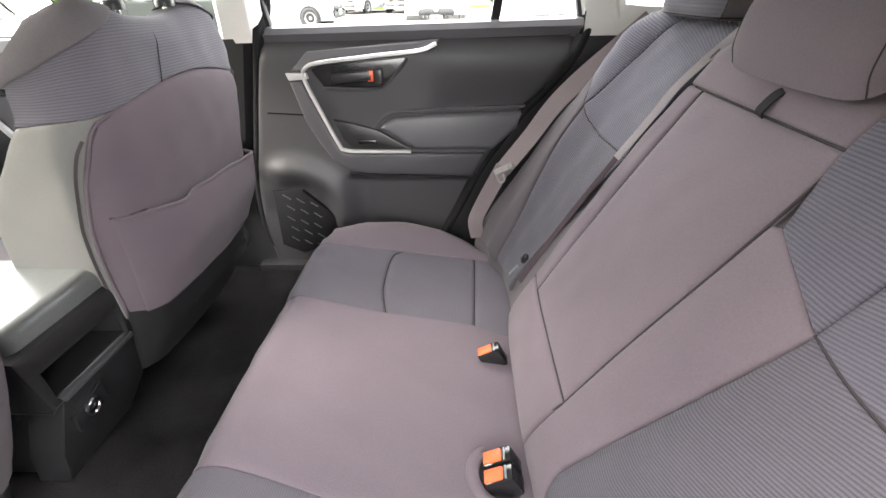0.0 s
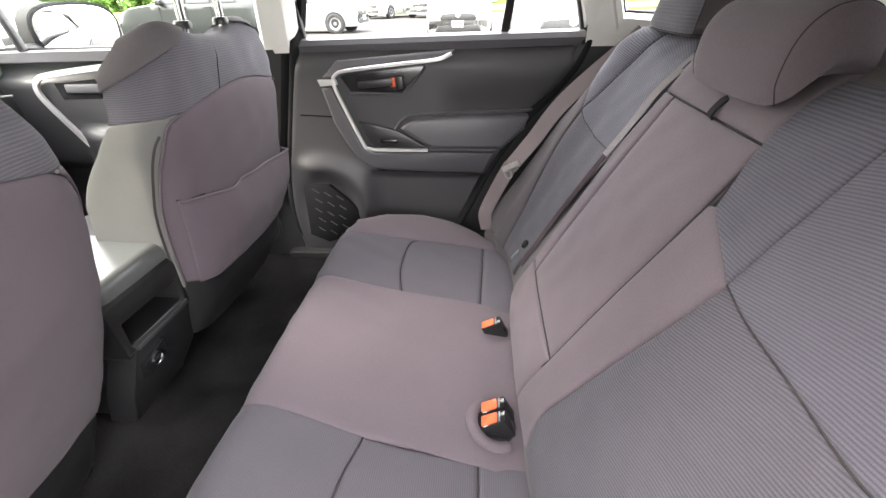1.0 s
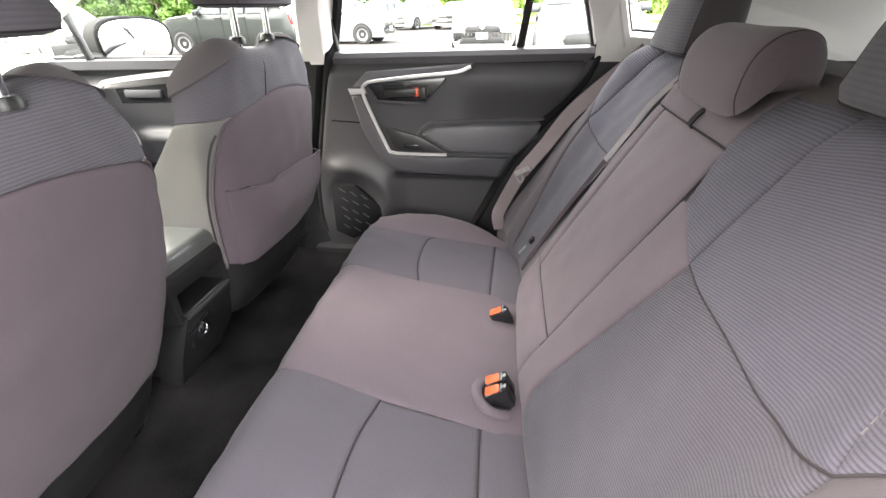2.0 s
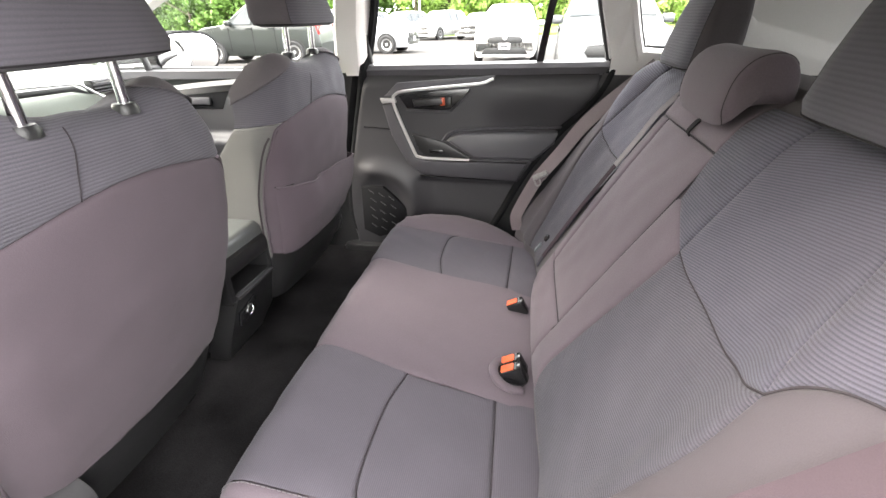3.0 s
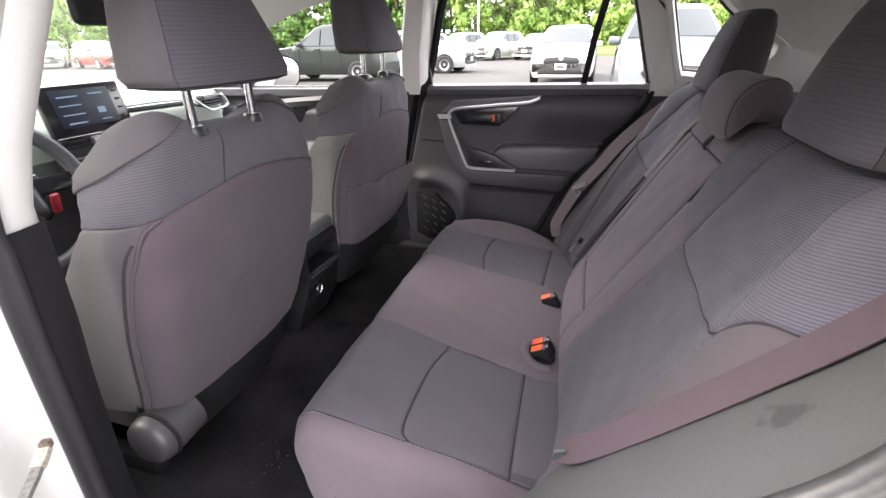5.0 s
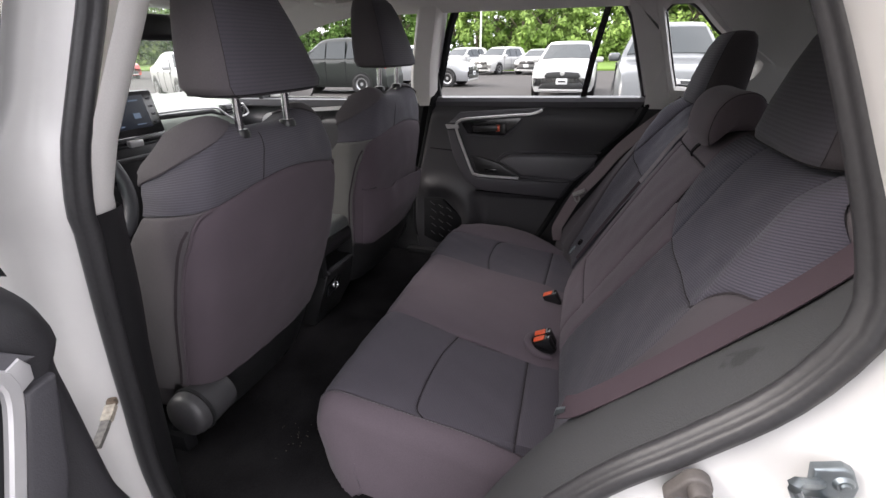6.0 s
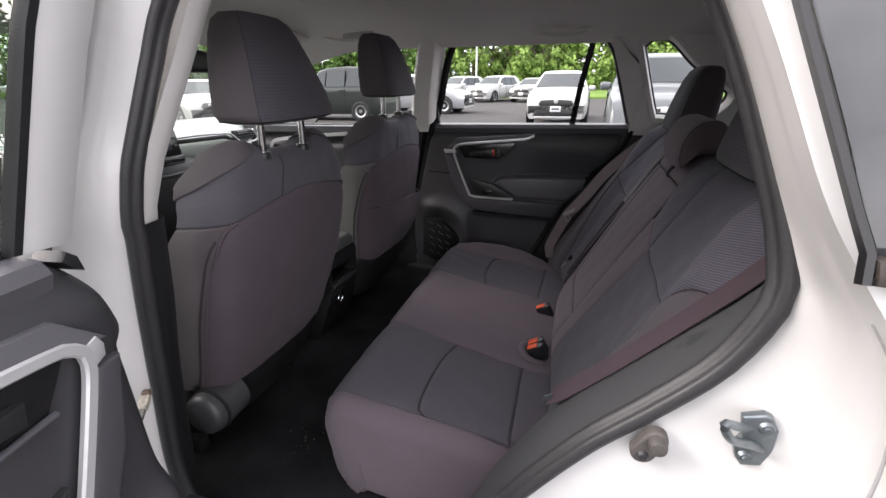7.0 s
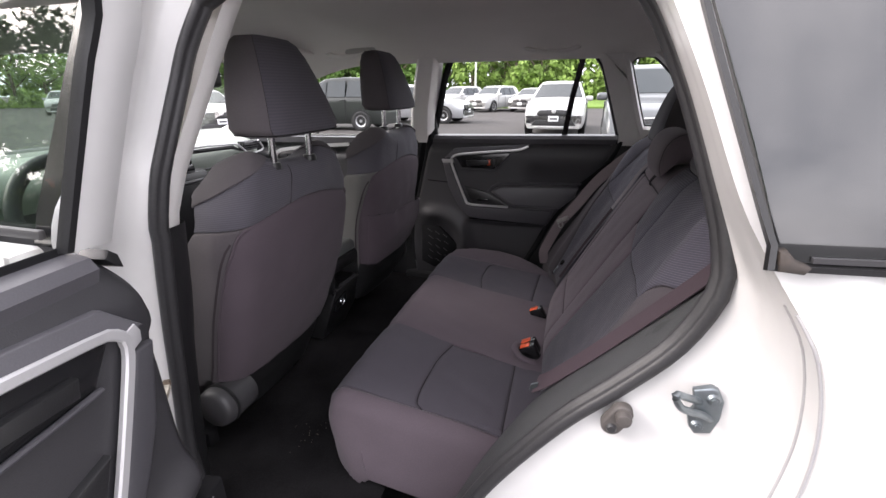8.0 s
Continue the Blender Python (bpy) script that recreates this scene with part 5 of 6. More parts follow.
    def cap_surf(p, s):
        return np.array(surf(p, s)) + np.array((0.0012, (0.0025 if p > 0 else -0.0025) * min(1.0, max(0.0, abs(p) - 0.6)), 0.0022))
    for sg in (-1, 1):
        low = [(sg * 1.72, 1.165), (sg * 1.40, 1.190), (sg * 1.08, 1.220), (sg * 0.74, 1.256)]
        high = [(sg * 1.27, 1.298), (sg * 0.70, 1.298)]
        part("shoulder_cap", panel(cap_surf, low, high, [low[0], (sg * 1.58, 1.205), high[0]], [low[-1], high[-1]], n=16, sides="br", roll=0.006, sink=0.003, puff=0.002, flip=sg > 0), M_CORNER, base, "plain grey shoulder corner", 60)
    inner = [[(pl(z, zs, xb) - 0.10 - 0.01 * math.cos(t * 3), yc + t * 0.20, z) for t in np.linspace(-1, 1, 16)] for z in np.linspace(0.70, 1.20, 12)]
    part("front_face", cloth_map(grid_bm(inner, flip=False)), M_RIBF, base, "ribbed front of the backrest")
    # seat bottom and its plastic skirts
    part("seat_base", rbox(0.50, 0.42, 0.13, (xo - 0.46, yc, 0.66), 0.04, segs=4), M_SIDE, base, "ribbed seat cushion")
    skirt = grid_bm([[tuple(np.array(surf(t * 1.6, max(PB - 0.06, z))) - np.array((0.008 + 0.5 * max(0, PB - 0.06 - z), 0, max(0, PB - 0.06 - z)))) for t in np.linspace(-1, 1, 30)] for z in np.linspace(PB - 0.15, PB + 0.015, 12)])
    part("skirt", skirt, M_BLACK, base, "black lower cover")
    for sg in (-1, 1):
        part("rail", rbox(0.50, 0.035, 0.05, (xo - 0.50, yc + sg * 0.19, 0.495), 0.006), M_DARK, base, "black seat rail")
    yo = yc + hinge_side * 0.250
    part("recliner_cap", lathe([(0.0, hinge_side * 0.016), (0.036, hinge_side * 0.015), (0.046, hinge_side * 0.008), (0.050, -hinge_side * 0.002), (0.051, -hinge_side * 0.04), (0.048, -hinge_side * 0.09)], (xo - 0.150, yo, 0.662), "y", 30), M_CAP, base, "round black recliner cap")
    part("cap_ring", lathe([(0.049, -hinge_side * 0.014), (0.0535, -hinge_side * 0.016), (0.0535, -hinge_side * 0.022), (0.049, -hinge_side * 0.024)], (xo - 0.150, yo, 0.662), "y", 30), M_BLACK, base)
    zipper = [np.array(surf(a, b)) + np.array((0.001, -0.002, 0)) for a, b in interp([(-1.505, PB + 0.02), (-1.50, 0.90), (-1.43, 1.01), (-1.37, 1.06), (-1.31, 1.085)], 40)]
    part("zipper", sweep(zipper, strap(0.0045, 0.002), [tuple(np.array((0.6, -0.8, 0)))] * 40), M_ZIP, base, "dark covered zipper")
    seam(base, surf, [[(-0.36, 1.225), (-0.42, 1.17), (-0.45, 1.137)]], r=0.0009, lift=0.0003, flip=False)
    if pocket:
        line = [(-1.30, 0.958), (-0.95, 0.948), (-0.62, 0.940), (-0.30, 0.946), (0.2, 0.945), (0.7, 0.935), (1.25, 0.925)]
        def psurf(p, s):
            v = np.array(surf(p, s))
            v[0] += (0.005 + 0.022 * smooth_step((p + 1.15) / 0.6) - 0.010 * math.exp(-((p + 0.42) / 0.16) ** 2) * smooth_step((s - 0.87) / 0.07)) * smooth_step((1.28 - p) / 0.2) * smooth_step((s - PB) / 0.12) + 0.0015
            return v
        part("map_pocket", panel(psurf, [(-1.3, PB + 0.004), (1.25, PB + 0.004)], line, [(-1.3, PB + 0.004), line[0]], [(1.25, PB + 0.004), line[-1]], n=22, sides="", roll=0.03, sink=0.0, puff=0.010), M_BACK, base, "plum grey map pocket")
        lip = [np.array(psurf(a, b)) + np.array((0.001, 0, 0)) for a, b in interp(line, 36)]
        # A dark strip paints the shade in the pocket's open mouth.
        gap = [np.array(surf(a, b + 0.004)) + np.array((0.002, 0, 0)) for a, b in interp(line, 30)]
        part("mouth_shade", sweep(gap, circle(0.0035, 8), (1, 0, 0)), M_SEAM, base, "dark strip painted as shade behind the pocket")
        part("pocket_hem", sweep(lip, circle(0.0035, 8), (1, 0, 0)), M_BACK, base, "thick pocket hem")
    return base


front_seat("driver_seat", "driver's seat seen from behind, plum grey back and ribbed shoulders", -0.345, 0.70, (-0.098, -0.064, -0.036, 0.020, 0.045, 0.055, 0.054, 0.050), M_SIDE, False, -1)
front_seat("passenger_seat", "front passenger's seat with a map pocket on its plum grey back", 0.338, 0.755, (-0.055, -0.03, -0.014, 0.004, 0.024, 0.033, 0.034, 0.030), M_LITFLANK, True, 1)
headrest("front_headrest", "ribbed grey front headrest raised on chrome posts", (0.036, -0.366, 1.288), 0.285, 0.130, 0.205, -0.045, M_RIBH, "front headrests", (-0.07, 0.07), 0.62)
headrest("front_headrest", "ribbed grey front headrest raised on chrome posts", (-0.020, 0.355, 1.312), 0.285, 0.130, 0.205, -0.045, M_RIBH, "front headrests", (-0.07, 0.07), 0.62)

# centre console
console = thing("centre_console", "black centre console with a padded lid, rear shelf and socket", "console")
part("lid", rbox(0.34, 0.215, 0.05, (-0.255, 0.030, 0.848), 0.020, segs=5), M_LID, console, "padded armrest lid")
part("lid_band", rbox(0.33, 0.205, 0.02, (-0.255, 0.030, 0.818), 0.006), M_BLACK, console)
part("body", rbox(0.30, 0.19, 0.28, (-0.33, 0.035, 0.68), 0.02), M_BLACK, console)


def con(a, b, d):
    """Place on the sloping rear face: across, up, and depth into it."""
    return (-0.088 - d + 0.10 * (b - 0.70) - 0.35 * max(0, 0.66 - b), a, b)


def loop(c, n=10):
    return [tuple(np.array(c[i]) + (np.array(c[(i + 1) % 4]) - np.array(c[i])) * k / n) for i in range(4) for k in range(n)]


o_ring = loop([(-0.088, 0.842), (0.126, 0.834), (0.122, 0.708), (-0.066, 0.720)])
i_ring = loop([(-0.054, 0.789), (0.098, 0.782), (0.101, 0.735), (-0.050, 0.738)])
rows = [[con(a + (e - a) * k, b + (f - b) * k, d) for (a, b), (e, f) in zip(o_ring, i_ring)] for k, d in ((0.0, 0.08), (0.0, 0.012), (0.10, 0.003), (0.3, 0.0), (0.75, 0.0), (0.94, 0.004), (1.0, 0.012), (1.02, 0.07))]
part("rear_frame", grid_bm(rows, close_u=True), M_BLACK, console, "black frame round the open shelf")
part("lower_panel", prism([(-0.048, 0.724), (0.116, 0.715), (0.135, 0.60), (0.10, 0.53), (-0.06, 0.53), (-0.075, 0.62)], con, 0.06, 0.008), M_BLACK, console, "black rear panel")
part("shelf_recess", rbox(0.01, 0.20, 0.10, (-0.165, 0.035, 0.745), 0.002), M_SEAM, console, "dark open shelf")
part("shelf_floor", rbox(0.075, 0.19, 0.006, (-0.13, 0.03, 0.715), 0.001), M_BLACK, console)
part("shelf_lip", prism([(-0.052, 0.737), (0.108, 0.729), (0.112, 0.718), (-0.048, 0.724)], lambda a, b, d: con(a, b, d - 0.008), 0.02, 0.004), M_CAP, console, "grey shelf lip")
part("socket_plate", prism([(-0.046, 0.682), (0.018, 0.698), (0.022, 0.655), (-0.042, 0.640)], lambda a, b, d: con(a, b, d - 0.003), 0.01, 0.003), M_GLOSS, console, "gloss black socket plate")
rows = [[(con(0, 0.673, 0)[0] + 0.005 + 0.0025 * math.sin(b), -0.014 + (0.013 + 0.0025 * math.cos(b)) * math.cos(a), 0.673 + (0.013 + 0.0025 * math.cos(b)) * math.sin(a)) for b in np.linspace(0, 2 * math.pi, 9)[:-1]] for a in np.linspace(0, 2 * math.pi, 25)]
part("socket_ring", grid_bm(rows, close_u=True), M_CHROME, console, "bright socket ring")


# dashboard and the cabin's front
dash = thing("dashboard", "black and pale grey dashboard with vents and a silver line", "dashboard")
prof = [(-0.72, 0.70), (-0.76, 0.90), (-0.76, 1.00), (-0.80, 1.06), (-0.79, 1.11), (-0.81, 1.15), (-0.86, 1.178), (-1.02, 1.195), (-1.45, 1.16)]
pr = interp(prof, 40)
# Glare is painted in: the face is paled, the sunlit top darkened.
for nm, span, mat, lab in (("top_skin", pr[22:], M_DASHTOP, "grey green dashboard top, darkened against strong sun"), ("pad_face", pr[13:23], M_DASH, "grey green dashboard pad with glare painted in"), ("lower_body", pr[:14], M_BLACK, "black lower dashboard")):
    part(nm, grid_bm([[(q[0] - 0.2 * smooth_step((abs(y) - 0.50) / 0.2), y, q[1]) for q in span] for y in np.linspace(-0.76, 0.78, 45)]), mat, dash, lab)
RIM = [(0.02, 1.176), (0.20, 1.176), (0.345, 1.168), (0.365, 1.163), (0.425, 1.120), (0.445, 1.114), (0.515, 1.120), (0.532, 1.128), (0.528, 1.140), (0.500, 1.174)]
part("silver_line", sweep([tuple(np.array((-0.768, *RIM[i])) + (np.array((-0.768, *RIM[i + 1])) - np.array((-0.768, *RIM[i]))) * k / 6) for i in range(len(RIM) - 1) for k in range(6)], circle(0.0042, 8), (1, 0, 0)), M_SILVER, dash, "satin silver line round the vent")
# Black strip in place of the shade in the gap below the rim.
part("shadow_gap", prism([(0.02, 1.171), (0.345, 1.163), (0.40, 1.130), (0.34, 1.146), (0.02, 1.155)], lambda a, b, d: (-0.772 - d, a, b), 0.02, 0.002), M_BLACK, dash, "black strip painted for the shaded gap below the silver line")
part("knee_line", sweep([(-0.770, 0.08, 1.088), (-0.770, 0.35, 1.082), (-0.772, 0.57, 1.066)], circle(0.004, 8), (1, 0, 0)), M_BLACK, dash, "black groove along the pad")
vc = (-0.785, 0.462, 1.150)
part("vent", rbox(0.03, 0.105, 0.042, (vc[0] - 0.005, vc[1], vc[2]), 0.004), M_GLOSS, dash, "black air vent")
for k in range(4):
    part("vent_slat", rbox(0.012, 0.095, 0.003, (vc[0] + 0.012, vc[1], vc[2] - 0.015 + 0.010 * k), 0.0), M_SOFT, dash)
part("ledge", sweep([(-0.785, 0.10, 1.055), (-0.785, 0.40, 1.05), (-0.795, 0.52, 1.045)], strap(0.035, 0.02), (1, 0, 0)), M_BLACK, dash)
part("centre_block", rbox(0.10, 0.30, 0.40, (-0.77, 0.0, 0.90), 0.03), M_BLACK, dash, "black centre stack")
part("knob", lathe([(0.0, 0.03), (0.020, 0.03), (0.024, 0.0)], (-0.73, 0.10, 1.03), "x", 18), M_SILVER, dash, "silver knob")
part("stack_vent", rbox(0.03, 0.24, 0.050, (-0.755, -0.03, 1.095), 0.004), M_GLOSS, dash, "black centre vent")
for k in range(3):
    part("vent_slat", rbox(0.008, 0.225, 0.003, (-0.739, -0.03, 1.083 + 0.013 * k), 0.001), M_SOFT, dash)
part("stack_ledge", rbox(0.05, 0.27, 0.014, (-0.735, -0.03, 1.060), 0.005, segs=3), M_CAP, dash, "grey ledge below the vent")
part("stack_button", rbox(0.02, 0.048, 0.022, (-0.733, -0.045, 1.102), 0.004), M_SILVER, dash, "silver button")

scr = thing("touch_screen", "lit navy touch screen standing on the dashboard", "screen")
scr_m = pose(-0.745, -0.050, 1.188, 0, -10, 0)
def scr_part(name, sx, sy, sz, at, mat, label="", bev=0.003):
    b = rbox(sx, sy, sz, at, bev)
    bmesh.ops.transform(b, matrix=scr_m, verts=b.verts)
    part(name, b, mat, scr, label)
scr_part("housing", 0.025, 0.235, 0.135, (0, 0, 0), M_GLOSS, "gloss black housing", 0.008)
scr_part("display", 0.004, 0.165, 0.098, (0.0125, -0.005, 0.004), M_SCREEN, "lit navy display", 0.001)
for dy, dz, w, hh in ((-0.045, 0.035, 0.055, 0.004), (-0.045, 0.012, 0.06, 0.003), (-0.045, -0.012, 0.06, 0.003), (-0.045, -0.035, 0.05, 0.004), (0.035, 0.038, 0.04, 0.004), (0.035, -0.008, 0.022, 0.016), (0.04, -0.034, 0.03, 0.003)):
    scr_part("screen_bar", 0.002, w, hh, (0.0152, dy, dz), M_SCRTEXT, "", 0.0)
for k in range(4):
    scr_part("button", 0.004, 0.012, 0.006, (0.0135, 0.097, 0.04 - 0.024 * k), M_SOFT, "", 0.001)

wheel = thing("steering_wheel", "black steering wheel behind the driver's seat", "steering wheel")
wm = pose(-0.60, -0.405, 1.05, 0, 65, 0)
rows = [[wm @ Vector(((0.184 + 0.018 * math.cos(b)) * math.cos(a), (0.184 + 0.018 * math.cos(b)) * math.sin(a), 0.018 * math.sin(b))) for b in np.linspace(0, 2 * math.pi, 11)[:-1]] for a in np.linspace(0, 2 * math.pi, 49)]
part("rim", grid_bm(rows, close_u=True), M_SOFT, wheel, "black leather rim", 60)
hb = rbox(0.16, 0.17, 0.05, (0, 0, -0.015), 0.03, segs=4)
bmesh.ops.transform(hb, matrix=wm, verts=hb.verts)
part("hub", hb, M_BLACK, wheel)
for a in (90, -90, 180):
    sp = rbox(0.13, 0.04, 0.02, (0.115, 0, -0.01), 0.006)
    bmesh.ops.transform(sp, matrix=wm @ pose(0, 0, 0, 0, 0, a), verts=sp.verts)
    part("spoke", sp, M_GLOSS, wheel)
key = thing("key_tag", "car key with a red tag hanging by the wheel", "key")
part("tag", rbox(0.012, 0.022, 0.05, (-0.66, -0.265, 0.985), 0.004, (0, 10, 12)), material("red tag", (0.35, 0.02, 0.03), 0.4), key, "red plastic tag")
part("ring", sweep([(-0.66, -0.268 + 0.012 * math.cos(a), 1.028 + 0.012 * math.sin(a)) for a in np.linspace(0, 6.28, 16)], circle(0.0012, 6), (1, 0, 0)), M_STEEL, key)
part("blade", rbox(0.006, 0.012, 0.04, (-0.665, -0.28, 1.045), 0.002, (20, 0, 0)), M_STEEL, key)

# windscreen, its pillars, the front side and the closed front door on the far side
wind = part("window_front", grid_bm([[(-0.60 - 0.75 * t, y, 1.49 - 0.33 * t) for t in np.linspace(0, 1, 6)] for y in np.linspace(-0.66, 0.66, 8)]), M_CLEAR, None)
tagged(wind, "large sloping windscreen", "window", kind="structure")
wind.visible_shadow = False
for s in (1, -1):
    tagged(part("pillar_front", sweep(interp([(-0.36, s * 0.655, 1.525), (-0.523, s * 0.668, 1.472), (-0.85, s * 0.72, 1.340), (-1.01, s * 0.738, 1.245), (-1.38, s * 0.775, 1.10)], 24), circle(0.024, 10, 1.3), (0, 0, 1)), M_TRIM, None), "pale grey windscreen pillar", "pillar", kind="structure")
tagged(part("divider_post", sweep([(-0.885, 0.745, 1.31), (-0.868, 0.762, 1.15)], circle(0.011, 10, 1.0, 1.4), (0, 1, 0)), M_BLACK, None), "black post between the front side windows", "post", kind="structure")
tagged(part("cowl", rbox(0.10, 1.5, 0.5, (-1.46, 0, 0.92), 0.02), M_BLACK, None), "black bulkhead below the windscreen", "wall", kind="structure")
hood = part("bonnet", grid_bm([[(x, y, 1.10 - 0.10 * ((x + 1.45) / -0.95) ** 2 - 0.05 * (y / 0.8) ** 4) for y in np.linspace(-0.8, 0.8, 17)] for x in np.linspace(-1.40, -2.35, 12)]), M_WHITE, None)
tagged(hood, "white painted bonnet beyond the windscreen", "bonnet", kind="structure")

fd = thing("door_3", "closed front passenger door with charcoal lining and silver trim", "car door", kind="structure")
rows = [[(x, 0.775 - 0.03 * smooth_step((1.10 - z) / 0.03) * smooth_step((z - 0.78) / 0.03) - 0.04 * smooth_step((0.93 - z) / 0.02) * smooth_step((z - 0.80) / 0.02) * smooth_step((x + 0.8) / 0.1), z) for x in np.linspace(-1.25, -0.11, 50)] for z in np.linspace(0.45, 1.17, 50)]
part("lining", grid_bm(rows, flip=True), M_LINING, fd, "", 60)
part("belt_pad", sweep([(-1.25, 0.765, 1.150), (-0.10, 0.765, 1.160)], [(-0.03, -0.02), (0.03, -0.02), (0.03, 0.008), (-0.02, 0.012), (-0.03, 0.0)], (0, 0, 1)), M_SOFT, fd)
part("trim_line", sweep([(x, 0.735, z) for x, z in interp([(-0.42, 1.132), (-0.608, 1.118), (-0.797, 1.097), (-0.845, 1.080), (-0.858, 1.05), (-0.840, 1.005), (-0.765, 0.890), (-0.745, 0.868), (-0.70, 0.858), (-0.50, 0.855)], 60)], strap(0.016, 0.010), (0, 1, 0)), M_SILVER, fd, "satin silver trim line")
part("handle_lever", rbox(0.14, 0.012, 0.026, (-0.69, 0.738, 1.055), 0.004), M_SOFT, fd, "charcoal door handle")
part("handle_bowl", prism([(-0.80, 1.070), (-0.54, 1.092), (-0.58, 1.025), (-0.79, 1.020)], lambda a, b, d: (a, 0.744 + d, b), 0.004), M_GLOSS, fd)
g = bmesh.new()
g.faces.new([g.verts.new((x, wall_y(z) + 0.012, z)) for x, z in ((-0.11, 1.17), (-1.2, 1.15), (-0.62, 1.48), (-0.40, 1.51), (-0.04, 1.51))])
pane = part("pane", g, M_CLEAR, fd, "clear wound-up window glass")
pane.visible_shadow = False
fl = thing("door_4", "closed driver's door with charcoal lining", "car door", kind="structure")
part("lining", grid_bm([[(x, -0.775, z) for x in np.linspace(-1.25, -0.11, 10)] for z in np.linspace(0.45, 1.17, 8)]), M_SOFT, fl)
part("belt_strip", rbox(1.12, 0.012, 0.016, (-0.66, -0.828, 1.175), 0.004), M_CAP, fl, "grey belt strip")
part("outer_skin", rbox(1.15, 0.06, 0.72, (-0.68, -0.85, 0.80), 0.02), M_WHITE, fl, "white painted outer skin")
g = bmesh.new()
g.faces.new([g.verts.new((x, -wall_y(z) - 0.050, z)) for x, z in ((-0.10, 1.17), (-1.2, 1.15), (-0.62, 1.48), (-0.40, 1.51), (-0.04, 1.51))])
pane = part("pane", g, M_SIDEGLASS, fl, "clear wound-up window glass")
pane.visible_shadow = False

wing = thing("wing_mirror", "dark wing mirror outside the front passenger window", "mirror")


def mirror_oval(a, b, n=36):
    """Outline of a soft-cornered oval."""
    return [(a * math.copysign(abs(math.cos(w)) ** 0.7, math.cos(w)), b * math.copysign(abs(math.sin(w)) ** 0.7, math.sin(w))) for w in np.linspace(0, 2 * math.pi, n + 1)[:-1]]


def wing_place(lift):
    return lambda a, b, d: (-0.86 + 0.46 * a + 0.888 * (lift - d), 0.99 + 0.888 * a - 0.46 * (lift - d), 1.208 + b)


part("housing", prism(mirror_oval(0.138, 0.086), wing_place(-0.006), 0.10, 0.0), M_DARK, wing, "black mirror housing")
part("rim", prism(mirror_oval(0.136, 0.084), wing_place(0.0), 0.012, 0.004), M_DARK, wing, "black mirror rim")
part("mirror_glass", prism(mirror_oval(0.127, 0.075), wing_place(0.004), 0.006, 0.0015), material("mirror", (0.9, 0.9, 0.9), 0.02, metal=1.0, vary=0.01), wing, "mirror glass")
part("stalk", rbox(0.06, 0.10, 0.05, (-0.95, 0.85, 1.15), 0.01), M_BLACK, wing)

rv = thing("inside_mirror", "black inside mirror below the roof", "mirror")
part("housing", rbox(0.035, 0.24, 0.07, (-0.58, 0.0, 1.43), 0.018, segs=3), M_BLACK, rv)
part("stalk", sweep([(-0.60, 0, 1.45), (-0.66, 0, 1.49)], circle(0.012, 8), (0, 1, 0)), M_BLACK, rv)
for s in (1, -1):
    vis = thing("sun_visor", "pale grey sun visor folded up below the roof", "visor", group="sun visors")
    part("board", rbox(0.17, 0.40, 0.018, (-0.495, s * 0.34, 1.512), 0.008, (0, -15, 0), 3), M_LINER, vis)
    part("hinge", rbox(0.02, 0.03, 0.02, (-0.52, s * 0.56, 1.50), 0.004), M_TRIM, vis)
def grab_handle(label, x0, x1, y, z):
    """A bowed handle on two mounts below the roof's edge."""
    base = thing("grab_handle", label, "handle", group="grab handles")
    part("bar", sweep(interp([(x0, y, z), (x0 + 0.01, y - 0.025, z - 0.02), (x0 + 0.06, y - 0.035, z - 0.033), ((x0 + x1) / 2, y - 0.037, z - 0.035), (x1 - 0.05, y - 0.035, z - 0.033), (x1 - 0.01, y - 0.025, z - 0.02), (x1, y, z)], 30), circle(0.009, 10), (0, 0, 1)), M_TRIM, base)
    # The plate's darker grey paints the shade that outlines the handle.
    part("recess", rbox(x1 - x0 + 0.05, 0.05, 0.012, ((x0 + x1) / 2, y - 0.012, z - 0.010), 0.006, (-22, 0, 0)), M_RECESS, base, "recess plate behind the handle, shade painted into its grey")
    for x in (x0, x1):
        part("mount", rbox(0.04, 0.03, 0.03, (x, y, z - 0.005), 0.008), M_TRIM, base)


grab_handle("pale grey grab handle over the closed rear door", 0.44, 0.65, 0.60, 1.545)
grab_handle("pale grey grab handle over the front passenger door", -0.385, -0.18, 0.555, 1.548)

# crumbs trodden into the carpet
rc = random.Random(9)
bm = bmesh.new()
for k in range(26):
    x, y, r = rc.gauss(0.03, 0.03), rc.gauss(-0.41, 0.04), rc.uniform(0.0006, 0.0014)
    z = 0.476 + 0.05 * math.exp(-(y / 0.12) ** 2) - 0.012 * math.exp(-((abs(y) - 0.36) / 0.14) ** 2)
    rbox(2 * r, 1.4 * r, r, (x, y, z + r * 0.4), 0.0, (rc.uniform(0, 40), rc.uniform(0, 40), rc.uniform(0, 180)), bm=bm)
solid("crumbs", bm, material("dry brown crumbs", (0.085, 0.075, 0.06), 0.9, vary=0.4, scale=300), "dry brown crumbs trodden into the black carpet", "crumbs", "stuff", 0)

# outdoors
ground = solid("ground", grid_bm([[(x, y, 0.0) for x in np.linspace(-400, 400, 3)] for y in np.linspace(-400, 400, 3)]), M_ASPHALT, "worn grey asphalt parking lot", "ground", "structure")
verge = solid("verge", rbox(160, 46, 0.16, (-5, 58, 0.06), 0.02), M_GRASS, "mown green grass verge behind the parked cars", "grass", "structure")


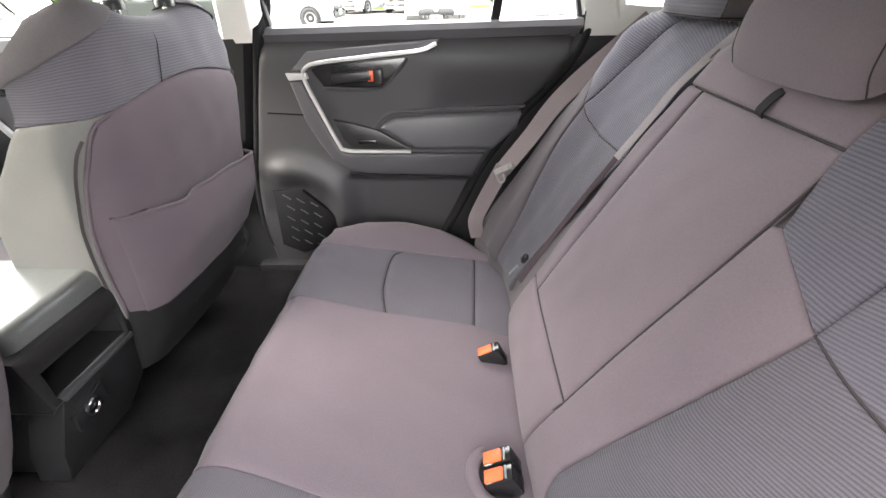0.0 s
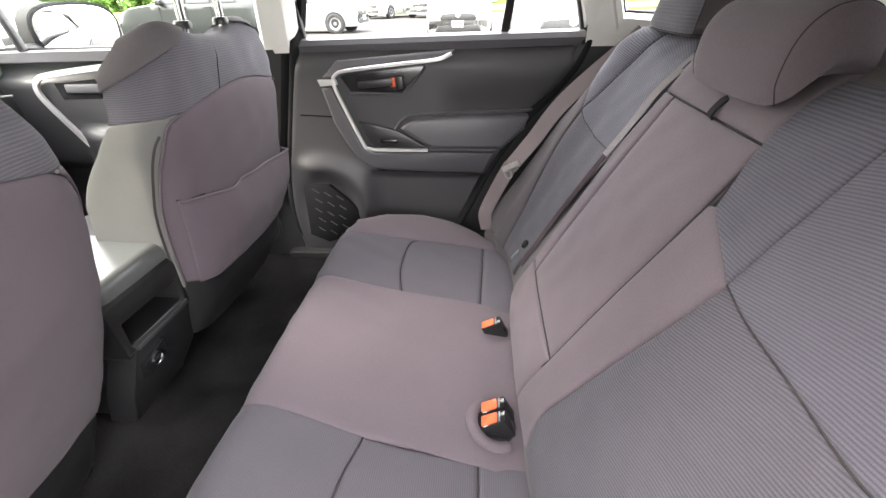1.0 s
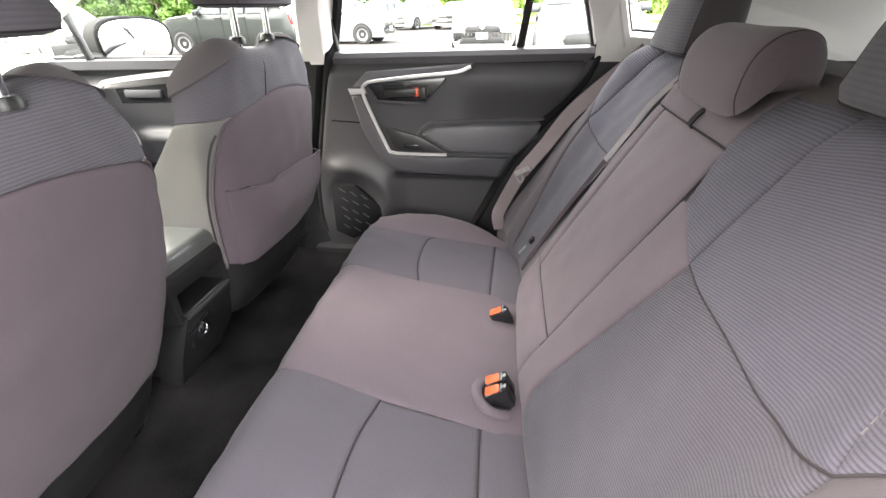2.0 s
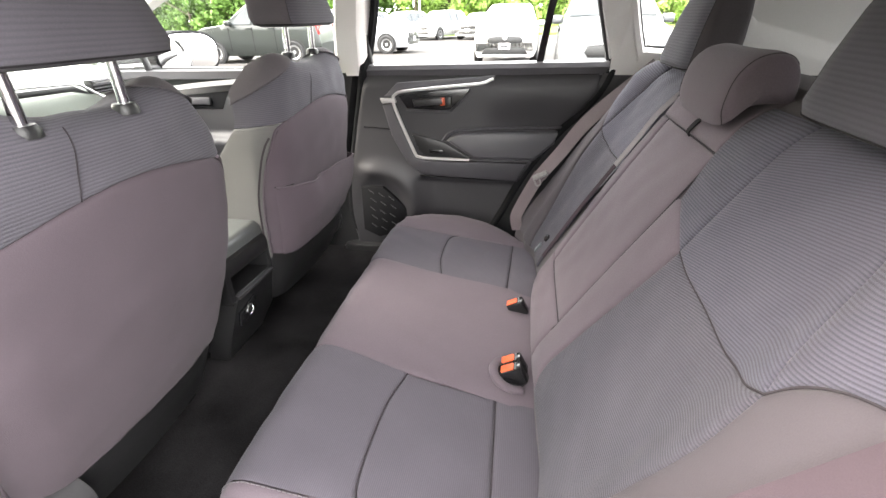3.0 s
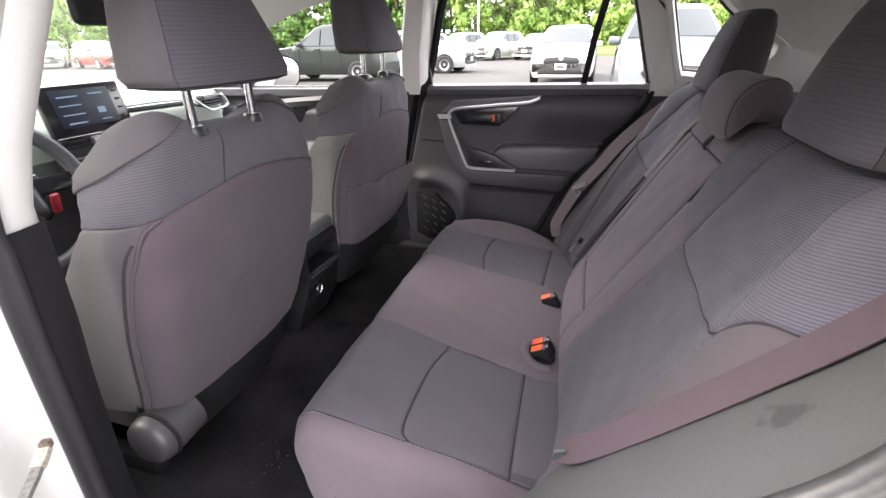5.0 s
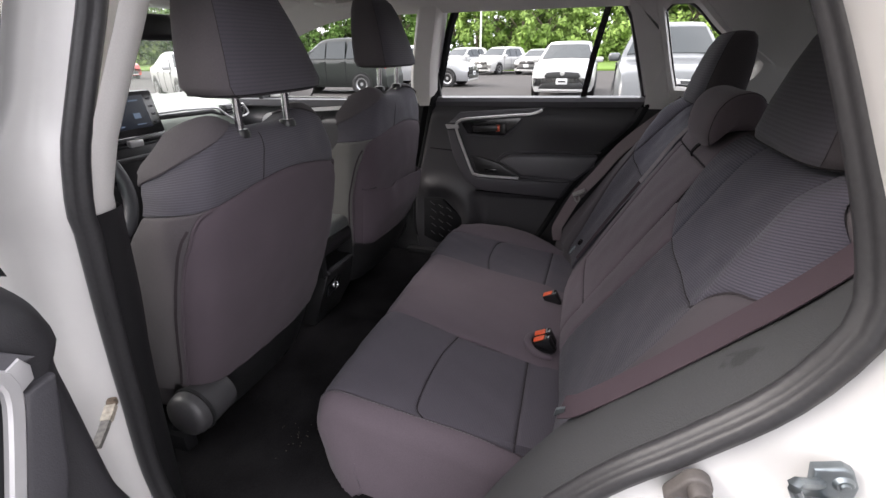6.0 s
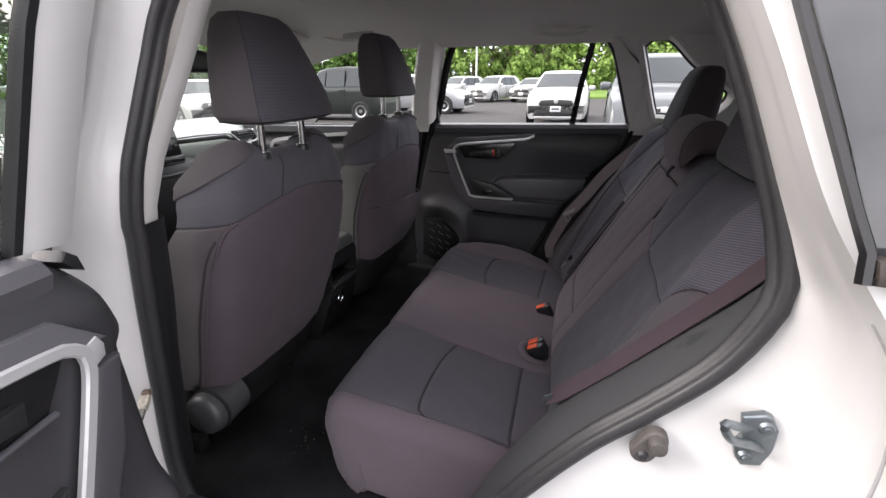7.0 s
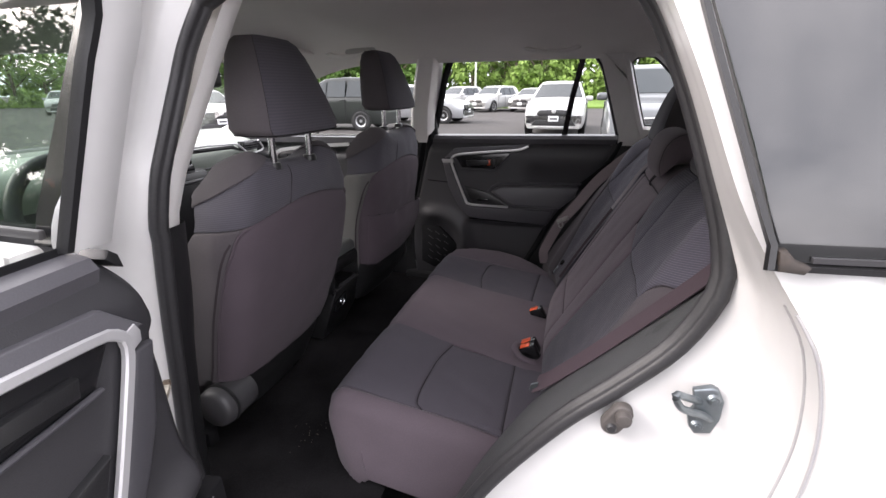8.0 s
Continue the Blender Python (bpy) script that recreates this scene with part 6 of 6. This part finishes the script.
def vehicle(name, label, m, paint, kind="suv", L=4.6, W=1.84, H=1.68, grille="dark"):
    """A parked car whose nose points along +x of its own frame, its middle at the origin, wheels on the ground."""
    base = thing(name, label, "car", group="parked cars")
    base.matrix_world = m
    hl, hw = L / 2, W / 2
    if kind == "suv":
        top = [(-1.0, 0.55), (-0.985, 0.78), (-0.96, 1.05), (-0.93, 1.10), (-0.80, 1.60), (-0.70, 1.66), (-0.30, 1.69), (0.0, 1.66), (0.10, 1.60), (0.40, 1.13), (0.47, 1.08), (0.80, 1.00), (0.93, 0.90), (0.985, 0.70), (1.0, 0.45)]
    else:
        top = [(-1.0, 0.55), (-0.99, 0.80), (-0.96, 0.98), (-0.70, 1.05), (-0.62, 1.08), (-0.36, 1.40), (-0.10, 1.46), (0.05, 1.44), (0.14, 1.40), (0.42, 1.02), (0.48, 0.98), (0.85, 0.86), (0.95, 0.76), (0.99, 0.62), (1.0, 0.42)]
    zmax = max(b for _, b in top)
    belt = 1.06 if kind == "suv" else 0.96
    sc = H / zmax
    rows = []
    for u in np.linspace(-1, 1, 61):
        zt = pl(u, [a for a, _ in top], [b for _, b in top]) * sc
        taper = 1 - 0.10 * max(0, (abs(u) - 0.75) / 0.25) ** 2
        w = hw * taper
        zb = min(belt * sc, zt - 0.03)
        cab = max(0.0, zt - belt * sc)
        wr = w - 0.02 - cab * 0.40
        sec = [(0.10 * w, 0.22), (0.92 * w, 0.24), (0.99 * w, 0.40), (w, 0.62), (0.995 * w, 0.8 * zb + 0.06), (0.955 * w, zb), (min(0.945 * w, wr + 0.02), zb + 0.25 * cab), (min(0.93 * w, wr), zb + 0.9 * cab), (min(0.84 * w, wr - 0.07), zt + (0.01 if cab > 0.1 else 0.0)), (0.4 * w, zt + (0.025 if cab > 0.1 else 0.02)), (0.0, zt + (0.03 if cab > 0.1 else 0.025))]
        full = [(u * hl, y, z) for y, z in sec] + [(u * hl, -y, z) for y, z in sec[::-1][1:]]
        rows.append(full)
    bm = grid_bm(rows)
    for k in (0, -1):
        c = rows[k]
        vs = [bm.verts.new(p) for p in c]
        bm.faces.new(vs)
    bmesh.ops.recalc_face_normals(bm, faces=bm.faces)
    part("body", bm, paint, base, "", 50)

    def topz(u):
        return pl(u, [a for a, _ in top], [b for _, b in top]) * sc
    def half(u, z):
        cab = max(0.0, topz(u) - belt * sc)
        t = max(0.0, z - belt * sc)
        return hw * (1 - 0.10 * max(0, (abs(u) - 0.75) / 0.25) ** 2) * 0.955 - 0.40 * t
    # glass: screens and side windows, a little proud
    def screen(nm, u0, u1, gap):
        rws = []
        for u in np.linspace(u0, u1, 6):
            z = topz(u)
            cab = max(0.02, z - belt * sc)
            w = hw - 0.02 - cab * 0.40 - 0.10
            rws.append([(u * hl, y, z + 0.034 - 0.012 * abs(y / w) ** 3 + gap) for y in np.linspace(-w, w, 9)])
        b2 = grid_bm(rws)
        g2 = bmesh.ops.extrude_face_region(b2, geom=b2.faces[:])
        bmesh.ops.translate(b2, verts=[v for v in g2["geom"] if isinstance(v, bmesh.types.BMVert)], vec=(0, 0, -0.02))
        part(nm, b2, M_CARGLASS, base, "dark glass")
    if kind == "suv":
        screen("windscreen", 0.12, 0.385, 0.004)
        screen("rear_screen", -0.92, -0.815, 0.004)
        wins = [(-0.68, -0.355, -0.59, -0.375), (-0.335, -0.015, -0.325, -0.015), (0.005, 0.31, 0.005, 0.12)]
    else:
        screen("windscreen", 0.155, 0.41, 0.004)
        screen("rear_screen", -0.61, -0.38, 0.004)
        wins = [(-0.48, -0.22, -0.34, -0.22), (-0.19, 0.06, -0.19, 0.06), (0.09, 0.33, 0.09, 0.14)]
    for s in (1, -1):
        for a0, a1, b0, b1 in wins:
            z0, z1 = belt * sc + 0.03, belt * sc + 0.86 * (topz((b0 + b1) / 2) - belt * sc)
            pts = [(a0, z0), (a1, z0), (b1, z1), (b0, z1)]
            b2 = bmesh.new()
            def put(u, z, d):
                return (u * hl, s * (half(u, z) + d), z)
            f0 = [b2.verts.new(put(u, z, 0.012)) for u, z in pts]
            f1 = [b2.verts.new(put(u, z, -0.03)) for u, z in pts]
            b2.faces.new(f0)
            for i in range(4):
                b2.faces.new((f0[i], f1[i], f1[(i + 1) % 4], f0[(i + 1) % 4]))
            part("side_window", b2, M_CARGLASS, base, "dark glass", 0)
        # doors
        for u in (-0.345, -0.005, 0.36):
            part("door_gap", rbox(0.014, 0.02, 0.62 * belt * sc, (u * hl, s * hw * 0.994, 0.64 * belt * sc), 0.0), M_SEAM, base, "dark gap round a door")
        for u in (-0.29, 0.05):
            part("door_handle", rbox(0.20, 0.03, 0.035, (u * hl, s * (hw * 0.985 + 0.012), 0.92 * belt * sc), 0.01), paint, base)
        # wheels in dark arches
        for u in (-0.60, 0.62):
            part("arch", lathe([(0.0, 0.0), (0.40, 0.0), (0.40, -0.02 * s), (0.37, -0.1 * s)], (u * hl, s * (hw + 0.004), 0.36), "y", 28), M_BLACK, base, "black wheel arch")
            tyre = lathe([(0.20, 0.0), (0.30, 0.015 * s), (0.345, -0.01 * s), (0.350, -0.10 * s), (0.345, -0.20 * s), (0.2, -0.22 * s)], (u * hl, s * (hw + 0.012), 0.350), "y", 28)
            wh = part("wheel", tyre, M_TYRE, base, "black tyre")
            part("rim", lathe([(0.0, -0.01 * s), (0.05, 0.0), (0.07, -0.02 * s), (0.19, -0.005 * s), (0.215, 0.008 * s), (0.225, -0.02 * s)], (u * hl, s * (hw + 0.012), 0.350), "y", 20), M_RIM, wh, "alloy rim")
        part("wing_mirror", rbox(0.16, 0.22, 0.15, (0.33 * hl, s * (hw + 0.06), belt * sc + 0.07), 0.05, segs=3), paint, base)
        # lamps
        zf = 0.80 * sc * (1.0 if kind == "suv" else 0.86)
        part("headlamp", prism([(-0.20, -0.05), (0.16, -0.03), (0.22, 0.05), (-0.20, 0.035)], lambda a, b, d: (0.935 * hl - 0.20 * (a + 0.2) - d - 0.2 * b, s * (hw * 0.68 + a), zf + b + 0.02), 0.12, 0.01), M_LAMP, base, "clear headlamp")
        part("rear_lamp", rbox(0.10, 0.20, 0.30 if kind == "suv" else 0.16, (-0.965 * hl, s * hw * 0.80, 0.92 * sc), 0.03), material("rear lamp red", (0.35, 0.01, 0.01), 0.15, coat=1.0) if not bpy.data.materials.get("rear lamp red") else bpy.data.materials["rear lamp red"], base, "red rear lamp")
        part("fog_bay", rbox(0.06, 0.16, 0.14, (0.955 * hl, s * hw * 0.80, 0.50), 0.02), M_BLACK, base, "black fog lamp bay")
    gr = M_BLACK if grille == "dark" else paint
    part("grille", prism([(-0.42, 0.10), (0.42, 0.10), (0.52, -0.02), (0.46, -0.10), (-0.46, -0.10), (-0.52, -0.02)], lambda a, b, d: (0.992 * hl + 0.02 - d - 0.25 * max(0, b), a, 0.72 * sc + b), 0.10, 0.02), M_BLACK, base, "black grille")
    part("grille_bar", sweep([(0.975 * hl + 0.03, y, 0.72 * sc + 0.11 - 0.06 * abs(y)) for y in np.linspace(-0.5, 0.5, 9)], circle(0.014, 8), (1, 0, 0)), M_SILVER, base, "silver grille bar")
    part("badge", lathe([(0.0, 0.02), (0.06, 0.015), (0.07, 0.0)], (0.992 * hl + 0.015, 0, 0.72 * sc + 0.06), "x", 18), M_SILVER, base, "round silver badge")
    part("lower_intake", prism([(-0.55, 0.07), (0.55, 0.07), (0.68, -0.10), (-0.68, -0.10)], lambda a, b, d: (1.0 * hl + 0.02 - d, a, 0.42 + b), 0.10, 0.02), M_BLACK, base, "black lower intake")
    part("bumper_strip", prism([(-0.60, 0.02), (0.60, 0.02), (0.62, -0.03), (-0.62, -0.03)], lambda a, b, d: (1.0 * hl + 0.035 - d, a, 0.29 + b), 0.10, 0.01), M_SILVER, base, "silver bumper strip")
    pt = part("number_plate", rbox(0.012, 0.32, 0.16, (1.0 * hl + 0.04, 0, 0.53), 0.004), M_PLATE, base, "pale plate")
    part("plate_bar", rbox(0.004, 0.22, 0.05, (1.0 * hl + 0.048, 0, 0.53), 0.0), M_SOFT, pt)
    return base


def car_at(x, y, heading):
    """heading: degrees from +x to the nose."""
    return pose(x, y, 0, 0, 0, heading)


P_WHITE = material("white paint of parked cars", (0.38, 0.38, 0.375), 0.3, vary=0.03, coat=0.4)
P_GREY = material("mid grey car paint", (0.075, 0.08, 0.085), 0.3, vary=0.03, coat=0.4)
P_DARK = material("dark grey green car paint", (0.021, 0.0238, 0.0224), 0.3, metal=0.0, vary=0.03, coat=0.15, spec=0.35)
P_SILVER = material("silver car paint", (0.42, 0.43, 0.45), 0.3, metal=0.5, vary=0.03, coat=0.8)
P_RED = material("red car paint", (0.45, 0.03, 0.02), 0.3, vary=0.03, coat=0.8)
CARS = [
    ("suv", "white parked SUV facing the camera", car_at(-0.12, 15.4, -91), P_WHITE, "suv"),
    ("suv", "silver parked SUV seen from the side", car_at(-6.5, 18.9, -3), P_SILVER, "suv"),
    ("suv", "white parked SUV in the far row", car_at(-8.0, 31.2, -112), P_WHITE, "suv"),
    ("suv", "white parked estate car in the far row", car_at(-5.3, 30.6, -112), P_WHITE, "suv"),
    ("sedan", "white parked saloon in the far row", car_at(-2.6, 30.6, -106), P_WHITE, "sedan"),
    ("suv", "grey parked SUV in the next bay", car_at(2.05, 9.6, -92), P_GREY, "suv"),
    ("suv", "dark grey green parked SUV across the lane", car_at(-8.5, 14.8, 182), P_DARK, "suv"),
    ("sedan", "white parked saloon ahead", car_at(-12.0, 11.5, -30), P_WHITE, "sedan"),
    ("suv", "white parked SUV far ahead", car_at(-35.5, 23.0, -40), P_WHITE, "suv"),
    ("pickup", "red parked pickup far ahead", car_at(-30.0, 22.5, -15), P_RED, "suv"),
    ("suv", "silver parked SUV at the back of the lot", car_at(-10.8, 31.6, -110), P_SILVER, "suv"),
]
for nm, lab, m, paint, kd in CARS:
    vehicle("parked_" + nm, lab, m, paint, kd, 4.6 if kd == "suv" else 4.5, 1.85, 1.46 if kd != "suv" else 1.85 if "grey" in lab else 1.63)

lamp_pole = thing("lamp_pole", "tall pale metal lamp pole behind the far cars", "lamp pole", (-11.5, 52, 0))
part("pole", lathe([(0.12, 0.0), (0.08, 9.0), (0.0, 9.0)], (0, 0, 0), "z", 14), M_POLE, lamp_pole)
part("foot", lathe([(0.0, 0.7), (0.28, 0.7), (0.3, 0.0)], (0, 0, 0), "z", 16), material("concrete", (0.4, 0.39, 0.37), 0.9), lamp_pole, "concrete foot")
part("head", rbox(0.9, 0.35, 0.12, (0.3, 0, 9.0), 0.03), M_POLE, lamp_pole)


def tree(x, y, h, r, mat, seed, low=0.12):
    rnd = np.random.RandomState(seed)
    base = thing("tree", "leafy green spring tree beyond the lot", "tree", (x, y, 0), "trees")
    tr = bmesh.new()
    sweep([(0, 0, 0), (0.1, 0.05, h * 0.3), (0.05, -0.1, h * 0.6), (0, 0, h * 0.85)], circle(0.16, 8), (0, 1, 0), bm=tr)
    for k in range(7):
        a = rnd.uniform(0, 6.28)
        z0 = h * rnd.uniform(0.2, 0.6)
        sweep([(0.05, 0, z0), (0.5 * r * math.cos(a), 0.5 * r * math.sin(a), z0 + h * 0.15), (0.85 * r * math.cos(a), 0.85 * r * math.sin(a), z0 + h * 0.24)], circle(0.06, 6), (0, 0, 1), bm=tr)
    part("trunk", tr, M_BARK, base)
    clumps = []
    for k in range(46):
        t = rnd.uniform(low, 1.0)
        wr = r * (math.sin(math.pi * min(1, 0.18 + 0.8 * t)) ** 0.7) * rnd.uniform(0.35, 1.0)
        a = rnd.uniform(0, 6.28)
        clumps.append((wr * math.cos(a), wr * math.sin(a), h * t * 0.95, rnd.uniform(0.35, 0.8) * r * 0.42))
    n = int(4200 * max(1.0, (r / 4.4) ** 1.5))
    idx = rnd.randint(0, len(clumps), n)
    C = np.array(clumps)[idx]
    d = rnd.normal(size=(n, 3))
    d /= np.linalg.norm(d, axis=1)[:, None]
    P = C[:, :3] + d * (C[:, 3] * rnd.uniform(0.55, 1.08, n))[:, None]
    P[:, 2] = np.maximum(P[:, 2], 0.1)
    u = rnd.normal(size=(n, 3))
    u /= np.linalg.norm(u, axis=1)[:, None]
    w = np.cross(u, d)
    w /= np.linalg.norm(w, axis=1)[:, None] + 1e-9
    s = rnd.uniform(0.14, 0.34, n)[:, None] * min(1.25, max(1.0, r / 4.4))
    verts = np.stack([P - u * s, P + w * s * 0.6, P + u * s, P - w * s * 0.6], 1).reshape(-1, 3)
    me = bpy.data.meshes.new("crown")
    me.from_pydata(verts.tolist(), [], [(4 * i, 4 * i + 1, 4 * i + 2, 4 * i + 3) for i in range(n)])
    me.materials.append(mat)
    cr = new("crown", me)
    cr.parent = base
    return base


rnd = random.Random(3)
for k in range(34):
    x = -70 + 3.0 * k + rnd.uniform(-1, 1)
    tree(x, 57 + rnd.uniform(-2, 2), rnd.uniform(6, 9), rnd.uniform(2.6, 3.6), M_LEAFD if (x < -15) else M_LEAF, 10 + k, 0.0)
for k in range(22):
    x = -72 + 4.6 * k + rnd.uniform(-1, 1)
    tree(x, 64 + rnd.uniform(-2, 2), rnd.uniform(10, 14), rnd.uniform(3.4, 4.6), M_LEAFD if k % 3 else M_LEAF, 110 + k, 0.0)
for k in range(14):
    tree(-62 + rnd.uniform(-3, 3), -6 + 5.0 * k, rnd.uniform(6, 9), rnd.uniform(3.0, 4.0), M_LEAF, 60 + k, 0.0)
for k in range(16):
    tree(-74 + 3.9 * k + rnd.uniform(-3, 3), -8 - 3.9 * k + rnd.uniform(-3, 3), rnd.uniform(24, 34), rnd.uniform(7, 9.5), M_LEAFD if k % 2 else M_LEAF, 200 + k, 0.0)
